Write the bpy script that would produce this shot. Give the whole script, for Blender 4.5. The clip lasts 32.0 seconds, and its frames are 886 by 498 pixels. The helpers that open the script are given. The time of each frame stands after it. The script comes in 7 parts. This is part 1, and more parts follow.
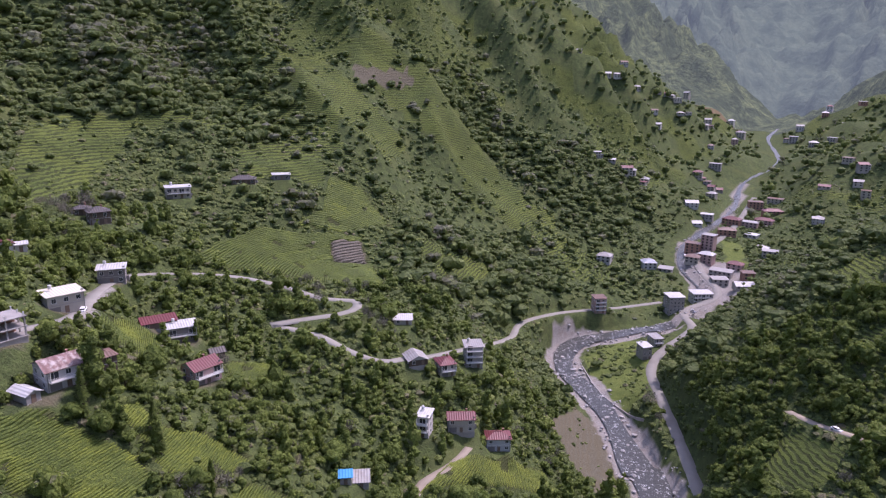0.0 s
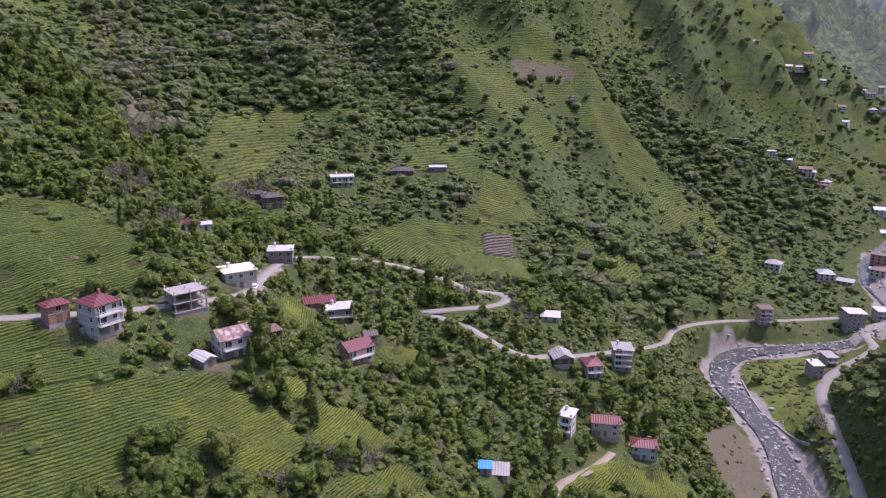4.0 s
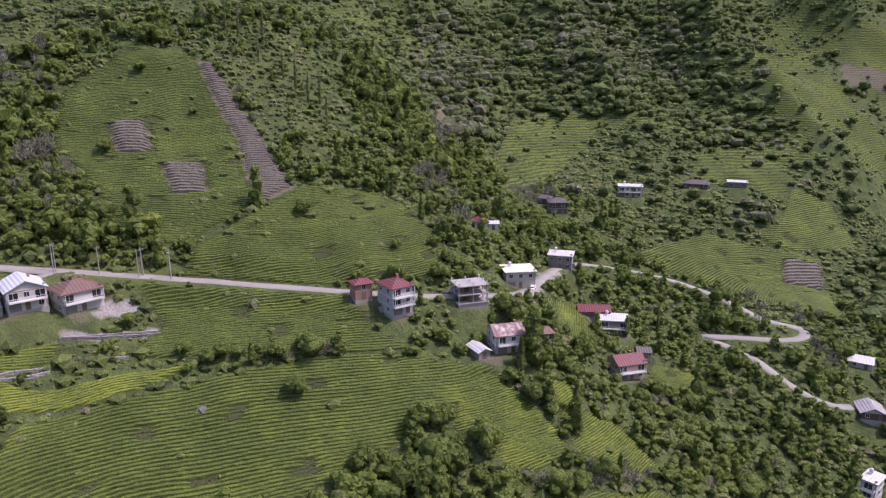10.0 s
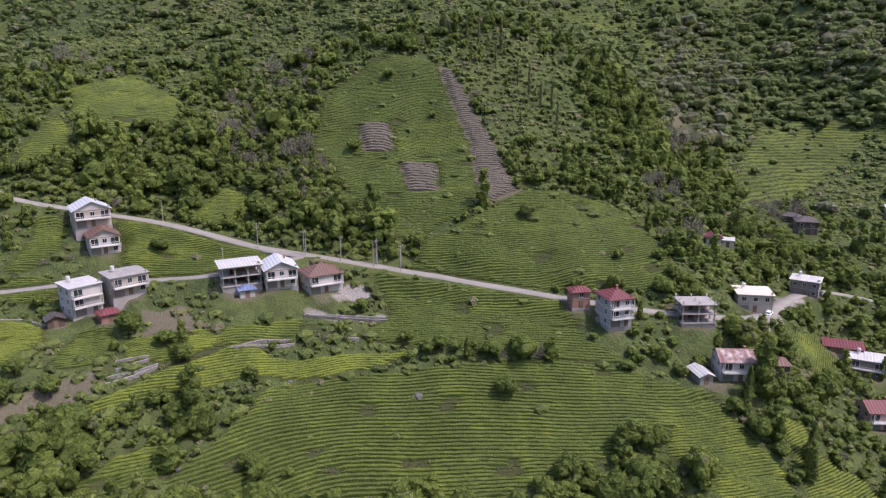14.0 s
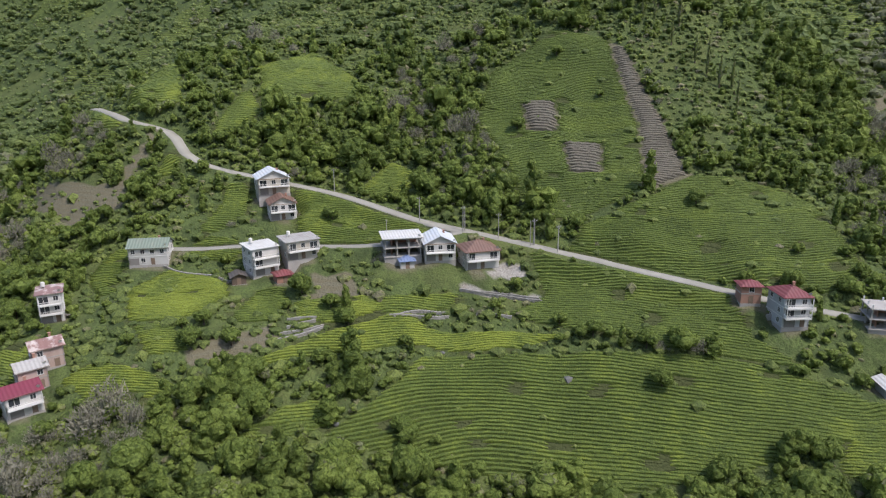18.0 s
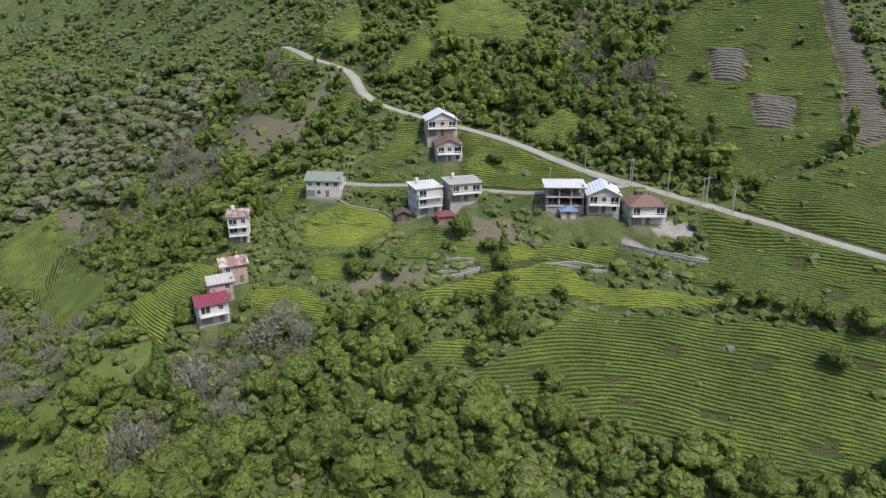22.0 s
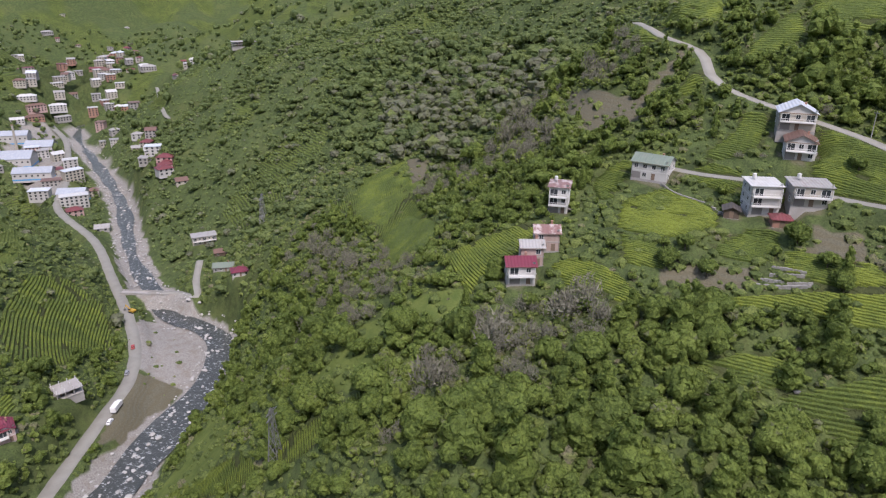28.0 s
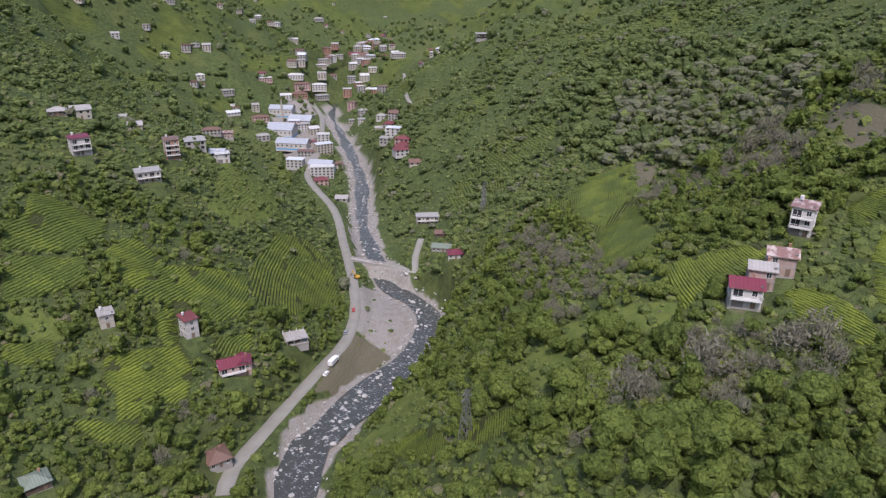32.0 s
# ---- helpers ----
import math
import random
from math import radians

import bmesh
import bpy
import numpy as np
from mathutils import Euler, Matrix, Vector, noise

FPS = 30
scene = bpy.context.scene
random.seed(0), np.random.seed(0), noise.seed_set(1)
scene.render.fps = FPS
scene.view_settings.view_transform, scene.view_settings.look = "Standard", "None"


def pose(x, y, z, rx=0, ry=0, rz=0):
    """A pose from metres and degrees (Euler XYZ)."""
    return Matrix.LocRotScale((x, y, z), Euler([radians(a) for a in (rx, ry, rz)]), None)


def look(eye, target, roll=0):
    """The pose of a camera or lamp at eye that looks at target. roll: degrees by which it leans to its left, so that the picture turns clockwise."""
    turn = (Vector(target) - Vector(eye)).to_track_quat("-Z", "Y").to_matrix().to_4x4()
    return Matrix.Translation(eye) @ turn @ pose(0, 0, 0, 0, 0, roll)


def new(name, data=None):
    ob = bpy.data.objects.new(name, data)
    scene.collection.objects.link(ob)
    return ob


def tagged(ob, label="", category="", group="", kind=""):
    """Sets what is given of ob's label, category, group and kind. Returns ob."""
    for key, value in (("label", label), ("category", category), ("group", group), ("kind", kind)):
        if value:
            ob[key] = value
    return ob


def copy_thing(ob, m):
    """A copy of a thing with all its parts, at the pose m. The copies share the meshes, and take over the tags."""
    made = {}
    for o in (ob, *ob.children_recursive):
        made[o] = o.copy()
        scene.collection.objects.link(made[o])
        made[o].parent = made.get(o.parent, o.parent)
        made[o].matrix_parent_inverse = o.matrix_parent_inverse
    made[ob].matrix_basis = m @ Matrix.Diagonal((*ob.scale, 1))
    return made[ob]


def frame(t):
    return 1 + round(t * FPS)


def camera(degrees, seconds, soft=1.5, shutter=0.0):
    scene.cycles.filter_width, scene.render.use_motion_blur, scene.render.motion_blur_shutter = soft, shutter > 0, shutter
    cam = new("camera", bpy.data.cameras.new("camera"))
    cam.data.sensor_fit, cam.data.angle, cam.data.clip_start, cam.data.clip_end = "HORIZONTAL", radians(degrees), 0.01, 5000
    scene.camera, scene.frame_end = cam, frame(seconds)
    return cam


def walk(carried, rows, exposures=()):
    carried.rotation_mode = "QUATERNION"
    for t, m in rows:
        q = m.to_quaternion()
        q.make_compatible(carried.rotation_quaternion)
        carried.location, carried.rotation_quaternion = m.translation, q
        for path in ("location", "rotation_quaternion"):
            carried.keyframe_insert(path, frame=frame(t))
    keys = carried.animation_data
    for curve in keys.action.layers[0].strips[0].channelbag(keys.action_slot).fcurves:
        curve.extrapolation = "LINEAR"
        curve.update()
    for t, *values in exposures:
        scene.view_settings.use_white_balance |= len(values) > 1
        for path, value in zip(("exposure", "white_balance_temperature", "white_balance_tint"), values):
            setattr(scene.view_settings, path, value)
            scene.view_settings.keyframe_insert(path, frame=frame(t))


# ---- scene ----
# ---- camera ----
EYE = (0, 0, 175)
cam = camera(65.2, 32.0, soft=1.25)
PATH = [
    (0.0, 75.482, -0.722, 0.187),
    (0.5, 75.203, -0.630, 1.729),
    (1.0, 75.016, -0.611, 3.220),
    (1.5, 74.870, -0.556, 4.713),
    (2.0, 74.816, -0.525, 6.254),
    (2.5, 74.826, -0.483, 7.804),
    (4.5, 74.946, -0.318, 14.906),
    (5.0, 74.967, -0.300, 17.004),
    (5.5, 75.009, -0.212, 19.078),
    (6.0, 75.042, -0.202, 21.128),
    (6.5, 75.083, -0.164, 23.558),
    (7.0, 75.172, -0.148, 27.226),
    (7.5, 75.230, -0.098, 28.779),
    (8.0, 75.249, -0.104, 29.355),
    (8.5, 75.273, -0.017, 30.128),
    (9.0, 75.338, -0.018, 31.450),
    (9.5, 75.392, 0.022, 33.836),
    (10.0, 75.447, 0.029, 36.489),
    (10.5, 75.508, 0.047, 39.185),
    (11.0, 75.584, 0.086, 41.913),
    (11.5, 75.670, 0.175, 44.602),
    (12.0, 75.741, 0.218, 46.974),
    (12.5, 75.766, 0.195, 49.132),
    (13.0, 75.865, 0.242, 51.184),
    (13.5, 75.902, 0.256, 53.144),
    (14.0, 75.936, 0.263, 55.096),
    (14.5, 75.986, 0.290, 56.970),
    (16.5, 75.782, 0.296, 64.089),
    (17.0, 75.298, 0.311, 65.526),
    (17.5, 74.800, 0.394, 66.959),
    (18.0, 74.272, 0.402, 68.451),
    (18.5, 73.741, 0.365, 70.016),
    (19.0, 73.192, 0.312, 71.621),
    (19.5, 72.657, 0.315, 73.315),
    (20.0, 72.120, 0.301, 74.991),
    (20.5, 71.571, 0.300, 76.714),
    (21.0, 71.063, 0.280, 78.553),
    (21.5, 70.497, 0.261, 80.385),
    (22.0, 69.940, 0.177, 82.308),
    (22.5, 69.527, 0.240, 84.247),
    (23.0, 69.322, 0.147, 86.370),
    (23.5, 69.123, 0.157, 88.520),
    (24.0, 68.910, 0.070, 90.780),
    (24.5, 68.755, -0.010, 93.067),
    (25.0, 68.611, -0.053, 95.378),
    (25.5, 68.500, -0.057, 97.701),
    (27.5, 68.080, -0.339, 107.227),
    (28.0, 67.993, -0.436, 109.666),
    (28.5, 67.895, -0.463, 112.139),
    (29.0, 67.792, -0.459, 114.573),
    (29.5, 67.713, -0.494, 117.037),
    (30.0, 67.620, -0.532, 119.526),
    (30.5, 67.554, -0.610, 121.998),
    (31.0, 67.480, -0.628, 124.468),
    (31.5, 67.423, -0.676, 126.821),
    (32.0, 67.417, -0.724, 128.699),
]
walk(cam, [(t, pose(*EYE, rx, ry, rz)) for t, rx, ry, rz in PATH],
     [(0.0, 0.54, 5980, 43), (6.0, 0.62, 6090, 44), (9.0, 0.62, 6120, 41), (13.0, 0.52, 6230, 36), (19.0, 0.55, 6240, 15), (25.0, 0.59, 6230, 14), (28.0, 0.46, 6180, 23), (32.0, 0.37, 6140, 24)])

# ---- light ----
SUN_AZ, SUN_EL = 55.0, 59.0   # degrees: turned from the y axis towards x, and height
world = bpy.data.worlds.new("sky")
scene.world = world
world.use_nodes = True
wn = world.node_tree.nodes
sky = wn.new("ShaderNodeTexSky")
sky.sky_type, sky.sun_disc = "NISHITA", False
sky.sun_elevation, sky.sun_rotation = radians(SUN_EL), radians(SUN_AZ)
sky.air_density, sky.dust_density = 1.4, 2.5
world.node_tree.links.new(sky.outputs[0], wn["Background"].inputs[0])
wn["Background"].inputs[1].default_value = 0.15
sun = new("sun", bpy.data.lights.new("sun", "SUN"))
sun.data.energy, sun.data.angle, sun.data.color = 2.55, radians(0.6), (1.0, 0.95, 0.86)
sun_dir = Vector((math.sin(radians(SUN_AZ)) * math.cos(radians(SUN_EL)), math.cos(radians(SUN_AZ)) * math.cos(radians(SUN_EL)), math.sin(radians(SUN_EL))))
sun.matrix_world = look(sun_dir * 900, (0, 0, 0))


# ---- materials ----
class Nodes:
    """Short hand for a node material."""

    def __init__(self, name):
        self.m = bpy.data.materials.new(name)
        self.m.use_nodes = True
        self.t = self.m.node_tree
        self.b = self.t.nodes["Principled BSDF"]

    def put(self, sock, value):
        if hasattr(value, "is_output"):
            self.t.links.new(value, sock)
        elif isinstance(value, (tuple, list)) and len(value) == 3 and sock.type == "RGBA":
            sock.default_value = (*value, 1)
        else:
            sock.default_value = value

    def node(self, kind, **ins):
        n = self.t.nodes.new("ShaderNode" + kind)
        for k, v in ins.items():
            self.put(n.inputs[k.replace("_", " ")], v)
        return n

    def pos(self):
        return self.t.nodes.new("ShaderNodeNewGeometry").outputs["Position"]

    def local(self):
        return self.t.nodes.new("ShaderNodeTexCoord").outputs["Object"]

    def island(self):
        return self.t.nodes.new("ShaderNodeNewGeometry").outputs["Random Per Island"]

    def whim(self):
        return self.t.nodes.new("ShaderNodeObjectInfo").outputs["Random"]

    def attr(self, name):
        n = self.t.nodes.new("ShaderNodeAttribute")
        n.attribute_name = name
        return n.outputs["Fac"]

    def noise(self, vec, scale, detail=4.0, rough=0.6):
        return self.node("TexNoise", Vector=vec, Scale=scale, Detail=detail, Roughness=rough).outputs["Fac"]

    def math(self, op, a, b=0.0, c=0.0):
        n = self.t.nodes.new("ShaderNodeMath")
        n.operation = op
        for i, v in enumerate((a, b, c)):
            self.put(n.inputs[i], v)
        return n.outputs[0]

    def ramp(self, fac, lo, hi):
        n = self.node("MapRange", Value=fac)
        n.inputs["From Min"].default_value, n.inputs["From Max"].default_value = lo, hi
        n.clamp = True
        return n.outputs["Result"]

    def mix(self, fac, a, b, mode="MIX"):
        n = self.t.nodes.new("ShaderNodeMix")
        n.data_type, n.blend_type = "RGBA", mode
        self.put(n.inputs[0], fac)
        self.put(n.inputs[6], a)
        self.put(n.inputs[7], b)
        return n.outputs[2]

    def bump(self, height, strength=0.3, distance=0.1):
        n = self.node("Bump", Height=height, Strength=strength, Distance=distance)
        self.t.links.new(n.outputs[0], self.b.inputs["Normal"])

    def done(self, colour, rough=0.85, metal=0.0, spec=0.3):
        self.put(self.b.inputs["Base Color"], colour)
        self.put(self.b.inputs["Roughness"], rough)
        self.put(self.b.inputs["Metallic"], metal)
        self.b.inputs["Specular IOR Level"].default_value = spec
        return self.m


def plain(name, colour, dirt=(0.2, 0.17, 0.13), amount=0.35, scale=0.8, rough=0.85, metal=0.0, bump=0.15, whim=0.25):
    """Painted or mineral surface with blotches, streaks of dirt and fine grain."""
    n = Nodes(name)
    p = n.pos()
    big, fine = n.noise(p, scale * 0.35, 5), n.noise(p, scale * 6, 3)
    c = n.mix(n.math("MULTIPLY", n.ramp(big, 0.42, 0.72), amount), colour, dirt)
    c = n.mix(n.math("MULTIPLY", n.ramp(fine, 0.35, 0.75), amount * 0.5), c, dirt)
    c = n.mix(n.math("MULTIPLY", n.whim(), whim), c, tuple(v * 0.55 for v in colour))
    if bump:
        n.bump(fine, bump, 0.03)
    return n.done(c, rough, metal)


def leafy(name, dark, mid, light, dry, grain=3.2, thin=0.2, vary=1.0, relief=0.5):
    """Foliage: tone changes from plant to plant, and from leaf clump to leaf clump; sprays of leaves stand out as fine
    relief, and their self-shadow is put into the colour.
    """
    n = Nodes(name)
    tone = n.attr("tone")
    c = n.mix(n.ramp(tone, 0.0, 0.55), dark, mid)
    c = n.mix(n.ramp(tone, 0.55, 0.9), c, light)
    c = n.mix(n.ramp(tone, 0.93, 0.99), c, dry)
    isl = n.island()
    c = n.mix(n.math("MULTIPLY", n.ramp(isl, 0.5, 1.0), 0.35 * vary), c, light)
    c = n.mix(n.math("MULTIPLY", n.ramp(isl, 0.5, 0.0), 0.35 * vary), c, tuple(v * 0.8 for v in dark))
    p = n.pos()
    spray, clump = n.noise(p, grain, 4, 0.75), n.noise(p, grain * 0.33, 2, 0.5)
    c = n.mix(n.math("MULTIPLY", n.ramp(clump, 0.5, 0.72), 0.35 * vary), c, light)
    # self-shadow between sprays: dark gaps and lit tips painted into the colour
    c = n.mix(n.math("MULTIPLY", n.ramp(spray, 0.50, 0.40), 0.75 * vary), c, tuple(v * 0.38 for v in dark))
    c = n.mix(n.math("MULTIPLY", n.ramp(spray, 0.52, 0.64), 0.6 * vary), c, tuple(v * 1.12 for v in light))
    if relief:
        n.bump(n.math("ADD", spray, n.math("MULTIPLY", clump, 1.2)), 1.0, relief)
    m = n.done(c, 0.65, 0.0, 0.2)
    tr = n.node("BsdfTranslucent", Color=n.mix(0.5, c, light))
    mx = n.node("MixShader", Fac=thin)
    n.t.links.new(n.b.outputs[0], mx.inputs[1])
    n.t.links.new(tr.outputs[0], mx.inputs[2])
    n.t.links.new(mx.outputs[0], n.t.nodes["Material Output"].inputs[0])
    return m


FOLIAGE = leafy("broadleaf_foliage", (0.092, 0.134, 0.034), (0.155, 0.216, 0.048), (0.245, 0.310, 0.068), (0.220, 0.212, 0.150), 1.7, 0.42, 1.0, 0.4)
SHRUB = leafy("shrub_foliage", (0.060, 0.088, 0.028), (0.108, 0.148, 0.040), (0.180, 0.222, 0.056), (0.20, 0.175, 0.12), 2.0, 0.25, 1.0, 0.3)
# paler, flatter greens than FOLIAGE: distance haze is put into the leaf colour
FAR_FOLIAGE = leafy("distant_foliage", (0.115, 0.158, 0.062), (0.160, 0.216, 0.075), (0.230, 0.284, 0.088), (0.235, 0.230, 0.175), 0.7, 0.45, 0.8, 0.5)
TWIGS = plain("bare_twigs", (0.20, 0.19, 0.145), (0.13, 0.13, 0.08), 0.6, 1.5, bump=0)
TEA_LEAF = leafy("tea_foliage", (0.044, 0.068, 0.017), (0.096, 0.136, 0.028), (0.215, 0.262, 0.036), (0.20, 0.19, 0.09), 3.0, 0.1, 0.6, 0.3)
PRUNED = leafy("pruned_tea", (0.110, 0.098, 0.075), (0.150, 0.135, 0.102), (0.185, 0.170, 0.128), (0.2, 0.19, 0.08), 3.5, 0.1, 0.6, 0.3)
BARK = plain("bark", (0.11, 0.085, 0.06), (0.05, 0.04, 0.03), 0.5, 3.0)
ASPHALT = plain("worn_road", (0.268, 0.260, 0.225), (0.19, 0.178, 0.148), 0.6, 0.5)
TRACK = plain("gravel_track", (0.36, 0.31, 0.24), (0.22, 0.18, 0.12), 0.6, 0.7)
FIELD_STONE = plain("field_stone", (0.15, 0.148, 0.14), (0.085, 0.083, 0.075), 0.6, 1.2)
BOULDER = plain("boulder", (0.43, 0.42, 0.395), (0.25, 0.24, 0.215), 0.6, 1.2)


def ground_material():
    n = Nodes("hillside_ground")
    p = n.pos()
    z = n.node("SeparateXYZ", Vector=p).outputs[2]
    big, mid, fine = n.noise(p, 0.03, 5), n.noise(p, 0.25, 5), n.noise(p, 1.6, 4)
    wild = n.mix(n.ramp(mid, 0.38, 0.62), (0.050, 0.070, 0.026), (0.092, 0.126, 0.040))
    wild = n.mix(n.math("MULTIPLY", n.ramp(fine, 0.52, 0.36), 0.7), wild, (0.040, 0.050, 0.022))
    wild = n.mix(n.math("MULTIPLY", n.ramp(big, 0.5, 0.7), 0.6), wild, (0.110, 0.125, 0.042))
    wild = n.mix(n.math("MULTIPLY", n.ramp(fine, 0.55, 0.8), 0.5), wild, (0.115, 0.095, 0.060))
    # clipped tea hedges: rows run along the slope; shade in their gaps is painted dark
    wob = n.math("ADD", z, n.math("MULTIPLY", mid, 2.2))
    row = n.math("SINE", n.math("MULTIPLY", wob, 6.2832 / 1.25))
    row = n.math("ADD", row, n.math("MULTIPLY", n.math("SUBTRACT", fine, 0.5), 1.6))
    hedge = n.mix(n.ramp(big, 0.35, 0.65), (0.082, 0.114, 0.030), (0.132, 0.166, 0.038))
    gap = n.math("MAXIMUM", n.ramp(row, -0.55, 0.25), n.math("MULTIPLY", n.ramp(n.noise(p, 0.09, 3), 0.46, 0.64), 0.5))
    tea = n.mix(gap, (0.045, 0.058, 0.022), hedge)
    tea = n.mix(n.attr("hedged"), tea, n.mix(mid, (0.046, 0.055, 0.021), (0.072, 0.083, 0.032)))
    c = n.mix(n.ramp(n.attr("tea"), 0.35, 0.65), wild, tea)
    grass = n.mix(n.ramp(mid, 0.3, 0.7), (0.085, 0.120, 0.030), (0.140, 0.170, 0.045))
    c = n.mix(n.ramp(n.attr("grass"), 0.35, 0.65), c, grass)
    soil = n.mix(n.ramp(fine, 0.3, 0.7), (0.104, 0.098, 0.066), (0.152, 0.142, 0.100))
    soil = n.mix(n.math("MULTIPLY", gap, 0.35), soil, (0.12, 0.10, 0.055))
    c = n.mix(n.ramp(n.attr("bare"), 0.35, 0.65), c, soil)
    stone = n.mix(n.ramp(fine, 0.3, 0.7), (0.190, 0.178, 0.155), (0.330, 0.315, 0.285))
    stone = n.mix(n.math("MULTIPLY", n.ramp(mid, 0.5, 0.66), 0.5), stone, (0.20, 0.165, 0.125))
    c = n.mix(n.ramp(n.attr("stony"), 0.35, 0.75), c, stone)
    n.bump(n.math("ADD", n.math("MULTIPLY", fine, 0.7), n.math("MULTIPLY", n.math("MULTIPLY", gap, n.attr("tea")), 0.8)), 0.9, 0.8)
    return n.done(c, 0.95, 0, 0.1)


GROUND = ground_material()

# ---- plan of the land: lines of spot heights, metres ----
RIVER_UP = [(-60, -95, -3), (-10, -20, -2), (30, 60, -2), (62, 150, -1), (94, 262, 0), (90, 280, 0), (89, 302, 1), (87, 333, 2), (82, 358, 2), (74, 380, 3), (77, 404, 4), (89, 422, 5), (111, 431, 6), (132, 439, 7), (158, 448, 8), (200, 493, 11), (217, 611, 18), (323, 764, 26), (394, 904, 36), (509, 1057, 46), (577, 1246, 62), (649, 1366, 72)]
RIVER_DOWN = [(-131, -172, -4), (-152, -181, -4), (-176, -187, -5), (-205, -192, -6), (-225, -197, -6), (-257, -212, -6), (-271, -234, -7), (-278, -258, -8), (-306, -301, -8), (-349, -355, -10), (-434, -442, -12), (-500, -523, -14), (-566, -608, -16), (-660, -722, -18), (-1022, -1024, -24)]
SPUR_FACE = [(-120, 140, 106), (-189, 59, 116), (-176, 79, 113), (-224, 29, 121), (-196, 23, 112), (-216, -8, 114), (-139, 36, 89), (-93, 110, 81), (-129, 7, 84), (-135, 76, 91), (-115, -3, 79), (-104, -47, 75), (-151, 54, 93), (-177, 144, 132), (-255, 179, 183), (-258, 102, 151), (-344, 64, 183), (-248, 239, 194), (-339, 89, 181), (-211, 93, 128), (-139, 188, 120), (-260, 203, 196)]
SPUR_CREST = [(-201, -34, 107), (-166, -36, 95), (-223, -11, 113), (-266, 5, 141), (-304, -22, 155), (-158, -96, 65), (-133, -94, 51)]
SPUR_FLANK = [(-285, -140, 68), (-423, -184, 86), (-585, -200, 124), (-237, -175, 27), (-286, -211, 27), (-305, -90, 87), (-431, -75, 127), (-551, -315, 89), (-691, -488, 89), (-459, -421, 28), (-650, -580, 47), (-740, -412, 105), (-989, -835, 54), (-554, -79, 165)]
GULLY = [(-236, 322, 150), (-331, 413, 203), (-114, 218, 100), (-171, 288, 119)]
NORTH_HILL = [(-89, 380, 116), (-129, 336, 112), (-144, 285, 112), (-40, 282, 75), (-17, 288, 66), (-63, 331, 80), (2, 325, 59), (-74, 635, 205), (-227, 490, 181), (-159, 547, 183), (-74, 494, 145), (39, 484, 55), (65, 426, 28), (107, 596, 43), (67, 736, 132), (156, 698, 94), (200, 655, 31), (43, 916, 247), (258, 1049, 181), (359, 1059, 117), (216, 1328, 281), (-274, 555, 217)]
LOWER = [(-114, 194, 109), (-94, 158, 97), (-76, 200, 78), (-98, 226, 85), (-28, 188, 49), (0, 228, 46), (22, 242, 31), (14, 281, 49), (-46, 182, 66), (-84, 135, 86), (107, 446, 16)]
EAST_SPUR = [(126, 274, 41), (108, 225, 28), (152, 346, 44), (205, 365, 77), (248, 379, 94), (155, 241, 57), (362, 653, 34), (523, 907, 92), (734, 1192, 132), (750, 1745, 149)]
SOUTH_BANK = [(-136, -217, 19), (-109, -189, 6), (-175, -221, 13), (-174, -395, 92), (-235, -355, 64), (-168, -319, 72), (-96, -265, 59), (-290, -686, 90), (-54, -207, 24), (-498, -862, 84), (-638, -822, 39), (-1103, -1286, 41)]
OUTER = [(250, 60, 110), (180, -60, 75), (80, -140, 40), (60, -300, 120), (420, 200, 190), (500, -300, 300), (-100, -560, 190), (-250, -1000, 270), (-700, -1500, 330), (-1500, -1700, 280), (-1900, -1000, 120), (-1150, -350, 260), (-1200, 300, 420), (-700, 500, 420), (-800, 0, 330), (-500, 900, 420), (0, 1300, 430), (-600, 1600, 620), (300, 2000, 500), (1200, 1000, 420), (800, 600, 240), (900, 2200, 380), (1350, 2500, 420), (1250, 3500, 900), (2300, 3100, 900), (500, 3300, 950), (3300, 2000, 950), (3000, 4200, 1300), (-3900, -3900, 500), (-4200, 0, 1000), (4200, -2000, 1000), (0, 4400, 1200), (-2600, -2400, 150), (-3000, 300, 700), (0, -2500, 500), (2500, 0, 700)]

LANDFORMS = np.array(RIVER_UP + RIVER_DOWN + SPUR_FACE + SPUR_CREST + SPUR_FLANK + GULLY + NORTH_HILL
                     + LOWER + EAST_SPUR + SOUTH_BANK + OUTER, float)
RIVER = RIVER_DOWN[::-1] + RIVER_UP
SIZE = 600.0


def kernel(d2):
    return 0.5 * d2 * np.log(d2 + 1e-9)


def fit_plate(points, stiff=2e-4):
    """Thin plate through the spot heights of the plan."""
    p = points[:, :2] / SIZE
    n = len(p)
    k = kernel(((p[:, None] - p[None]) ** 2).sum(2)) + stiff * np.eye(n)
    q = np.hstack([np.ones((n, 1)), p])
    a = np.block([[k, q], [q.T, np.zeros((3, 3))]])
    return np.linalg.solve(a, np.concatenate([points[:, 2], np.zeros(3)]))


PLATE = fit_plate(LANDFORMS)


def line_distance(x, y, line):
    """Distance to a polyline, and the height along it at the nearest place."""
    best, height = np.full(x.shape, 1e9), np.zeros(x.shape)
    for a, b in zip(line[:-1], line[1:]):
        dx, dy = b[0] - a[0], b[1] - a[1]
        s = np.clip(((x - a[0]) * dx + (y - a[1]) * dy) / (dx * dx + dy * dy + 1e-9), 0, 1)
        d = np.hypot(x - a[0] - s * dx, y - a[1] - s * dy)
        near = d < best
        best = np.where(near, d, best)
        if len(a) > 2:
            height = np.where(near, a[2] + s * (b[2] - a[2]), height)
    return best, height


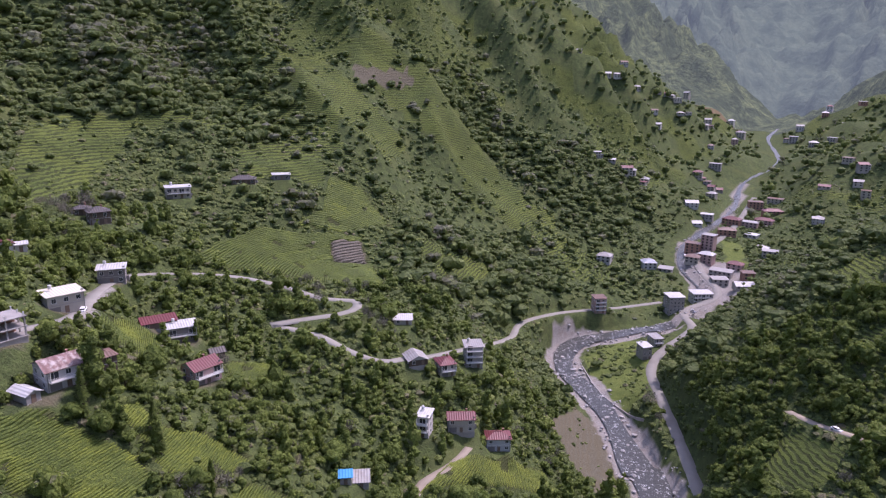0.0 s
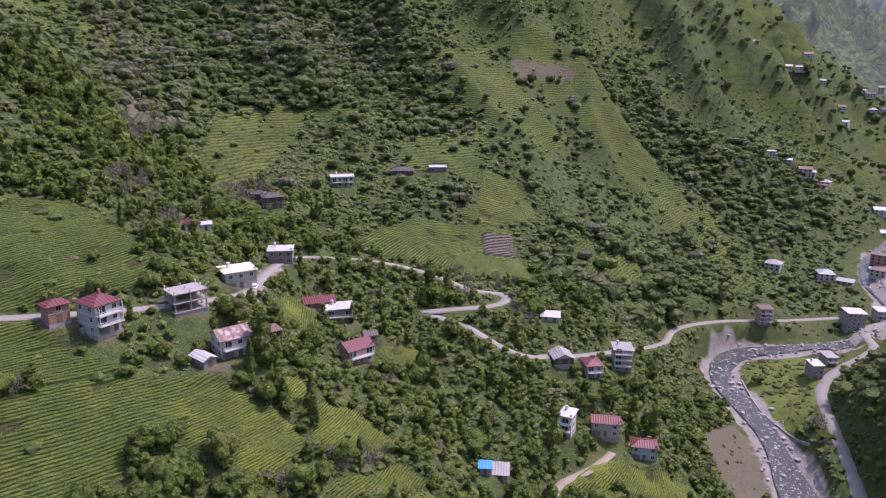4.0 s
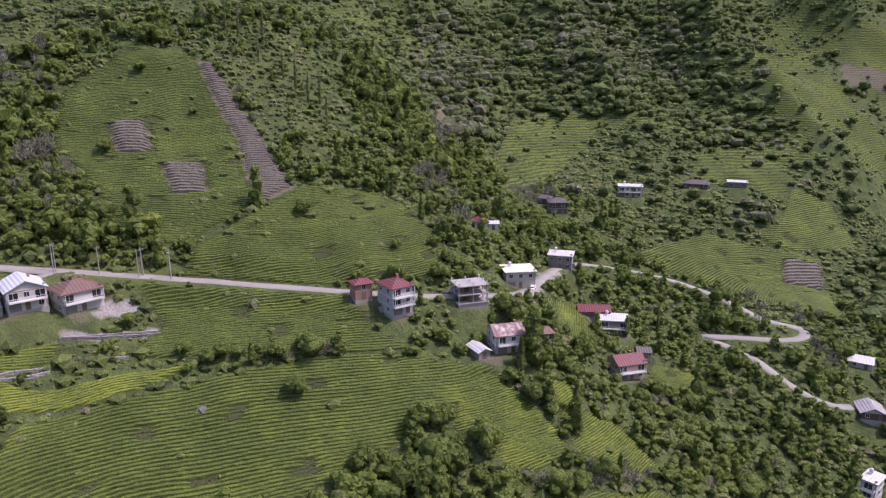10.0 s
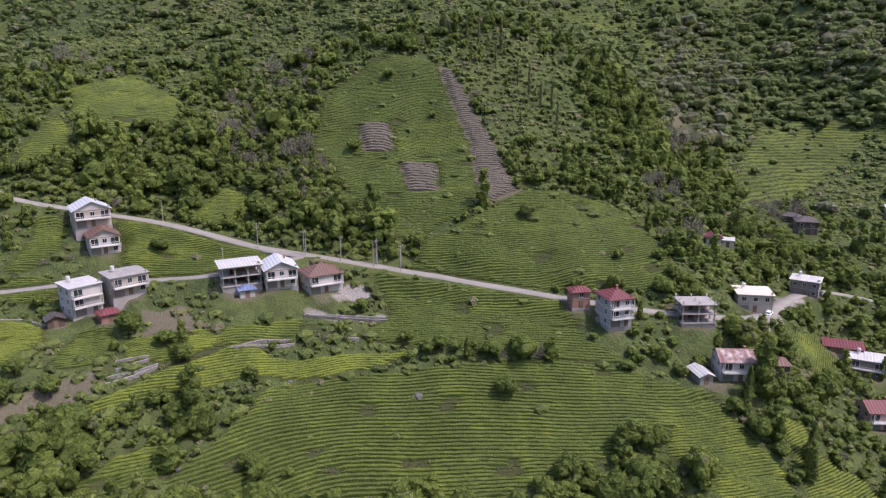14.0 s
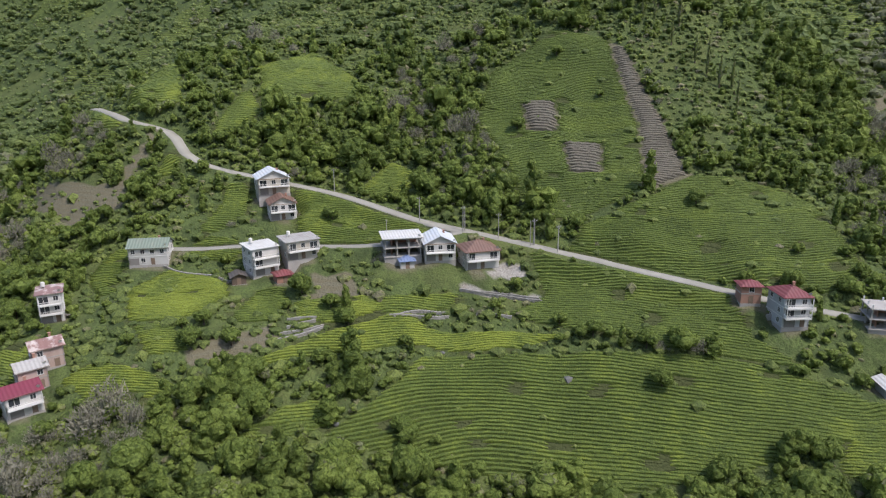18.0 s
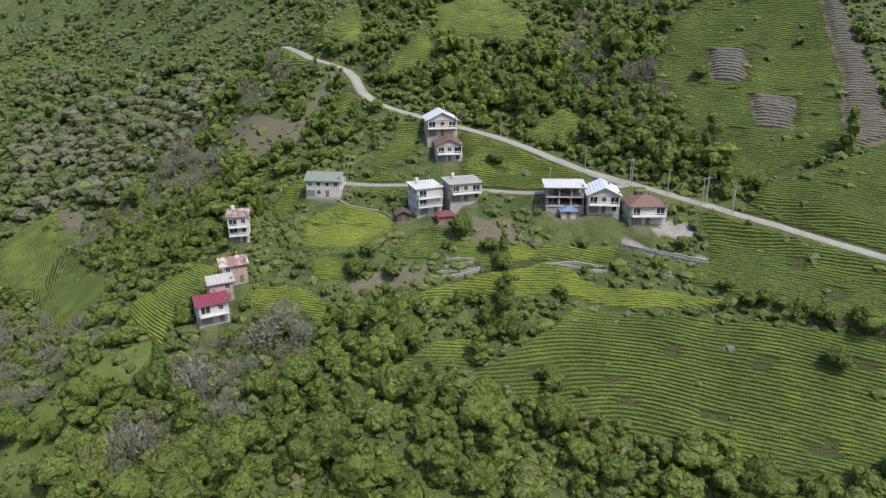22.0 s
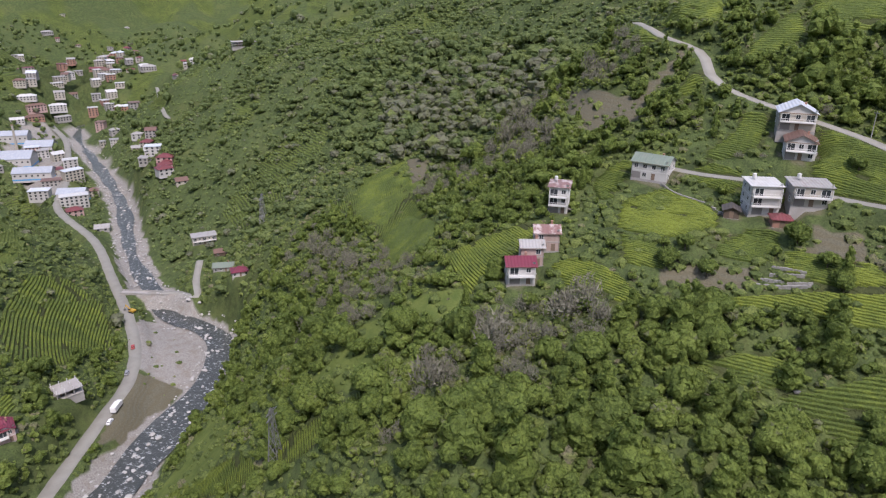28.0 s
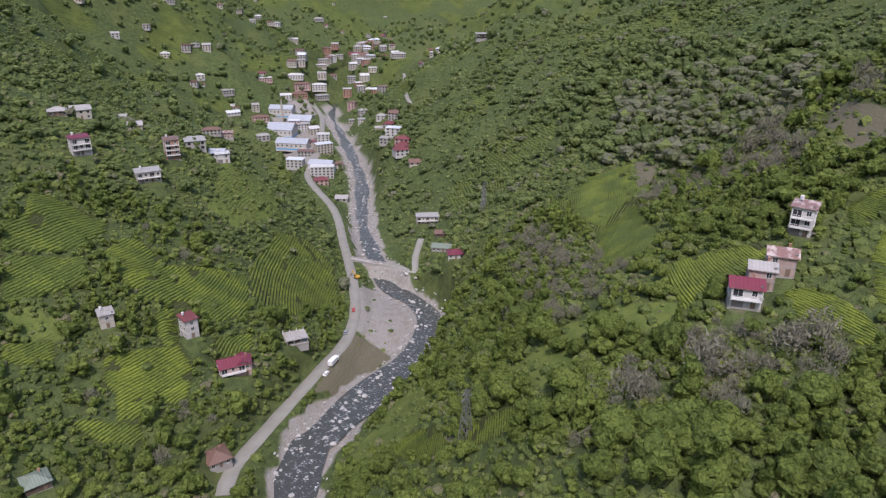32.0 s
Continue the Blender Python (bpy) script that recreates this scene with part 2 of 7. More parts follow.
def smooth(line, step=6.0):
    """A rounded line through the given corners."""
    p = np.array(line, float)
    p = np.vstack([2 * p[0] - p[1], p, 2 * p[-1] - p[-2]])
    out = []
    for i in range(1, len(p) - 2):
        n = max(2, int(np.linalg.norm(p[i + 1] - p[i]) / step))
        for s in np.arange(n) / n:
            out.append(0.5 * (2 * p[i] + (p[i + 1] - p[i - 1]) * s + (2 * p[i - 1] - 5 * p[i] + 4 * p[i + 1] - p[i + 2]) * s ** 2
                              + (3 * p[i] - p[i - 1] - 3 * p[i + 1] + p[i + 2]) * s ** 3))
    out.append(p[-2])
    return [tuple(v) for v in out]


def waves(x, y, length, seed, octaves=4):
    """Soft rolling noise, about -1 to 1."""
    rng = np.random.RandomState(seed)
    total, amp, norm = np.zeros(np.shape(x)), 1.0, 0.0
    for o in range(octaves):
        for k in range(4):
            a, ph = rng.uniform(0, 6.28, 2)
            f = 6.28 / length * rng.uniform(0.7, 1.4)
            total = total + amp * np.sin(f * (x * math.cos(a) + y * math.sin(a)) + ph + 1.3 * np.sin(0.6 * f * (y * math.cos(a) - x * math.sin(a)) + ph * 2))
        norm += amp * 2.0
        amp, length = amp * 0.5, length * 0.47
    return total / norm


RIVER_LINE = smooth(RIVER, 15.0)


def plate_height(x, y):
    z = np.zeros(x.shape)
    for i in range(0, len(LANDFORMS)):
        z += PLATE[i] * kernel(((x - LANDFORMS[i, 0]) ** 2 + (y - LANDFORMS[i, 1]) ** 2) / SIZE ** 2)
    n = len(LANDFORMS)
    return z + PLATE[n] + PLATE[n + 1] * x / SIZE + PLATE[n + 2] * y / SIZE


def ground_height(x, y):
    """Height of the land at places x, y (arrays)."""
    x, y = np.asarray(x, float), np.asarray(y, float)
    z = plate_height(x, y)
    r = np.hypot(x, y)
    d, rz = line_distance(x, y, RIVER_LINE)
    away = np.clip((d - 25) / 60, 0, 1)
    z = z + away * (waves(x, y, 70, 3, 2) * 1.5 + np.clip((r - 420) / 500, 0, 1) * waves(x, y, 330, 5) * 26
                    + np.clip((r - 1500) / 900, 0, 1) * (waves(x, y, 900, 6, 5) * 190))
    # ribs and gullies that run down the northern slope
    along = 0.8 * x + 0.6 * y - 225 + 22 * waves(x, y, 260, 8, 2)
    rib = 1 - 2 * np.abs(np.sin(math.pi * along / 118))
    north = np.clip((y - 370) / 90, 0, 1) * np.clip((z - 62) / 50, 0, 1) * np.clip((1500 - r) / 300, 0, 1) * np.clip((d - 60) / 80, 0, 1)
    z = z + north * rib * (7 + 0.012 * np.clip(r, 300, 1300))
    bed = np.clip((d - 8) / 9, 0, 1)
    bed = bed * bed * (3 - 2 * bed)
    z = np.where(d < 60, np.maximum(z, rz + np.clip(d - 14, 0, 12) * 0.16), z)
    return z * bed + (rz - 1.2) * (1 - bed)


# ---- plan of fields and roads ----
EAST_SLOPE = [(-247.6, 179.5), (-252.6, 205.2), (-222.5, 215.3), (-194.4, 207.5), (-189.5, 184.1), (-197.7, 171.4), (-190.3, 158.3), (-217.5, 172.3)]
TERRACES = [(-163.4, -29.5), (-234.3, -27.5), (-245.0, 24.0), (-208.2, 67.1), (-177.2, 99.3), (-141.9, 93.5), (-159.8, 53.7), (-163.7, 31.8), (-163.5, 9.4), (-159.5, -10.9)]
GREY_WOOD = [(-347.2, -172.7), (-369.1, -139.5), (-379.2, -96.1), (-321.5, -55.3), (-252.0, -45.9), (-243.8, -69.2), (-287.2, -119.9)]
GREY_WOOD_LOW = [(-283.6, -188.0), (-253.1, -127.1), (-187.4, -94.9), (-227.0, -141.3)]
GREY_WOOD_HIGH = [(-290.6, 88.0), (-294.4, 105.6), (-243.4, 93.1), (-250.9, 77.5)]
GREY_WOOD_NORTH = [(-284.5, 531.1), (-209.0, 619.4), (-171.0, 532.8), (-215.9, 428.6)]
GREY_FLANK = [(-251.7, -131.5), (-243.5, -106.8), (-172.8, -64.3), (-160.5, -67.0), (-165.0, -83.4), (-172.8, -96.4)]
GREY_SADDLE = [(-163.3, -51.9), (-161.7, -23.6), (-139.9, -20.6), (-140.0, -43.3)]
GREY_RISE = [(-458.0, -208.9), (-480.7, -151.8), (-405.3, -73.8), (-326.4, -74.8), (-368.4, -136.5), (-383.1, -174.1)]
GREY_GULLY = [(-321.1, 388.0), (-336.2, 461.9), (-278.5, 436.6), (-205.7, 310.8), (-177.6, 233.8)]
COURT = [(-109.1, 194.6), (-119.3, 222.2), (-120.9, 239.3), (-114.8, 229.9), (-106.0, 202.6), (-100.4, 183.5), (-103.6, 182.5)]
BEACH_DOWN = [(-218.4, -231.3), (-263.0, -270.5), (-273.0, -258.9), (-258.4, -223.7), (-259.7, -217.4), (-240.9, -206.5), (-217.9, -199.4), (-218.6, -217.4)]
TERRACE_YARD = [(-179.7, 87.0), (-173.0, 93.5), (-169.2, 92.2), (-173.8, 82.9)]
STONE_SHELF = [(-175.0, 73.9), (-169.6, 82.4), (-162.8, 93.3), (-161.3, 92.4), (-167.3, 81.1), (-172.5, 73.5)]
TOWN_YARD = [(-608.6, -751.2), (-652.5, -753.0), (-453.0, -520.4), (-413.4, -500.6), (-469.9, -597.9), (-530.4, -694.7)]
TOWN_YARD_UP = [(225.6, 622.2), (248.3, 535.5), (210.5, 449.8), (192.2, 501.9), (202.3, 573.7)]
BEACH_LOW = [(-147.0, -195.3), (-168.1, -198.3), (-182.9, -199.7), (-206.4, -200.8), (-177.5, -187.3), (-154.1, -183.4), (-139.9, -184.2)]
FOOT_WOOD = [(-208.3, -136.4), (-155.1, -58.7), (-164.3, -28.6), (-167.3, 0.8), (-161.8, 27.1), (-141.0, 8.2), (-129.7, 35.4), (-129.9, 73.9), (-118.2, 100.6), (-97.2, 89.4), (-104.8, 53.1), (-107.1, 19.6), (-104.9, -13.5), (-106.0, -45.3), (-137.9, -98.7)]
LOWER_WOOD = [(-131.8, 73.7), (-120.4, 99.3), (-105.3, 123.8), (-85.3, 143.2), (-64.5, 135.7), (-86.7, 103.8), (-108.2, 73.3), (-122.6, 62.2)]
BAND_WOOD = [(-276.6, 30.7), (-281.1, 76.1), (-265.3, 117.1), (-217.1, 108.3), (-189.5, 109.5), (-175.9, 105.1), (-197.2, 84.0), (-227.2, 58.1), (-252.2, 25.5)]
EAST_WOOD = [(128.5, 366.9), (152.9, 347.3), (201.3, 357.6), (317.6, 487.3), (142.6, 195.6), (103.3, 241.5), (108.8, 286.9)]
NORTH_WOOD = [(-322.7, 528.6), (-164.6, 688.6), (-132.4, 477.0), (-96.0, 445.0), (-160.1, 409.3), (-235.3, 372.8)]
NORTH_WOOD_MID = [(-348.5, 569.8), (-173.4, 672.1), (-99.4, 486.5), (-82.3, 448.4), (-119.2, 410.0), (-163.2, 473.4), (-189.7, 419.2), (-253.7, 419.3)]
SPUR_WOOD = [(-303.9, 315.4), (-285.1, 365.7), (-202.5, 295.5), (-162.7, 245.6), (-163.0, 207.0), (-178.6, 203.2), (-214.4, 224.2)]
GULLY_WOOD = [(-353.0, 427.7), (-348.5, 569.8), (-227.2, 371.6), (-162.7, 245.6), (-194.0, 268.9), (-285.1, 365.7)]
FRINGE_WOOD = [(-34.8, 399.1), (79.7, 540.8), (89.3, 459.2), (38.2, 372.8), (-12.2, 331.0), (-28.1, 353.7)]
FLANK_WOOD = [(-470.7, -271.0), (-601.6, -260.3), (-475.1, -84.2), (-276.3, -34.3), (-307.7, -77.1), (-347.2, -172.7)]
RIM_WOOD = [(-43.4, 623.7), (74.6, 861.4), (213.9, 853.5), (204.5, 673.8), (127.8, 570.6), (58.8, 629.6)]
LOWER_TEA = [(-159.7, 55.6), (-149.2, 77.8), (-126.4, 116.0), (-112.0, 133.2), (-100.8, 142.7), (-92.5, 149.7), (-92.3, 138.8), (-98.9, 116.9), (-107.9, 88.9), (-142.1, 24.8), (-149.0, 38.6), (-155.1, 48.7)]
LEFT_TEA = [(-165.6, 9.6), (-168.1, 23.4), (-171.3, 33.1), (-172.4, 50.7), (-170.6, 58.1), (-165.7, 61.5), (-157.1, 76.9), (-146.8, 93.1), (-149.6, 79.9), (-154.6, 70.1), (-160.5, 60.0), (-163.2, 54.6), (-164.6, 36.5), (-163.0, 18.2)]
ROAD_TEA = [(-176.9, 95.8), (-136.1, 136.7), (-122.3, 133.0), (-109.1, 138.8), (-129.2, 114.4), (-152.6, 90.2), (-160.9, 81.9), (-162.3, 94.5)]
CONE_TEA = [(-174.2, 108.0), (-179.2, 116.6), (-176.7, 140.9), (-178.5, 157.4), (-164.5, 182.5), (-147.4, 186.9), (-128.1, 177.4), (-123.5, 163.4), (-140.0, 141.7), (-159.6, 120.7)]
UPPER_TEA = [(-270.0, 127.0), (-279.0, 162.2), (-252.4, 174.0), (-199.8, 154.3), (-180.0, 141.6), (-180.9, 125.5), (-181.7, 112.9), (-198.0, 106.1), (-219.4, 109.5), (-249.9, 111.8)]
TOWER_TEA = [(-240.4, 38.4), (-228.6, 51.8), (-192.5, 79.0), (-189.9, 70.0), (-204.7, 44.7), (-212.8, 34.1)]
CROWN_TEA = [(-310.5, 38.3), (-329.7, 67.0), (-292.5, 79.9), (-283.7, 75.0), (-278.8, 34.6)]
TRIANGLE_TEA = [(-230.8, 60.2), (-244.1, 74.9), (-233.9, 81.7), (-220.5, 75.3), (-225.9, 62.9)]
KNOLL_TEA = [(-208.4, -16.0), (-216.3, -3.6), (-201.0, 11.9), (-192.7, 11.4), (-184.3, -1.9), (-190.6, -15.8)]
STEP_TEA = [(-189.0, -14.9), (-183.2, -3.5), (-174.3, -0.5), (-174.4, -11.2)]
CREST_TEA = [(-184.7, -70.2), (-198.3, -42.7), (-191.5, -34.9), (-176.6, -42.3), (-167.1, -48.2), (-161.8, -50.1), (-173.8, -57.3)]
FOOT_TEA = [(-145.3, 6.6), (-151.3, 17.8), (-152.3, 29.0), (-145.2, 27.4), (-141.5, 20.0)]
ORCHARD_TEA = [(-185.1, 27.4), (-184.4, 38.8), (-179.7, 47.6), (-174.0, 51.0), (-173.4, 41.4), (-173.0, 35.0), (-177.1, 27.0)]
HEDGE_TEA = [(-178.7, 42.9), (-173.7, 72.2), (-168.4, 74.4), (-172.7, 50.2)]
LANE_TEA = [(-224.8, -3.6), (-217.6, 16.6), (-213.6, 18.1), (-209.9, 14.2), (-218.5, 1.9)]
BANK_TEA = [(-306.8, -169.8), (-319.8, -159.5), (-317.6, -120.0), (-296.8, -120.9), (-256.7, -117.9), (-269.4, -135.0)]
BANK_TEA_LOW = [(-260.1, -124.9), (-259.4, -105.8), (-220.1, -78.8), (-199.3, -79.4), (-225.3, -101.3)]
STRIP_TEA = [(-134.9, -98.8), (-137.7, -70.9), (-133.2, -65.2), (-123.3, -76.9), (-125.5, -88.9)]
SHORE_TEA = [(-151.3, -166.2), (-145.8, -119.4), (-128.3, -94.6), (-129.9, -112.4)]
BRIGHT_TEA = [(-85.2, 137.9), (-73.8, 152.1), (-69.5, 143.0), (-73.0, 134.0), (-79.9, 128.5)]
RIB_TEA = [(-83.4, 159.8), (-79.9, 169.1), (-73.9, 164.4), (-65.6, 173.4), (-48.6, 169.8), (-55.9, 161.4), (-68.0, 150.2), (-75.3, 155.4)]
GARDEN_TEA = [(-62.2, 144.1), (-50.0, 163.5), (-39.2, 166.5), (-42.3, 159.9), (-60.0, 139.1)]
YARD_TEA = [(-103.8, 197.4), (-101.3, 215.2), (-97.4, 212.5), (-96.3, 187.5)]
SPIRE_TEA = [(-304.5, -21.3), (-307.7, -11.9), (-358.8, 5.9), (-311.8, 8.4), (-290.7, 6.3)]
ARM_TEA = [(-299.0, 32.8), (-279.1, 35.6), (-272.7, 27.1), (-266.8, 13.6), (-276.4, 16.5)]
NICK_TEA = [(-262.5, -6.2), (-269.2, -0.9), (-267.2, 2.5), (-260.3, 4.7), (-258.5, -1.7)]
PATCH_TEA = [(-404.3, -42.6), (-297.4, -21.1), (-286.7, -13.0), (-284.8, -16.4), (-296.8, -28.3)]
COVE_TEA = [(-230.8, 5.2), (-239.3, 13.5), (-246.9, 16.1), (-244.0, 24.9), (-232.3, 22.3), (-227.4, 12.6)]
VERGE_TEA = [(-226.3, 1.2), (-228.3, 6.9), (-223.2, 17.9), (-219.0, 16.6), (-223.0, 4.8)]
FLANK_TEA = [(-223.9, -27.2), (-232.1, -23.6), (-235.0, -16.9), (-229.3, -13.6), (-225.7, -15.4), (-208.1, -18.6), (-209.6, -23.9)]
PALE_TEA = [(-184.7, 10.3), (-194.8, 18.6), (-193.6, 27.0), (-185.8, 27.2), (-180.2, 23.5), (-181.3, 11.7)]
SADDLE_TEA = [(-175.4, -31.3), (-178.0, -24.7), (-170.8, -10.9), (-165.2, -3.7), (-161.8, -13.7), (-166.7, -24.0)]
LEDGE_TEA = [(-328.0, -163.6), (-344.6, -144.5), (-312.6, -131.6), (-277.0, -128.1), (-265.8, -137.4)]
LEDGE_TEA_LOW = [(-267.0, -124.4), (-294.1, -120.7), (-213.2, -75.4), (-199.9, -81.1), (-194.5, -87.9)]
MEADOW_TEA = [(4.2, 220.9), (41.8, 251.6), (49.6, 241.1), (-7.1, 200.6)]
WEST_TEA = [(-98.5, 140.3), (-91.2, 148.8), (-76.9, 150.8), (-68.0, 147.7), (-70.3, 140.4), (-91.4, 127.0)]
SHELF_TEA = [(-103.2, 194.2), (-106.2, 221.9), (-95.2, 221.6), (-90.2, 197.4), (-97.4, 191.7)]
SLOPE_TEA = [(-76.4, 221.5), (-63.7, 232.5), (-53.0, 229.5), (-65.1, 208.3)]
NORTH_TEA = [(-92.8, 336.7), (-44.7, 369.5), (-36.5, 348.0), (-25.6, 321.7), (-58.2, 305.1), (-108.5, 288.9), (-105.2, 309.1)]
RIDGE_TEA = [(-140.7, 580.6), (-106.3, 590.7), (-67.0, 569.9), (-37.6, 537.1), (-53.9, 454.4), (-84.4, 463.0), (-119.2, 505.4)]
LONG_TEA = [(-97.5, 626.3), (-59.7, 643.9), (6.6, 643.7), (42.6, 620.6), (84.8, 582.3), (50.3, 521.3), (6.2, 544.0), (-40.1, 574.4), (-69.1, 590.0)]
HIGH_TEA = [(-205.8, 329.5), (-221.7, 378.8), (-196.7, 403.3), (-176.1, 399.4), (-176.5, 363.5), (-186.3, 326.6)]
NOSE_TEA = [(-67.6, 400.8), (-49.2, 411.0), (-30.9, 391.6), (-56.1, 362.9), (-77.7, 351.5), (-66.7, 373.6)]
LOW_NORTH_TEA = [(-14.8, 398.7), (35.9, 439.2), (23.0, 403.5), (-7.4, 368.8)]
CREST_NORTH_TEA = [(-136.3, 597.5), (-114.3, 610.4), (-63.1, 558.0), (-29.6, 537.8), (-39.4, 460.5), (-66.3, 460.1), (-98.5, 486.0)]
HOUSE_NORTH_TEA = [(-121.2, 398.6), (-87.8, 437.3), (-67.8, 407.7), (-70.9, 388.8), (-106.1, 370.5)]
LEFT_NORTH_TEA = [(-198.2, 314.4), (-218.1, 393.5), (-177.6, 403.9), (-169.6, 360.7), (-168.4, 316.9), (-168.6, 274.5)]
EAST_TEA = [(190.6, 331.1), (215.8, 328.8), (194.5, 291.9), (183.0, 303.2)]
EAST_TEA_MID = [(167.5, 263.7), (178.5, 263.4), (165.9, 238.7), (164.5, 249.7)]
EAST_TEA_LOW = [(118.5, 226.3), (132.4, 239.7), (142.9, 218.4), (134.1, 207.7), (120.5, 209.1)]
SOUTH_TEA = [(-95.0, -235.7), (-108.0, -234.1), (-124.1, -231.9), (-123.9, -223.2), (-115.0, -214.2), (-109.2, -211.1), (-101.3, -215.9), (-94.0, -211.3), (-86.1, -213.5), (-90.4, -221.8), (-89.3, -226.5)]
SOUTH_TEA_FOOT = [(-73.6, -221.4), (-85.8, -214.6), (-93.4, -210.5), (-91.5, -202.8), (-78.3, -208.9), (-73.1, -216.0)]
SOUTH_TEA_EDGE = [(-68.2, -249.4), (-84.9, -246.2), (-80.8, -238.9), (-70.4, -240.3), (-64.7, -242.6)]
SOUTH_TEA_NECK = [(-123.1, -247.9), (-131.8, -246.2), (-124.3, -232.3), (-116.8, -231.8), (-117.8, -238.4)]
SOUTH_TEA_YARD = [(-137.5, -231.0), (-157.1, -229.3), (-150.7, -221.5), (-143.8, -223.8), (-135.6, -225.8)]
SOUTH_TEA_ROAD = [(-231.5, -305.6), (-255.1, -307.1), (-259.1, -289.8), (-235.3, -260.3), (-189.1, -241.9), (-167.8, -242.8), (-185.3, -269.8), (-211.0, -289.5)]
SOUTH_TEA_WIDE = [(-132.1, -283.2), (-139.5, -281.0), (-143.5, -267.4), (-182.3, -265.8), (-160.8, -237.6), (-142.6, -235.9), (-130.3, -247.7), (-116.7, -252.4), (-117.3, -263.9), (-118.3, -273.6)]
SOUTH_TEA_TOP = [(-108.8, -309.4), (-118.5, -307.1), (-132.4, -289.9), (-113.8, -277.6), (-93.1, -278.5), (-85.4, -282.7), (-90.0, -291.5), (-100.1, -295.6)]
SOUTH_TEA_SIDE = [(-84.3, -280.5), (-111.3, -273.1), (-108.6, -260.8), (-93.5, -260.7), (-74.7, -261.7)]
SOUTH_TEA_TOWN = [(-210.2, -328.9), (-330.0, -435.1), (-317.6, -395.1), (-243.9, -315.5), (-210.5, -310.8), (-196.2, -309.5)]
BROWN_PLOT = [(-254.8, 174.3), (-244.4, 175.6), (-203.1, 164.9), (-179.0, 156.6), (-178.7, 140.2), (-208.8, 157.3), (-240.4, 168.3)]
GREY_PLOT = [(-245.9, 130.3), (-236.9, 140.1), (-223.2, 133.2), (-229.3, 124.3)]
GREY_PLOT_LOW = [(-217.0, 131.7), (-208.5, 142.8), (-195.2, 133.9), (-201.1, 125.7)]
NORTH_PLOT = [(-59.2, 353.3), (-44.2, 364.8), (-39.2, 345.8), (-54.9, 337.8)]
RIDGE_PLOT = [(-78.9, 594.2), (-33.8, 627.8), (-25.7, 613.7), (-67.7, 577.3)]
YARD_PLOT = [(-194.7, 35.6), (-191.0, 45.2), (-180.2, 46.1), (-184.0, 31.8)]
ORCHARD_FLOOR = [(-176.8, 0.5), (-178.4, 20.1), (-171.2, 22.3), (-169.4, 9.9), (-171.3, -2.7)]
CUT_SLOPE = [(-302.9, -50.4), (-275.7, -34.2), (-262.0, -17.4), (-250.3, -15.1), (-251.7, -32.6), (-274.8, -45.6)]
RAVINE = [(-260.5, -18.4), (-271.0, -15.3), (-282.2, -3.5), (-281.1, -0.4), (-266.8, -12.1), (-254.1, -19.2)]
LEDGE_PLOT = [(-343.1, -142.6), (-339.5, -128.9), (-317.1, -121.1), (-310.1, -126.4)]
BEACH_TRACK = [(-163.3, -201.4), (-212.0, -229.3), (-225.4, -212.5), (-218.1, -204.1), (-180.5, -197.3)]
BEACH_UP = [(51.0, 298.8), (70.9, 330.3), (85.0, 313.3), (82.9, 286.8), (74.8, 258.9), (67.1, 256.7), (56.4, 280.4)]
SCAR = [(-249.6, 327.3), (-256.2, 345.7), (-217.0, 300.0), (-198.4, 268.2)]
RIVER_MEADOW = [(87.3, 400.6), (121.3, 424.3), (133.3, 409.1), (107.7, 334.8), (98.4, 330.9), (89.9, 359.8)]
FLANK_GRASS = [(-143.4, -158.6), (-188.2, -167.4), (-185.4, -149.3), (-152.3, -128.8), (-136.6, -136.1)]
FLANK_GRASS_HIGH = [(-150.8, -95.0), (-160.9, -85.3), (-162.3, -76.3), (-153.3, -81.3), (-142.0, -84.8)]
SOUTH_GRASS = [(-205.9, -323.0), (-409.4, -542.6), (-248.4, -321.0), (-201.0, -298.6), (-189.5, -304.8)]
SOUTH_GRASS_LOW = [(-73.5, -257.8), (-84.4, -258.9), (-90.9, -246.1), (-77.2, -246.2)]
MOSS_GRASS = [(-166.2, -65.6), (-168.3, -54.4), (-162.1, -48.6), (-153.4, -52.6), (-153.9, -70.9), (-154.9, -83.0), (-162.6, -88.8), (-165.7, -77.5)]
MOSS_GRASS_LOW = [(-152.6, -88.1), (-151.8, -76.1), (-141.8, -65.7), (-138.2, -74.1), (-144.5, -85.0)]
TOWN_MEADOW = [(256.7, 629.4), (277.2, 628.1), (248.3, 535.5), (242.4, 565.5)]
OPEN = [EAST_SLOPE, TERRACES]
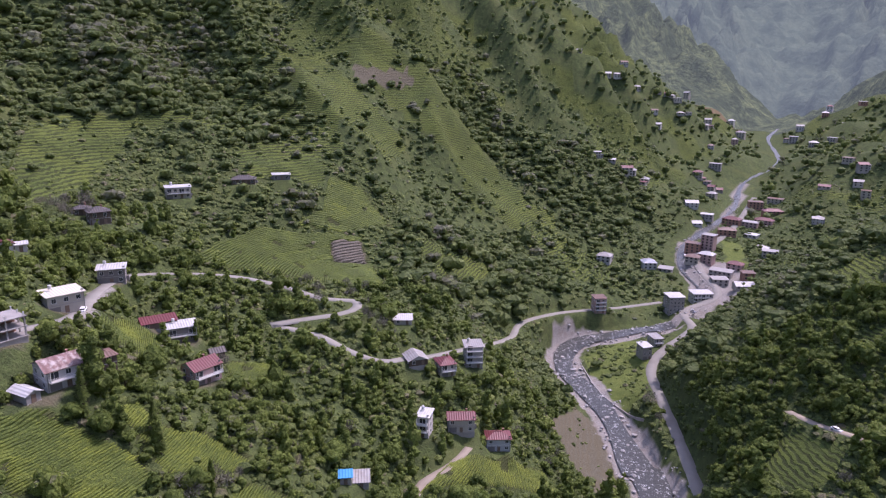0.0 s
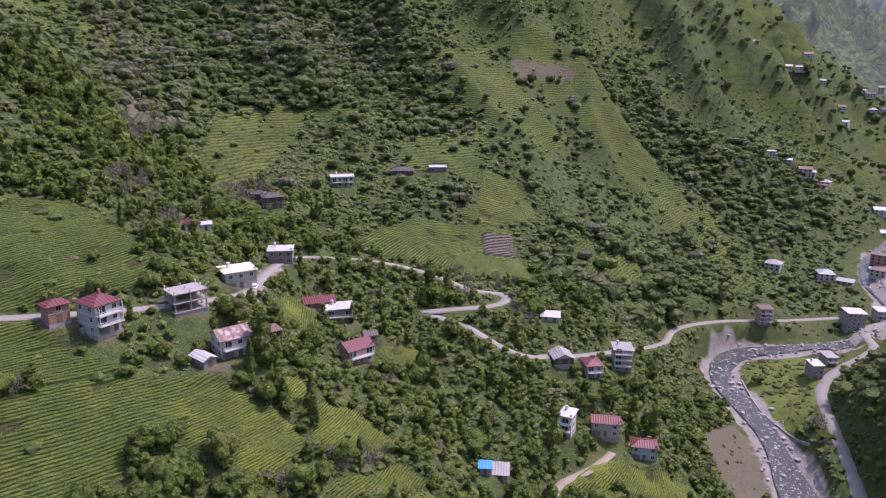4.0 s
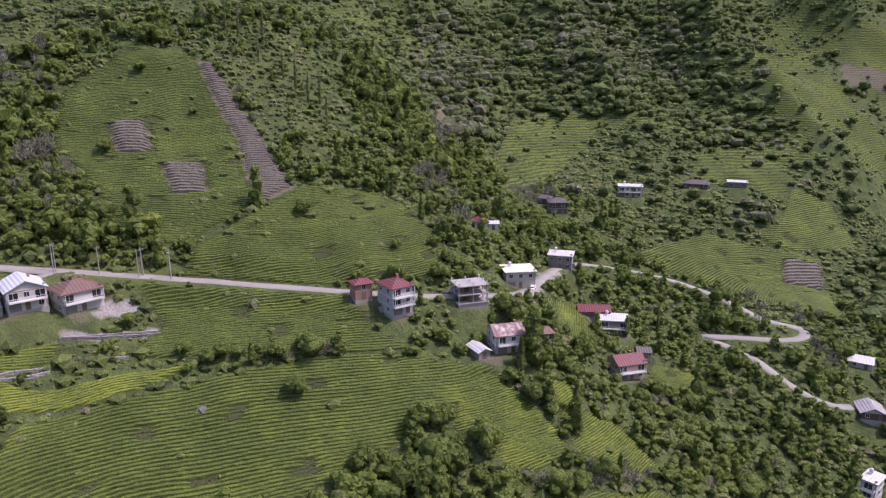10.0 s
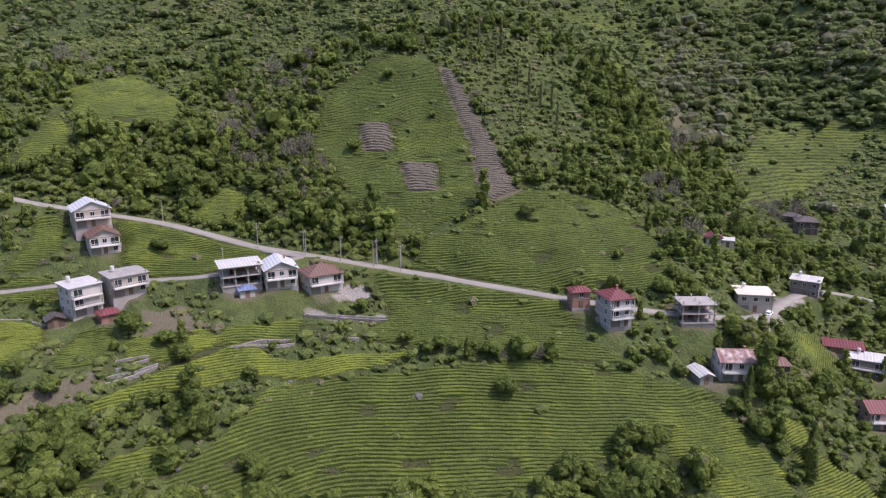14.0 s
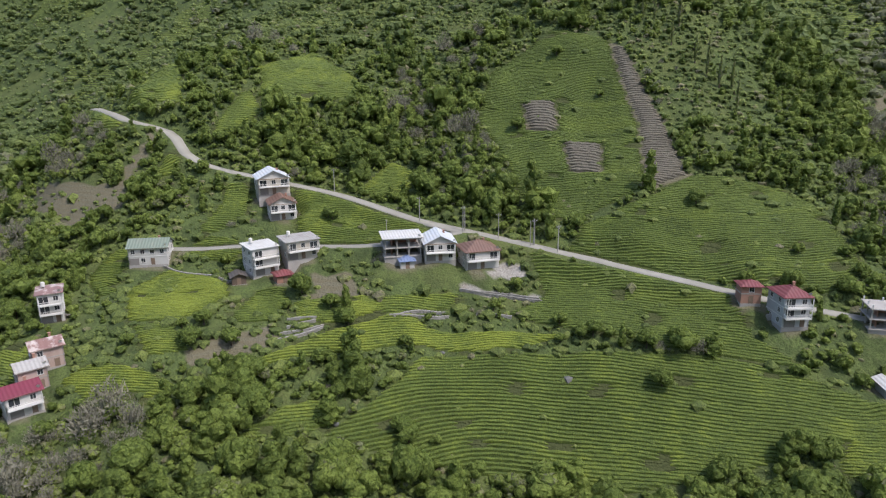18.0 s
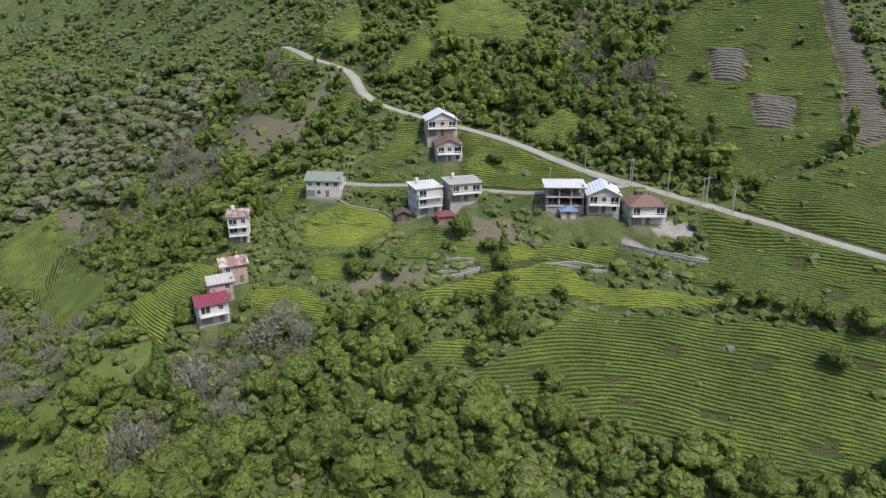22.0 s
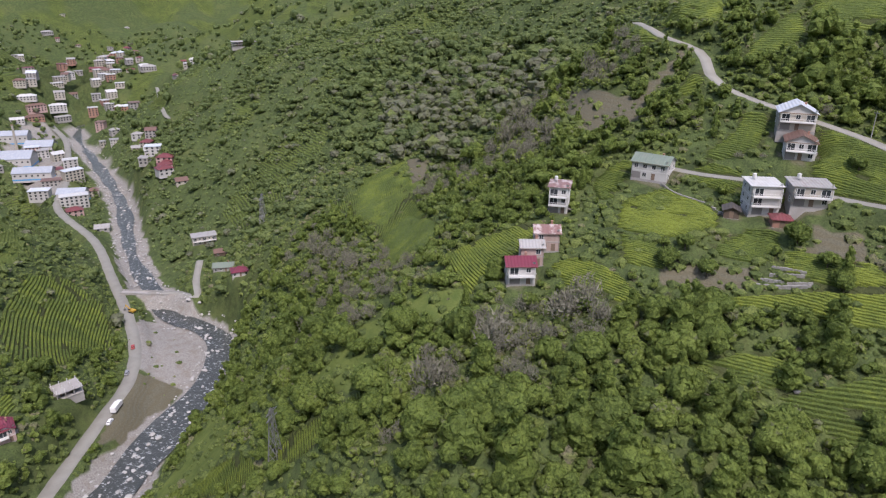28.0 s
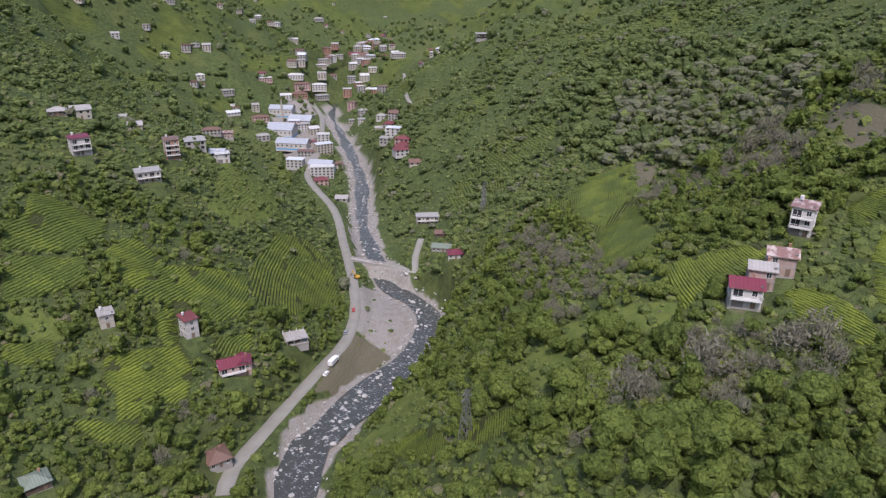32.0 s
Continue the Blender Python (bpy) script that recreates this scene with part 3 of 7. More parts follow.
TEA = [LOWER_TEA, LEFT_TEA, ROAD_TEA, CONE_TEA, UPPER_TEA, TOWER_TEA, CROWN_TEA, TRIANGLE_TEA, KNOLL_TEA, STEP_TEA, CREST_TEA, FOOT_TEA, ORCHARD_TEA, HEDGE_TEA, LANE_TEA, BANK_TEA, BANK_TEA_LOW, STRIP_TEA, SHORE_TEA, BRIGHT_TEA, RIB_TEA, GARDEN_TEA, YARD_TEA, SPIRE_TEA, ARM_TEA, NICK_TEA, PATCH_TEA, COVE_TEA, VERGE_TEA, FLANK_TEA, PALE_TEA, SADDLE_TEA, LEDGE_TEA, LEDGE_TEA_LOW, MEADOW_TEA, WEST_TEA, SHELF_TEA, SLOPE_TEA, NORTH_TEA, RIDGE_TEA, LONG_TEA, HIGH_TEA, NOSE_TEA, LOW_NORTH_TEA, CREST_NORTH_TEA, HOUSE_NORTH_TEA, LEFT_NORTH_TEA, EAST_TEA, EAST_TEA_MID, EAST_TEA_LOW, SOUTH_TEA_TOWN]
SOUTH_GARDENS = [SOUTH_TEA, SOUTH_TEA_FOOT, SOUTH_TEA_EDGE, SOUTH_TEA_NECK, SOUTH_TEA_YARD, SOUTH_TEA_ROAD, SOUTH_TEA_WIDE, SOUTH_TEA_TOP, SOUTH_TEA_SIDE]
TEA += SOUTH_GARDENS
BARE = [BROWN_PLOT, GREY_PLOT, GREY_PLOT_LOW, NORTH_PLOT, RIDGE_PLOT, YARD_PLOT, ORCHARD_FLOOR, CUT_SLOPE, RAVINE, LEDGE_PLOT, BEACH_TRACK, BEACH_UP, SCAR]
GRASS = [RIVER_MEADOW, FLANK_GRASS, FLANK_GRASS_HIGH, SOUTH_GRASS, SOUTH_GRASS_LOW, MOSS_GRASS, MOSS_GRASS_LOW, TOWN_MEADOW]
GREY = [GREY_WOOD, GREY_WOOD_LOW, GREY_WOOD_HIGH, GREY_WOOD_NORTH, GREY_FLANK, GREY_SADDLE, GREY_RISE, GREY_GULLY]
BEACH = [COURT, BEACH_DOWN, BEACH_LOW, TERRACE_YARD, STONE_SHELF, TOWN_YARD, TOWN_YARD_UP]
DENSE = [FOOT_WOOD, LOWER_WOOD, BAND_WOOD, EAST_WOOD, NORTH_WOOD, NORTH_WOOD_MID, SPUR_WOOD, GULLY_WOOD, FRINGE_WOOD, FLANK_WOOD, RIM_WOOD]
HILL_ROAD = [(-334.6, -27.6, 153.5), (-291.3, -14.4, 152.8), (-281.5, 0.2, 149.7), (-270.2, 3.9, 142.6), (-260.8, 8.2, 138.0), (-248.9, 26.6, 133.7), (-231.5, 51.2, 129.2), (-205.8, 71.2, 123.7), (-189.3, 89.5, 120.3), (-172.7, 105.8, 117.6), (-164.7, 113.9, 116.0), (-139.1, 136.2, 112.6), (-121.5, 153.4, 109.7), (-109.7, 172.5, 107.6), (-106.6, 190.7, 104.2), (-116.4, 220.4, 100.9), (-119.1, 248.6, 98.7), (-111.3, 262.7, 96.0), (-94.0, 285.5, 87.9), (-72.8, 291.0, 82.1), (-52.4, 285.3, 78.6), (-39.4, 288.7, 74.9), (-36.8, 282.5, 74.5), (-43.1, 273.3, 75.5), (-64.2, 261.1, 76.5), (-66.8, 259.1, 76.6), (-49.6, 256.8, 73.4), (-31.2, 250.8, 66.2), (-14.2, 262.5, 60.1), (18.6, 311.5, 46.5), (39.6, 369.7, 27.6), (49.4, 399.9, 26.0), (81.9, 436.9, 19.4), (127.8, 467.7, 12.4), (161.3, 485.0, 11.1)]
LANE = [(-226.7, -3.1, 116.6), (-221.7, 6.3, 116.6), (-217.1, 21.8, 117.7), (-207.2, 38.0, 117.9), (-196.8, 57.0, 118.4), (-194.2, 70.8, 120.4), (-193.5, 81.8, 121.4)]
VALLEY_ROAD_UP = [(107.7, 251.6, 6.0), (113.2, 299.3, 7.0), (117.4, 345.8, 8.0), (121.5, 371.6, 8.0), (135.7, 397.2, 9.0), (165.7, 431.5, 11.0), (170.2, 462.0, 12.0), (206.3, 495.1, 15.0), (218.6, 573.2, 20.0), (292.2, 679.5, 27.0), (367.8, 810.4, 33.0)]
SPUR_PATH = [(136.6, 248.2, 46.7), (140.1, 235.9, 47.6), (148.8, 219.2, 51.2)]
VALLEY_ROAD_DOWN = [(-102.2, -177.7, 1.0), (-112.8, -186.9, 1.0), (-134.7, -195.9, 1.0), (-176.3, -212.5, 0.0), (-212.5, -228.5, -1.0), (-248.6, -261.2, -2.0), (-300.1, -324.3, -3.0), (-345.4, -383.0, -4.0), (-395.7, -470.4, -6.0), (-462.8, -532.7, -8.0), (-583.7, -659.6, -10.0), (-687.3, -796.4, -12.0), (-870.4, -946.8, -14.0)]
BANK_LANE = [(-326.5, -277.6, 4.0), (-304.5, -263.6, 2.0), (-289.6, -252.0, 0.0), (-291.6, -268.8, -1.2), (-282.5, -299.6, -3.0)]
FARM_TRACK = [(-8.1, 200.6, 38.9), (-5.9, 207.1, 40.6), (4.2, 218.5, 39.7), (10.6, 231.4, 38.8)]
FLANK_LANE = [(-762.7, -680.7, 24.5), (-587.7, -520.6, 34.6), (-570.7, -493.4, 30.4)]
ROADS = [(HILL_ROAD, 3.9), (LANE, 3.2), (VALLEY_ROAD_UP, 5.6), (SPUR_PATH, 3.0), (VALLEY_ROAD_DOWN, 5.8), (BANK_LANE, 4.0), (FARM_TRACK, 3.0), (FLANK_LANE, 4.0)]

# houses: x, y, turn, width, depth, storeys, roof, walls, roofing, style, label
VILLAGE = [
    (-122.5, 142.7, 71, 6.9, 8.1, 3, "hip", "pale", "red", "bal", "three-storey pale house with a red hipped roof and balconies"),
    (-131.4, 138.1, 64, 5.1, 4.5, 2, "hip", "brick", "red", "-", "small brick outbuilding with a red metal roof by the road"),
    (-111.1, 163.3, 55, 9.2, 7.2, 2, "frame", "grey", "white", "-", "unfinished concrete house frame with bare columns on its deck"),
    (-112.8, 194.8, 45, 10.0, 8.1, 2, "flat", "cream", "cream", "-", "low house with a broad cream sheet roof above a dirt yard"),
    (-119.5, 239.8, 21, 9.0, 7.2, 2, "flat", "dark", "white", "-", "dark house with a white sheet roof at the road bend"),
    (-95.2, 160.2, 51, 10.2, 8.1, 2, "gable", "white", "rust", "bal", "old white farmhouse with a patched rusty metal roof"),
    (-98.9, 150.5, 63, 3.5, 6.3, 1, "gable", "grey", "white", "-", "grey farm shed with a pale metal roof"),
    (-91.2, 173.8, 48, 4.2, 5.4, 2, "hip", "timber", "brown", "-", "timber barn with a brown sheet roof"),
    (-101.0, 232.1, 32, 11.4, 5.4, 1, "shed", "brown", "red", "-", "long low shed with a dark red metal roof"),
    (-92.5, 230.6, 27, 9.7, 7.2, 2, "flat", "dark", "white", "bal", "house with a white flat roof above a blue tarpaulin"),
    (-77.2, 205.6, 52, 9.4, 8.0, 2, "gable", "pink", "red", "bal", "two-storey house with a red metal gable roof and porch"),
    (-79.0, 225.9, 34, 4.6, 4.5, 1, "gable", "timber", "dark", "-", "small dark timber shack among trees"),
]
TERRACE = [
    (-190.3, 61.3, 80, 10.8, 8.1, 2, "deck", "grey", "white", "-", "concrete house with open floors and a white sheet roof"),
    (-187.0, 71.8, 77, 9.0, 10.4, 2, "gable", "white", "pale", "bal", "white house with a pale blue metal gable roof"),
    (-181.4, 82.4, 84, 10.2, 9.0, 2, "hip", "white", "brown", "bal", "white and pink house with a brown hipped roof and balconies"),
    (-185.3, 61.2, 80, 4.1, 4.5, 1, "hip", "white", "slate", "-", "small white annex with a blue roof"),
    (-239.2, 31.2, 90, 10.4, 10.6, 2, "gable", "cream", "pale", "bal", "pale house with a light metal gable roof below the road"),
    (-228.4, 32.4, 88, 8.4, 8.8, 2, "gable", "white", "brown", "bal", "white house with a brown gable roof and balconies"),
    (-204.9, 21.8, 104, 8.0, 8.1, 3, "flat", "white", "white", "bal", "white three-storey house with a white sheet roof and terraces"),
    (-204.0, 33.2, 99, 9.8, 8.1, 2, "flat", "cream", "grey", "bal", "cream house with a grey flat roof and a long balcony"),
    (-196.9, 26.9, 97, 4.7, 4.5, 1, "hip", "brick", "red", "-", "little brick shed with a red hipped roof"),
    (-200.7, 14.6, 91, 4.0, 4.3, 1, "gable", "timber", "dark", "-", "tiny dark hut beside the tea"),
    (-223.4, -8.6, 76, 11.2, 8.0, 2, "gable", "white", "green", "-", "white house with a grey-green metal roof at the lane's end"),
    (-203.9, -34.3, 95, 5.8, 7.2, 3, "flat", "white", "rust", "bal", "tall white house with a rusty flat roof among trees"),
    (-169.6, -37.9, 112, 7.6, 6.6, 2, "gable", "white", "maroon", "bal", "white house with a dark red metal roof on the crest"),
]
LOWER_FARMS = [
    (-176.3, -36.4, 110, 6.2, 5.6, 2, "gable", "rustwall", "grey", "-", "weathered house with a pale sheet roof"),
    (-182.8, -33.7, 108, 6.8, 6.0, 2, "gable", "rustwall", "rust", "-", "old house with a rusty brown roof"),
    (-187.5, -32.6, 100, 3.2, 3.6, 1, "hip", "timber", "dark", "-", "small dark hut on the ridge"),
    (-17.4, 288.9, 3, 7.8, 5.4, 1, "shed", "cream", "white", "-", "low cabin with a white sheet roof above the road"),
    (-10.6, 260.6, 20, 7.7, 8.1, 1, "gable", "timber", "grey", "-", "timber barn with a grey metal roof beside the road"),
    (1.4, 264.9, 20, 6.5, 8.1, 2, "hip", "cream", "red", "bal", "house with a red hipped roof beside the valley road"),
    (13.7, 283.0, 7, 7.5, 8.1, 4, "flat", "grey", "grey", "bal", "tall unfinished grey block with open balconies"),
    (7.6, 239.1, 3, 10.0, 6.3, 2, "gable", "cream", "red", "-", "long cream house with a red metal roof"),
    (-5.7, 226.0, -14, 4.3, 6.3, 3, "flat", "white", "white", "bal", "white house with a stepped terrace"),
    (22.4, 243.7, 3, 9.2, 6.3, 2, "hip", "pale", "red", "-", "pale house with a red hipped roof above the tea garden"),
    (-24.6, 191.8, 7, 4.5, 5.4, 1, "shed", "grey", "grey", "-", "small grey shed in the woods"),
    (-29.1, 188.9, 9, 3.5, 3.6, 1, "flat", "grey", "blue", "-", "hut covered by a bright blue tarpaulin"),
]
UPPER_FARMS = [
    (-89.8, 379.7, 18, 9.2, 6.3, 1, "flat", "dark", "white", "-", "hillside house with a white flat roof"),
    (-106.3, 365.0, 11, 11.9, 7.2, 1, "hip", "timber", "dark", "-", "dark old house with a hipped roof on the far slope"),
    (-132.0, 339.6, 26, 11.5, 7.2, 2, "flat", "cream", "white", "bal", "pale hillside house with a deep veranda"),
    (-142.4, 279.6, 37, 7.9, 7.2, 2, "hip", "timber", "dark", "-", "dark timber house with a hipped roof"),
    (-151.1, 283.7, 18, 6.0, 5.4, 1, "hip", "timber", "dark", "-", "small dark house among the trees"),
    (-140.5, 213.7, 43, 5.1, 5.4, 1, "gable", "white", "red", "-", "small white house with a red roof"),
    (-139.9, 222.0, 32, 3.4, 4.5, 1, "flat", "white", "white", "-", "small white cabin beside the red-roofed house"),
    (107.0, 449.9, 7, 7.8, 8.1, 4, "flat", "pink", "brown", "bal", "pink four-storey house on the river road"),
    (165.4, 470.2, 6, 10.9, 10.8, 5, "flat", "grey", "white", "-", "tall grey apartment block by the river bend"),
    (192.0, 490.6, 4, 14.5, 9.9, 3, "flat", "white", "white", "bal", "pale three-storey house near the bridge"),
    (122.2, 389.8, 13, 5.9, 8.1, 3, "flat", "grey", "white", "-", "grey house with a white sheet roof on the river meadow"),
    (134.6, 409.4, 12, 6.0, 9.0, 2, "flat", "cream", "grey", "bal", "long grey building beside the valley road"),
    (172.6, 561.8, -7, 8.9, 7.2, 2, "hip", "white", "grey", "-", "white house at the foot of the hill"),
]
RIVERSIDE = [
    (136.2, 558.8, -14, 10.9, 7.2, 1, "hip", "cream", "dark", "-", "low house with a dark roof below the hill"),
    (160.2, 729.1, -12, 8.5, 7.2, 2, "flat", "white", "white", "-", "white house high on the slope"),
    (370.2, 671.5, -29, 9.9, 7.2, 2, "gable", "white", "grey", "-", "pale house on the wooded valley side"),
    (-137.5, -219.1, 156, 10.3, 8.1, 2, "gable", "pink", "maroon", "bal", "house with a bright maroon metal roof above the river road"),
    (-110.4, -192.8, 165, 8.3, 9.0, 1, "hip", "grey", "brown", "-", "long low house with a brown hipped roof"),
    (-175.3, -224.4, 154, 9.8, 8.1, 1, "frame", "cream", "grey", "-", "unfinished flat-topped house with bare concrete edges"),
    (-131.0, -236.1, 171, 5.3, 7.2, 3, "flat", "white", "red", "-", "narrow tall house with a red rear roof"),
    (-103.5, -246.1, 162, 5.0, 6.3, 2, "flat", "cream", "grey", "-", "small house among bushes on the bank"),
    (-145.9, -338.6, 167, 8.4, 8.1, 3, "flat", "white", "maroon", "bal", "white house with a dark red flat roof"),
    (-172.8, -392.3, 161, 9.9, 8.1, 2, "gable", "cream", "grey", "-", "pale hillside house with a grey roof"),
    (-158.0, -385.4, 158, 8.9, 7.2, 1, "hip", "timber", "grey", "-", "low grey-roofed house on the terrace"),
    (-255.8, -516.8, 154, 9.9, 7.2, 1, "gable", "white", "grey", "-", "small pale house with a grey roof"),
]
SOUTH_HOUSES = [
    (-230.7, -350.2, 152, 7.4, 7.2, 2, "flat", "white", "white", "-", "white box-shaped house on the river bank"),
    (-168.2, -321.2, 160, 11.2, 8.1, 2, "flat", "cream", "grey", "bal", "broad cream house with a flat roof"),
    (-196.1, -344.4, 155, 7.5, 8.1, 4, "flat", "brick", "brown", "bal", "brick-coloured four-storey block of flats"),
    (-225.3, -368.2, 149, 8.1, 7.2, 2, "flat", "cream", "grey", "-", "small flat-roofed house above the valley"),
    (-408.0, -607.3, 146, 12.7, 7.2, 2, "gable", "rustwall", "rust", "-", "weathered house with a rusty roof"),
    (-198.5, -384.8, 153, 7.5, 7.2, 1, "gable", "cream", "grey", "-", "low house on the terrace"),
    (-470.4, -435.4, 133, 12.1, 8.1, 2, "gable", "white", "white", "-", "white house with a white gable roof across the river"),
    (-441.4, -397.5, 137, 11.3, 7.2, 2, "hip", "pink", "red", "-", "house with a red roof on the river slope"),
    (-425.3, -367.9, 136, 6.6, 5.4, 1, "hip", "brick", "red", "-", "small house with a red roof"),
    (-355.7, -296.6, 135, 15.4, 8.1, 2, "flat", "cream", "grey", "bal", "flat-roofed house above the bridge"),
    (-332.6, -265.7, 129, 7.7, 6.3, 1, "gable", "timber", "brown", "-", "brown shed behind the house"),
    (-309.0, -245.8, 120, 11.5, 7.2, 1, "gable", "grey", "green", "-", "long grey-green roofed building by the river"),
    (-288.1, -219.2, 132, 8.9, 7.2, 1, "hip", "white", "maroon", "-", "low white house with a maroon roof"),
]
OUTLYING = [
    (-683.9, -481.1, 130, 26.1, 14.4, 2, "deck", "grey", "white", "-", "unfinished concrete frame building on the hillside"),
    (-55.8, -205.3, 170, 7.4, 7.2, 1, "hip", "timber", "green", "-", "house with a dark green roof low on the bank"),
    (-141.7, -216.9, 147, 6.0, 7.2, 2, "gable", "pink", "maroon", "-", "house with a deep red roof on the river bank"),
    (-534.7, -514.6, 134, 7.5, 7.2, 1, "gable", "cream", "grey", "-", "small house across the river"),
    (-448.2, -400.8, 132, 7.0, 6.3, 1, "hip", "pink", "red", "-", "red-roofed cottage on the slope"),
    (-569.8, -575.7, 135, 8.2, 7.2, 2, "flat", "white", "grey", "-", "white flat-roofed house beside the river"),
]
HOUSES = VILLAGE + TERRACE + LOWER_FARMS + UPPER_FARMS + RIVERSIDE + SOUTH_HOUSES + OUTLYING
HAMLETS = [
    (441, 736, 22, 7),
    (244, 1027, 35, 8),
    (365, 1054, 30, 9),
    (327, 1094, 30, 5),
    (-513, -880, 45, 9),
    (-824, -1053, 55, 10),
    (-1223, -1300, 90, 12),
    (-797, -728, 22, 5),
    (-748, -601, 18, 3),
    (-532, -860, 35, 6),
    (333, 834, 18, 5),
    (194, 733, 12, 3),
    (-527, -732, 30, 5),
]
FACTORIES = [
    (-499, -633, 122, 30, 24, 9, "white tea factory hall with a pale roof and blue base"),
    (-555, -665, 120, 28, 20, 8, "long white factory hall beside the river road"),
    (-470, -579, 121, 34, 16, 7, "low white factory shed with a blue plinth"),
    (-567, -716, 122, 30, 16, 10, "tall white tea factory block"),
    (-423, -482, 119, 22, 13, 9, "pale warehouse beside the valley road"),
]
TOWN_SPOTS = [
    (-661, -805, 141, 14, 3, "hip", "cream", "brown"),
    (-677, -804, 140, 12, 3, "flat", "cream", "grey"),
    (-691, -800, 139, 17, 3, "hip", "pink", "brown"),
    (-731, -816, 138, 14, 3, "flat", "cream", "grey"),
    (-762, -830, 137, 12, 3, "hip", "white", "grey"),
    (-821, -877, 137, 13, 2, "flat", "grey", "grey"),
    (-807, -823, 136, 22, 1, "gable", "brick", "red"),
    (-790, -772, 134, 16, 2, "flat", "grey", "pale"),
    (-845, -892, 137, 22, 2, "flat", "grey", "grey"),
    (-732, -802, 138, 16, 2, "gable", "grey", "brown"),
    (-653, -789, 140, 22, 2, "hip", "white", "white"),
    (-601, -791, 143, 18, 2, "flat", "pink", "white"),
    (-650, -773, 140, 22, 3, "hip", "pink", "brown"),
    (-638, -765, 140, 21, 2, "hip", "brick", "brown"),
    (-613, -764, 141, 15, 2, "gable", "white", "white"),
    (-676, -766, 139, 20, 3, "hip", "white", "white"),
    (-666, -750, 138, 17, 2, "flat", "grey", "grey"),
    (-527, -709, 143, 21, 2, "hip", "pink", "brown"),
    (-505, -734, 145, 16, 1, "gable", "white", "pale"),
    (-525, -769, 146, 14, 2, "flat", "grey", "grey"),
    (-392, -609, 147, 18, 2, "hip", "grey", "brown"),
    (-220, -360, 149, 11, 2, "flat", "grey", "grey"),
    (-231, -355, 147, 9, 2, "gable", "white", "steel"),
    (-456, -612, 143, 13, 2, "hip", "grey", "grey"),
    (-420, -516, 141, 16, 3, "flat", "white", "pale"),
    (-456, -542, 140, 17, 2, "flat", "grey", "brown"),
    (-502, -567, 138, 13, 3, "flat", "white", "white"),
    (-468, -529, 139, 17, 4, "flat", "cream", "pale"),
    (-411, -468, 139, 21, 4, "flat", "white", "white"),
    (-394, -451, 139, 12, 2, "hip", "pink", "red"),
    (-446, -484, 137, 9, 2, "hip", "cream", "brown"),
    (-378, -408, 137, 10, 1, "gable", "grey", "grey"),
    (-592, -595, 135, 10, 2, "hip", "grey", "grey"),
    (-557, -531, 134, 10, 2, "hip", "white", "grey"),
    (-582, -605, 136, 6, 2, "flat", "cream", "grey"),
    (-471, -434, 133, 13, 3, "flat", "white", "pale"),
    (-460, -433, 133, 11, 2, "flat", "grey", "grey"),
    (-451, -404, 132, 13, 2, "hip", "pink", "red"),
    (-435, -393, 132, 12, 2, "hip", "white", "red"),
    (-425, -369, 131, 9, 1, "gable", "cream", "brown"),
    (-833, -1053, 142, 18, 2, "flat", "white", "pale"),
    (-1122, -1262, 138, 22, 2, "hip", "grey", "grey"),
    (-1153, -1156, 135, 22, 2, "flat", "white", "white"),
    (-796, -721, 132, 21, 2, "hip", "grey", "grey"),
    (163, 732, -13, 10, 1, "flat", "grey", "white"),
    (176, 727, -14, 7, 1, "gable", "grey", "white"),
    (194, 726, -15, 15, 2, "hip", "grey", "grey"),
    (362, 924, -21, 15, 3, "flat", "grey", "grey"),
    (312, 798, -21, 11, 2, "hip", "cream", "grey"),
    (262, 722, -20, 13, 2, "gable", "white", "white"),
    (275, 717, -21, 18, 2, "flat", "grey", "white"),
    (259, 695, -20, 10, 1, "gable", "white", "white"),
    (225, 604, -20, 13, 4, "flat", "brick", "brown"),
    (238, 603, -22, 11, 5, "flat", "pink", "grey"),
    (272, 648, -23, 16, 2, "hip", "brick", "brown"),
    (293, 689, -23, 17, 2, "hip", "brick", "red"),
    (310, 685, -24, 15, 2, "flat", "pink", "grey"),
    (328, 694, -25, 17, 2, "hip", "pink", "red"),
    (347, 760, -25, 15, 3, "flat", "brick", "brown"),
    (348, 720, -26, 20, 2, "hip", "brick", "red"),
    (379, 781, -26, 16, 2, "flat", "cream", "brown"),
    (296, 647, -25, 11, 1, "flat", "white", "white"),
    (294, 622, -25, 13, 2, "hip", "white", "white"),
    (217, 592, -20, 7, 1, "gable", "white", "white"),
    (225, 571, -21, 12, 3, "hip", "pink", "white"),
    (212, 568, -21, 11, 2, "hip", "cream", "brown"),
    (226, 540, -23, 17, 2, "flat", "grey", "grey"),
    (242, 552, -24, 12, 2, "hip", "pink", "red"),
    (238, 519, -25, 9, 2, "flat", "brick", "brown"),
    (226, 496, -25, 15, 1, "gable", "grey", "white"),
    (217, 521, -23, 12, 2, "flat", "grey", "grey"),
    (372, 674, -29, 10, 2, "hip", "grey", "grey"),
    (275, 564, -26, 12, 2, "flat", "grey", "grey"),
    (134, 554, -14, 11, 2, "hip", "white", "grey"),
    (172, 558, -17, 11, 2, "hip", "white", "steel"),
    (185, 553, -19, 11, 1, "flat", "grey", "grey"),
]

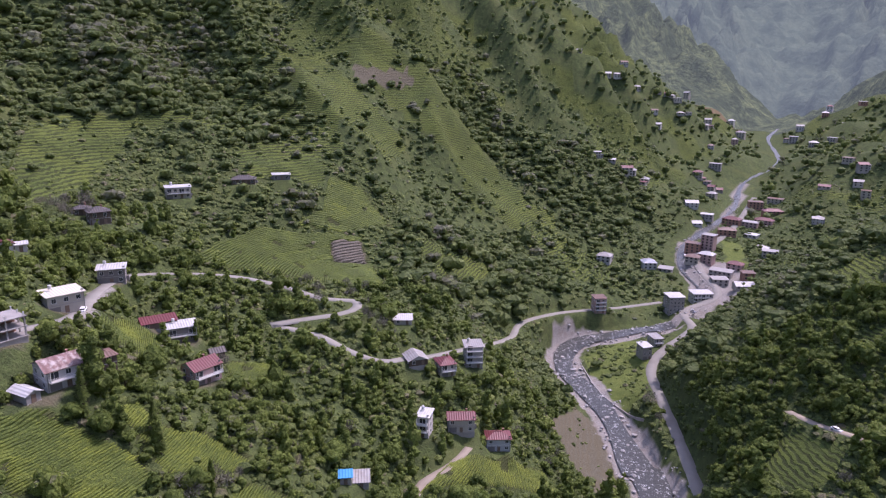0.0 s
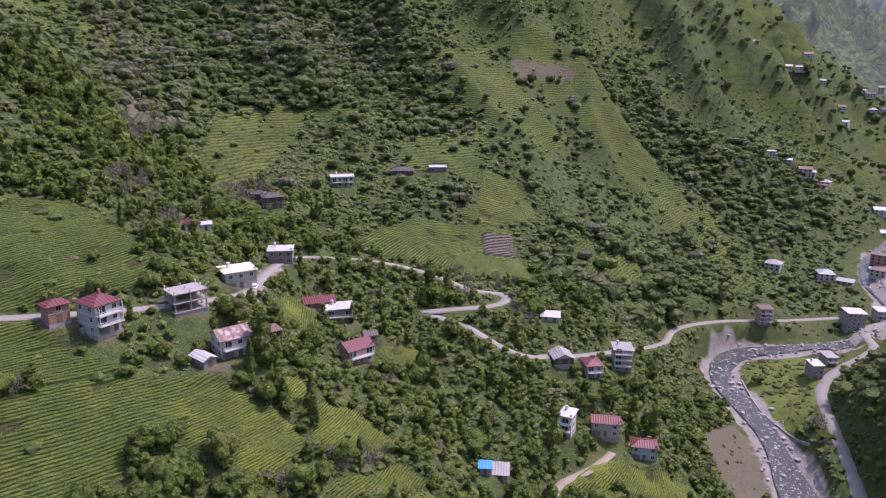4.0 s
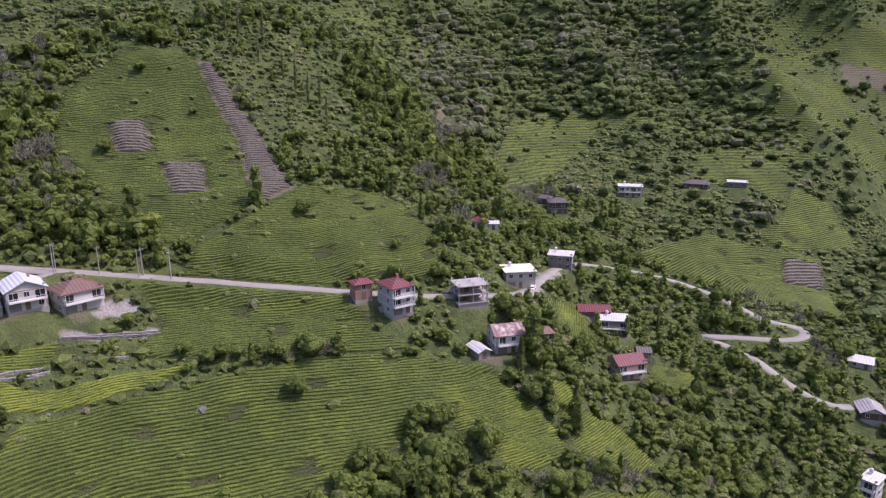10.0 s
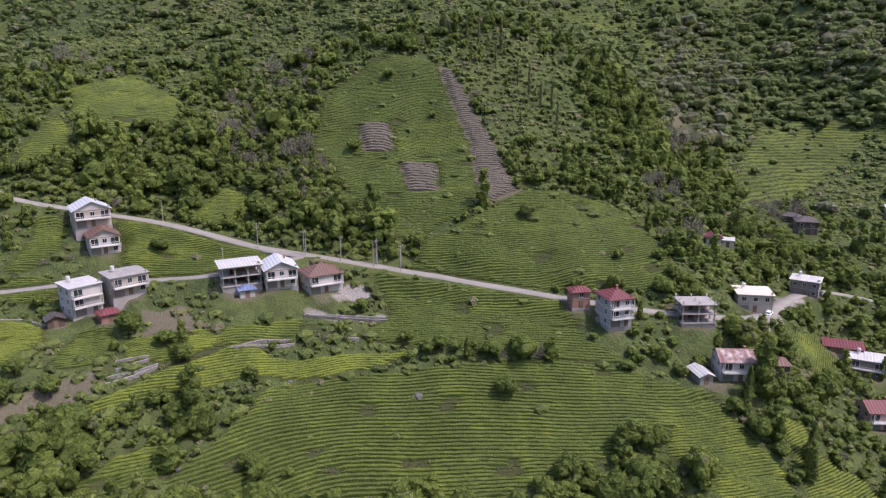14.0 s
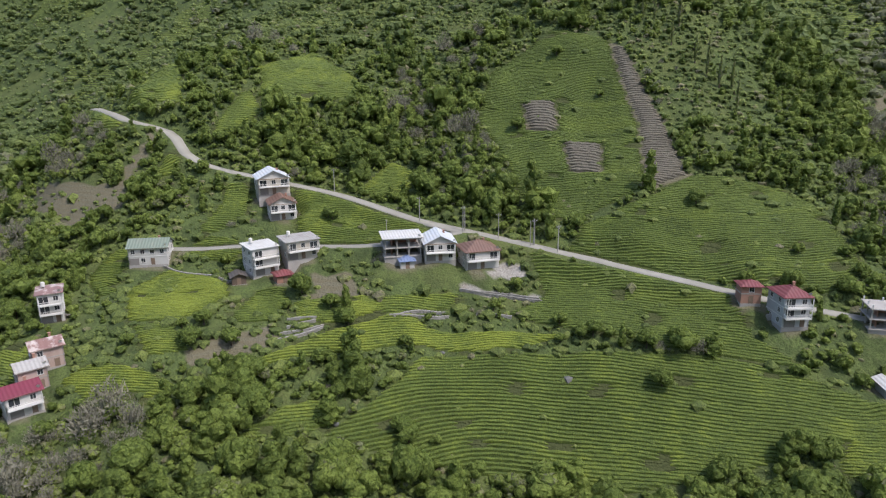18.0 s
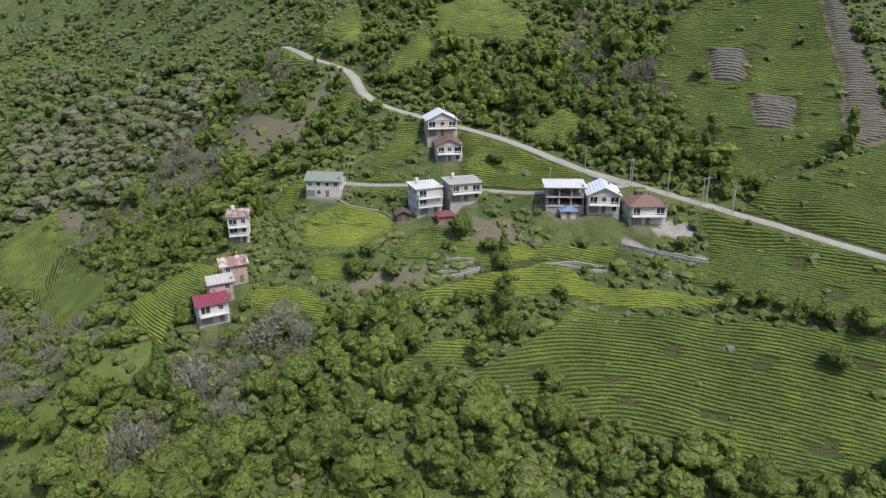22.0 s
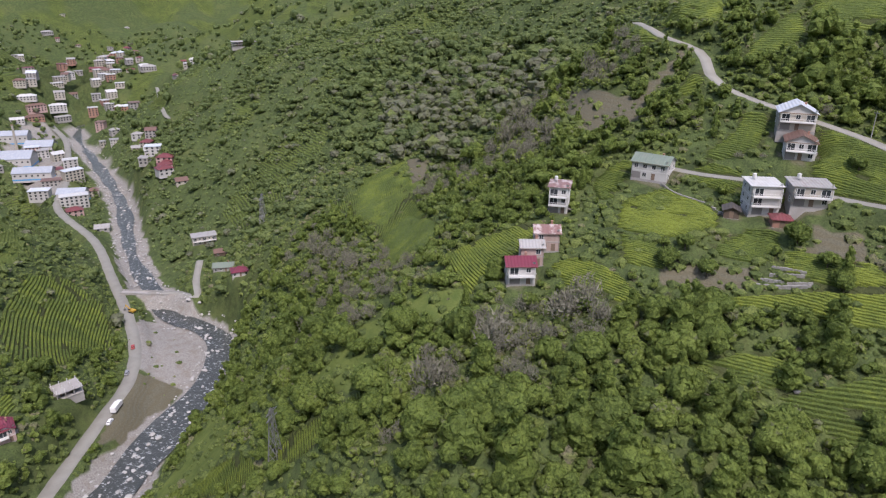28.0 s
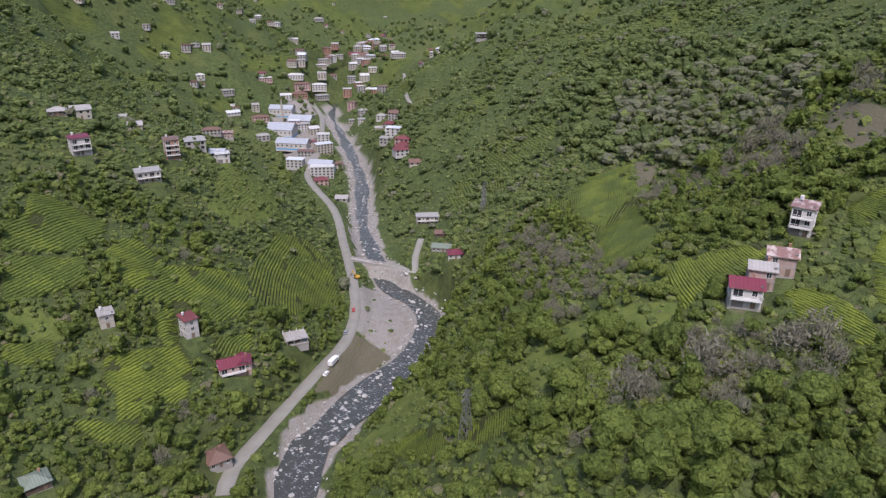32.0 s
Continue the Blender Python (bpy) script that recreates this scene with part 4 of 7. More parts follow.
# single trees, walls, poles
ROUND_TREES = [(-123.2, 105.3), (-139.7, 44.0), (-135.1, 50.9), (-181.9, 3.6), (-175.1, -0.2), (-174.2, 9.5), (-181.8, -1.9), (-188.0, 31.1), (-173.7, 39.9), (-218.3, 45.7), (-169.3, -55.5), (-137.4, 45.0), (-216.9, 46.7), (-172.9, 39.4), (-167.1, 88.1), (-150.9, 92.7), (-142.8, 98.2), (-133.3, 108.0), (-139.0, 163.0), (-133.1, 175.2), (-167.3, 150.1), (-259.4, 152.9), (-229.8, 155.2), (-233.0, 121.7), (-187.4, 30.5), (-178.4, 36.7)]
TALL_TREES = [(-173.3, 39.8), (-269.2, 189.0), (-251.3, 194.6), (-241.2, 199.1), (-222.8, 193.0), (-215.8, 193.1), (-208.8, 193.0), (-205.3, 195.9), (-256.5, 192.2), (-197.5, 191.7), (-234.5, 190.5), (-71.0, 155.2), (-86.8, 229.1), (-81.1, 245.7), (-71.2, 156.6), (-141.4, 195.1), (-146.2, 185.2)]
CONIFERS = [(-88.2, 155.4), (-87.7, 159.9), (-86.5, 152.3), (-73.4, 160.3), (-70.2, 155.5)]
WALL_LINES = [[(-171.0, 20.4), (-170.9, 26.8), (-172.1, 33.1)],
              [(-175.0, 23.9), (-174.9, 31.7)],
              [(-217.5, -5.5), (-209.4, 1.7), (-201.1, 12.8)],
              [(-171.5, 51.5), (-169.6, 58.8), (-167.4, 67.4)],
              [(-173.6, 73.7), (-167.2, 82.2), (-160.5, 92.9)],
              [(-173.2, 21.7), (-172.3, 28.7), (-172.8, 33.3)],
              [(-178.1, 24.6), (-175.9, 32.2)],
              [(-214.7, 19.1), (-212.4, 27.0), (-210.6, 33.1)],
              [(-171.0, 52.5), (-170.8, 59.9), (-168.7, 66.7)],
              [(-164.6, 74.5), (-159.1, 82.6)],
              [(-173.6, 73.3), (-167.5, 83.0), (-161.6, 92.6)],
              [(84.8, 387.0), (88.5, 356.2), (97.5, 329.3), (102.0, 315.1)],
              ]
POLES = [(-233.8, 51.6), (-203.4, 71.9), (-186.0, 91.4), (-179.4, 100.3), (-173.5, 105.2), (-193.2, 82.6), (-179.0, 100.1), (-193.4, 83.3), (-180.3, 100.6), (-178.4, 98.4), (-172.5, 104.5), (-194.9, 58.3)]
PYLONS = [(-131.4, -95.0), (-343.7, -240.5), (-350.2, -243.9)]
FIELD_ROCKS = [(-136.3, 87.0), (-144.6, 29.5), (-158.2, 61.7), (-232.9, 305.3), (-221.6, 296.5), (-197.8, 261.8)]
TRUCK = [(-187.2, -212.9)]
CARS = [(-178.5, -208.4), (-211.9, -230.5), (-232.6, -245.9), (144.0, 227.9), (176.7, 459.0), (-106.6, 194.1)]
DIGGER = [(-264.5, -275.5)]
STACK = [(-549.0, -694.0)]


# ---- mesh helpers ----
def mesh_from(name, verts, faces, material, tone=None, smooth_shade=False):
    """A mesh from arrays: verts n x 3, faces m x 3 or m x 4."""
    me = bpy.data.meshes.new(name)
    verts, faces = np.asarray(verts, np.float32), np.asarray(faces, np.int32)
    me.vertices.add(len(verts))
    me.vertices.foreach_set("co", verts.ravel())
    k = faces.shape[1]
    me.loops.add(faces.size)
    me.loops.foreach_set("vertex_index", faces.ravel())
    me.polygons.add(len(faces))
    me.polygons.foreach_set("loop_start", np.arange(0, faces.size, k, dtype=np.int32))
    me.polygons.foreach_set("use_smooth", np.full(len(faces), smooth_shade))
    if tone is not None:
        me.attributes.new("tone", "FLOAT", "POINT").data.foreach_set("value", np.asarray(tone, np.float32))
    me.materials.append(material)
    me.update(calc_edges=True)
    return me


def inside(x, y, polygon):
    hit = np.zeros(x.shape, bool)
    for (ax, ay), (bx, by) in zip(polygon, polygon[1:] + polygon[:1]):
        cross = ((ay > y) != (by > y)) & (x < (bx - ax) * (y - ay) / (by - ay + 1e-12) + ax)
        hit ^= cross
    return hit


def in_any(x, y, polygons):
    hit = np.zeros(np.shape(x), bool)
    for p in polygons:
        px, py = [v[0] for v in p], [v[1] for v in p]
        box = (x > min(px)) & (x < max(px)) & (y > min(py)) & (y < max(py))
        if box.any():
            hit[box] |= inside(x[box], y[box], p)
    return hit


ROAD_LINES = []
for line, wide in ROADS:
    pts = smooth(line, 5.0)
    zs = np.array([p[2] for p in pts])
    for _ in range(12):
        zs[1:-1] = 0.25 * zs[:-2] + 0.5 * zs[1:-1] + 0.25 * zs[2:]
    ROAD_LINES.append(([(p[0], p[1], z) for p, z in zip(pts, zs)], wide))


PADS = []
for h in HOUSES:
    a = radians(h[2] - 90)
    hz = ground_height(np.array([h[0], h[0] + math.cos(a) * h[4] / 2]), np.array([h[1], h[1] + math.sin(a) * h[4] / 2]))
    PADS.append((h[0], h[1], 0.5 * max(h[3], h[4]) + 0.8, float(hz.mean())))


def land(x, y):
    """Ground height with house plots and roads cut into the slopes."""
    x, y = np.asarray(x, float), np.asarray(y, float)
    z = ground_height(x, y)
    for px, py, pr, pz in PADS:
        box = (np.abs(x - px) < pr + 5) & (np.abs(y - py) < pr + 5)
        if box.any():
            s = np.clip((np.hypot(x[box] - px, y[box] - py) - pr) / 4.0, 0, 1)
            s = s * s * (3 - 2 * s)
            z[box] = z[box] * s + pz * (1 - s)
    for line, wide in ROAD_LINES:
        lx, ly = [p[0] for p in line], [p[1] for p in line]
        box = (x > min(lx) - 16) & (x < max(lx) + 16) & (y > min(ly) - 16) & (y < max(ly) + 16)
        if box.any():
            d, rz = line_distance(x[box], y[box], line)
            s = np.clip((d - wide / 2 - 0.8) / 6.0, 0, 1)
            s = s * s * (3 - 2 * s)
            z[box] = z[box] * s + (rz - 0.12) * (1 - s)
    return z


def land1(x, y):
    return float(land(np.array([x]), np.array([y]))[0])


# ---- ground ----
HEDGED = [[f] for f in TEA[:39] + [NOSE_TEA] + SOUTH_GARDENS]

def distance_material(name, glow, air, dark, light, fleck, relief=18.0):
    """Mountains far off; the blue air haze is put in as a faint glow of their surface."""
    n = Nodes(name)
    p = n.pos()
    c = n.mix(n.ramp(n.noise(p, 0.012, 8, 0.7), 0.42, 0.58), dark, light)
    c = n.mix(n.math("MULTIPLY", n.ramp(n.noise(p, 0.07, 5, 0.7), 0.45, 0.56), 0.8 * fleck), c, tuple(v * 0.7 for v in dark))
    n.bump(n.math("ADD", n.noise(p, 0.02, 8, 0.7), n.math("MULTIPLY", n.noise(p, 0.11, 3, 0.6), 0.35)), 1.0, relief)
    # haze painted as emission; the slopes themselves give off no light
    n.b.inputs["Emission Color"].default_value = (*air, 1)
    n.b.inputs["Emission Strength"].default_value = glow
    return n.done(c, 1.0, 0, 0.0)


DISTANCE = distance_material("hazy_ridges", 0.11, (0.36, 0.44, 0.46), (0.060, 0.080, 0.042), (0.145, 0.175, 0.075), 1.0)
FAR_DISTANCE = distance_material("blue_haze_mountains", 0.17, (0.37, 0.46, 0.54), (0.060, 0.085, 0.055), (0.100, 0.130, 0.080), 0.3, 10.0)


def graded(lo, hi, step, far_lo, far_hi, growth=1.045):
    core = list(np.arange(lo, hi + 0.1, step))
    up, s = [core[-1]], step
    while up[-1] < far_hi:
        s = min(s * growth, 90)
        up.append(up[-1] + s)
    down, s = [core[0]], step
    while down[-1] > far_lo:
        s = min(s * growth, 90)
        down.append(down[-1] - s)
    return np.array(down[:0:-1] + core + up[1:])


gx, gy = graded(-370, 140, 2.8, -4600, 4600), graded(-300, 450, 2.8, -4600, 4600)
X, Y = np.meshgrid(gx, gy)
Z = land(X.ravel(), Y.ravel()).reshape(X.shape)


def sheet_height(x, y):
    """Height of the ground sheet itself at places x, y."""
    i, j = np.clip(np.searchsorted(gx, x) - 1, 0, len(gx) - 2), np.clip(np.searchsorted(gy, y) - 1, 0, len(gy) - 2)
    u, v = (x - gx[i]) / (gx[i + 1] - gx[i]), (y - gy[j]) / (gy[j + 1] - gy[j])
    return (Z[j, i] * (1 - u) + Z[j, i + 1] * u) * (1 - v) + (Z[j + 1, i] * (1 - u) + Z[j + 1, i + 1] * u) * v


rows_n, cols_n = X.shape
idx = np.arange(rows_n * cols_n).reshape(rows_n, cols_n)
quads = np.stack([idx[:-1, :-1], idx[:-1, 1:], idx[1:, 1:], idx[1:, :-1]], -1).reshape(-1, 4)
qc = np.stack([X, Y], -1).reshape(-1, 2)[quads].mean(1)
qr = np.hypot(qc[:, 0], qc[:, 1])
far_off = (qr > 1400) & (qc[:, 1] > 300)
verts_all = np.stack([X, Y, Z], -1).reshape(-1, 3)
bearing = np.degrees(np.arctan2(qc[:, 0], qc[:, 1]))
head = far_off & (bearing > -14) & (bearing < 44)
gm = mesh_from("ground", verts_all, quads[~(far_off & (qr > 1450))], GROUND, smooth_shade=True)
far_off &= ~head
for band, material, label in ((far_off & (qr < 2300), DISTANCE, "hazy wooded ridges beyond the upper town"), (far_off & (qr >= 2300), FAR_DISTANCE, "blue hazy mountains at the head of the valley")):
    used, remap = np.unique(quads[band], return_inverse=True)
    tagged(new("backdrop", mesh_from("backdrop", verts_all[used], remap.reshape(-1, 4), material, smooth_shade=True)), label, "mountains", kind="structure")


def head_height(az, r):
    """The head of the valley: a wooded ridge on either side of the river, and high mountains beyond."""
    x, y = r * np.sin(np.radians(az)), r * np.cos(np.radians(az))
    crest = np.interp(az, [-15, 0, 8, 13, 16, 20, 23, 25.2, 27, 29.5, 33, 40, 46], [640, 500, 430, 375, 335, 235, 130, 60, 75, 120, 215, 330, 420])
    high = np.interp(az, [-15, 5, 16, 22, 27, 32, 46], [900, 860, 780, 640, 560, 700, 900])
    start = ground_height(1360 * np.sin(np.radians(az)), 1360 * np.cos(np.radians(az)))
    s = np.clip((r - 1360) / (2050 - 1360), 0, 1)
    z = start + (crest - start) * (s * s * (3 - 2 * s))
    s = np.clip((r - 2350) / (4000 - 2350), 0, 1)
    z = z + (high - crest) * s ** 1.3 - 40 * np.clip((r - 2050) / 200, 0, 1) * np.clip((2650 - r) / 300, 0, 1)
    fade = np.clip((r - 1380) / 250, 0, 1)
    side = az + 2.2 * waves(x, y, 500, 61, 3)
    gully = 1 - 2 * np.abs(np.sin(math.pi * side / 3.1))
    return z + fade * (gully * np.where(r < 2300, 20, 42) * np.clip(np.abs(az - 25.6) / 6, 0.1, 1) + waves(x, y, 260, 62, 4) * np.where(r < 2300, 16, 34))


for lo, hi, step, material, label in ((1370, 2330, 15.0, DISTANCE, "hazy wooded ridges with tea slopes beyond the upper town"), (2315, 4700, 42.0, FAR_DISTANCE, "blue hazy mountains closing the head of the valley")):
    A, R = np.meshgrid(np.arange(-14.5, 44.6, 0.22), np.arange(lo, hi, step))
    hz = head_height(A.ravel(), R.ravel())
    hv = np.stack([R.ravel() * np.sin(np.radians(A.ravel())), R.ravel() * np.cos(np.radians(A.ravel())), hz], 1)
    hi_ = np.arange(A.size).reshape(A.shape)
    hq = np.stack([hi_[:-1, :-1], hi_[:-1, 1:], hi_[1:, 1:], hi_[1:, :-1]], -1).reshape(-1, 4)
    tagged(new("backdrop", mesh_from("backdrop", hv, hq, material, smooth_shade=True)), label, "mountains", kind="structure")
fx, fy = X.ravel(), Y.ravel()
river_d, _ = line_distance(fx, fy, RIVER_LINE)
far_tea = (waves(fx, fy, 260, 21, 3) > 0.12) & (np.hypot(fx, fy) > 430) & (river_d > 60)
yard = np.zeros(fx.shape)
for px, py, pr, pz in PADS[:25]:
    near_pad = np.hypot(fx - px, fy - py)
    yard = np.maximum(yard, np.clip((pr + 2.2 + 1.5 * waves(fx, fy, 9, 17, 2) - near_pad) / 1.5, 0, 1))
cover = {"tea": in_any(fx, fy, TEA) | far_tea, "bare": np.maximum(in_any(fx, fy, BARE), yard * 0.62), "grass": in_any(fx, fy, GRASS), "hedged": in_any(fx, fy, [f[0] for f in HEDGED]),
         "stony": in_any(fx, fy, BEACH) + np.clip((np.where(fy > 440, 6.5, 12.5) + 3 * waves(fx, fy, 40, 9) - river_d) / 3, 0, 1) * (np.hypot(fx, fy) < 1000)}
for key, value in cover.items():
    gm.attributes.new(key, "FLOAT", "POINT").data.foreach_set("value", value.astype(np.float32))
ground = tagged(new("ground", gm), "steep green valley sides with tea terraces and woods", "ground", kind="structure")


# ---- roads ----
def ribbon(line, wide, lift, crown=0.06):
    p = np.array(line)
    d = np.gradient(p[:, :2], axis=0)
    d /= np.linalg.norm(d, axis=1)[:, None] + 1e-9
    side = np.stack([d[:, 1], -d[:, 0]], 1)
    verts, faces = [], []
    offs = [(-wide / 2 - 0.25, -0.7), (-wide / 2, 0.0), (0, crown), (wide / 2, 0.0), (wide / 2 + 0.25, -0.7)]
    for i in range(len(p)):
        for o, h in offs:
            j = o * (1 + 0.05 * math.sin(i * 1.7))
            verts.append((p[i, 0] + side[i, 0] * j, p[i, 1] + side[i, 1] * j, p[i, 2] + lift + h))
    k = len(offs)
    for i in range(len(p) - 1):
        for a in range(k - 1):
            faces.append((i * k + a, i * k + a + 1, (i + 1) * k + a + 1, (i + 1) * k + a))
    return verts, faces


ROAD_LABELS = ["narrow concrete hill road winding down the tea slopes", "narrow concrete lane between village houses",
               "grey valley road beside the river", "dirt path across a wooded spur", "pale dusty valley road along the river bank",
               "short concrete lane crossing the river", "dirt farm track beside a tea garden", "pale lane climbing the far slope"]
for (line, wide), label in zip(ROAD_LINES, ROAD_LABELS):
    v, f = ribbon(line, wide, 0.10)
    tagged(new("road", mesh_from("road", v, f, TRACK if "dirt" in label else ASPHALT, smooth_shade=True)), label, "road", kind="structure")


# ---- river ----
def water_material():
    n = Nodes("river_water")
    p = n.pos()
    flow = n.noise(p, 0.5, 6, 0.7)
    streak = n.noise(n.node("Mapping", Vector=p, Scale=(1.0, 0.35, 1.0), Rotation=(0, 0, 0.5)).outputs[0], 1.6, 5, 0.7)
    foam = n.ramp(n.math("ADD", n.math("MULTIPLY", flow, 0.6), n.math("MULTIPLY", streak, 0.5)), 0.60, 0.68)
    n.bump(n.noise(p, 1.3, 5), 0.7, 0.3)
    return n.done(n.mix(foam, (0.050, 0.054, 0.048), (0.55, 0.57, 0.56)), n.math("ADD", 0.28, n.math("MULTIPLY", foam, 0.5)), 0, 0.25)


WATER = water_material()
rv = np.array(smooth(RIVER, 8.0))
d = np.gradient(rv[:, :2], axis=0)
d /= np.linalg.norm(d, axis=1)[:, None]
verts, faces = [], []
for i, p in enumerate(rv):
    w = 7.4 + 1.6 * math.sin(i * 0.31) + 1.2 * math.sin(i * 0.83 + 1)
    w *= 1 - 0.42 * min(1, max(0, (p[1] - 330) / 120)) - 0.35 * min(1, max(0, (-p[1] - 240) / 60)) - 0.2 * min(1, max(0, (p[1] - 560) / 150))
    for k in range(7):
        o = (k / 3.0 - 1) * w
        verts.append((p[0] + d[i, 1] * o, p[1] - d[i, 0] * o, p[2] - 0.45 + 0.12 * math.sin(i * 1.9 + k * 2.1)))
for i in range(len(rv) - 1):
    for k in range(6):
        a = i * 7 + k
        faces.append((a, a + 1, a + 8, a + 7))
tagged(new("river", mesh_from("river", verts, faces, WATER, smooth_shade=True)), "fast shallow mountain river with white rapids", "river", kind="structure")


# ---- plants ----
ICO_V = np.array([(0, 0, 1)] + [(math.cos(a) * 0.894, math.sin(a) * 0.894, 0.447) for a in np.arange(5) * 1.2566]
                 + [(math.cos(a) * 0.894, math.sin(a) * 0.894, -0.447) for a in np.arange(5) * 1.2566 + 0.628] + [(0, 0, -1)])
ICO_F = np.array([(0, i + 1, (i + 1) % 5 + 1) for i in range(5)] + [(i + 1, i + 6, (i + 1) % 5 + 1) for i in range(5)]
                 + [((i + 1) % 5 + 1, i + 6, (i + 1) % 5 + 6) for i in range(5)] + [(11, (i + 1) % 5 + 6, i + 6) for i in range(5)])


def finer(v, f):
    """Each triangle of a ball split in four."""
    v, cut, out = [tuple(p) for p in v], {}, []

    def half(i, j):
        key = (min(i, j), max(i, j))
        if key not in cut:
            m = (np.array(v[i]) + np.array(v[j])) / 2
            cut[key] = len(v)
            v.append(tuple(m / np.linalg.norm(m)))
        return cut[key]

    for i, j, k in f:
        x, y, z = half(i, j), half(j, k), half(k, i)
        out += [(i, x, z), (x, j, y), (z, y, k), (x, y, z)]
    return np.array(v), np.array(out)


FINE_V, FINE_F = finer(ICO_V / np.linalg.norm(ICO_V, axis=1)[:, None], ICO_F)


def sprays(rng, p, m, size, long=1.0):
    """Small leaf sprays at the places p that face along m."""
    t = np.cross(m, rng.normal(size=p.shape))
    t /= np.linalg.norm(t, axis=1)[:, None] + 1e-9
    b = np.cross(m, t)
    b /= np.linalg.norm(b, axis=1)[:, None] + 1e-9
    return np.stack([p + t * size * long, p - t * size * 0.5 + b * size * 0.87 / long, p - t * size * 0.5 - b * size * 0.87 / long], 1).reshape(-1, 3)


def crown_shape(seed, lobes, leaves, leaf, tall=1.0, column=False, fine=False, rough=0.13):
    """A crown of uneven leafy lobes with sprays that stand out of it; radius about 1, base at 0."""
    rng = np.random.RandomState(seed)
    bv, bf = (FINE_V, FINE_F) if fine else (ICO_V, ICO_F)
    centres = []
    for i in range(lobes):
        a = 2.4 * i + rng.uniform(-0.5, 0.5)
        if column:
            h = (i + 0.6) / lobes * 2.4 * tall
            rad = 0.62 * (1.15 - 0.75 * h / (2.4 * tall)) * rng.uniform(0.8, 1.15)
            c = np.array([math.cos(a) * 0.16, math.sin(a) * 0.16, h])
        else:
            out = 0.68 * math.sqrt((i + 0.2) / lobes) * rng.uniform(0.8, 1.15)
            c = np.array([math.cos(a) * out, math.sin(a) * out, tall * (0.95 - 0.85 * out * out + rng.uniform(-0.16, 0.16))])
            rad = rng.uniform(0.34, 0.52) if lobes > 3 else rng.uniform(0.5, 0.72)
        centres.append((c, rad))
    verts, faces, tone, base = [], [], [], 0
    squash = np.array([1, 1, 0.86])
    for k, (c, rad) in enumerate(centres):
        v = bv * rad * rng.uniform(1 - rough, 1 + rough, (len(bv), 1)) * squash + c
        deep = np.zeros(len(v), bool)
        for j, (c2, r2) in enumerate(centres):
            if j != k:
                deep |= np.linalg.norm((v - c2) / squash, axis=1) < r2 * 0.78
        f = bf[~deep[bf].all(1) & (v[bf].mean(1)[:, 2] > c[2] - rad * 0.72)]
        # every plate of leaves stands on its own, tilted and ragged
        mid = v[f].mean(1, keepdims=True)
        plate = mid + (v[f] - mid) * rng.uniform(1.0, 1.25, (len(f), 1, 1)) + rng.normal(0, 0.06 * rad, (len(f), 3, 3))
        verts.append(plate.reshape(-1, 3))
        faces.append(np.arange(len(f) * 3).reshape(-1, 3) + base)
        # plates get lighter up each lobe: light from above put into the tone
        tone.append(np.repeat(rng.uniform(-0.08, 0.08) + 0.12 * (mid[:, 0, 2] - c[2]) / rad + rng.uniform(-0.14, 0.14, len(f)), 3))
        base += len(f) * 3
    per = leaves // lobes
    for c, rad in centres if per else []:
        n = rng.normal(size=(per, 3))
        n[:, 2] = n[:, 2] * 0.8 + 0.3
        n /= np.linalg.norm(n, axis=1)[:, None]
        p = c + n * rad * rng.uniform(0.95, 1.2, (per, 1))
        verts.append(sprays(rng, p, 0.5 * n + np.array([0, 0, 0.4]) + rng.normal(size=(per, 3)) * 0.4, leaf * rng.uniform(0.6, 1.35, (per, 1))))
        faces.append(np.arange(per * 3).reshape(-1, 3) + base)
        # sprays that face up carry the same painted top light
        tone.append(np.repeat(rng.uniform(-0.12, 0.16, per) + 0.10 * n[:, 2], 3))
        base += per * 3
    return np.vstack(verts), np.vstack(faces), np.concatenate(tone)


def twig_shape(seed, twigs=90, thin=3.2):
    """A leafless spring crown: long thin twigs fanning out from the middle."""
    rng = np.random.RandomState(seed)
    n = rng.normal(size=(twigs, 3))
    n[:, 2] = np.abs(n[:, 2]) * 0.9 + 0.1
    n /= np.linalg.norm(n, axis=1)[:, None]
    r = rng.uniform(0.15, 1.0, (twigs, 1)) ** 0.6
    p = np.array([0, 0, 0.35]) + n * r * np.array([0.85, 0.85, 1.0])
    n = 0.45 * n + np.array([0, 0, 0.5]) + rng.normal(size=n.shape) * 0.55
    side = np.cross(n, rng.normal(size=n.shape))
    side /= np.linalg.norm(side, axis=1)[:, None]
    s = rng.uniform(0.04, 0.10, (twigs, 1))
    tri = np.stack([p + n * s * 1.4, p - n * s * 0.6 + side * s / thin, p - n * s * 0.6 - side * s / thin], 1).reshape(-1, 3)
    return tri, np.arange(twigs * 3).reshape(-1, 3), np.repeat(rng.uniform(-0.1, 0.1, twigs), 3)


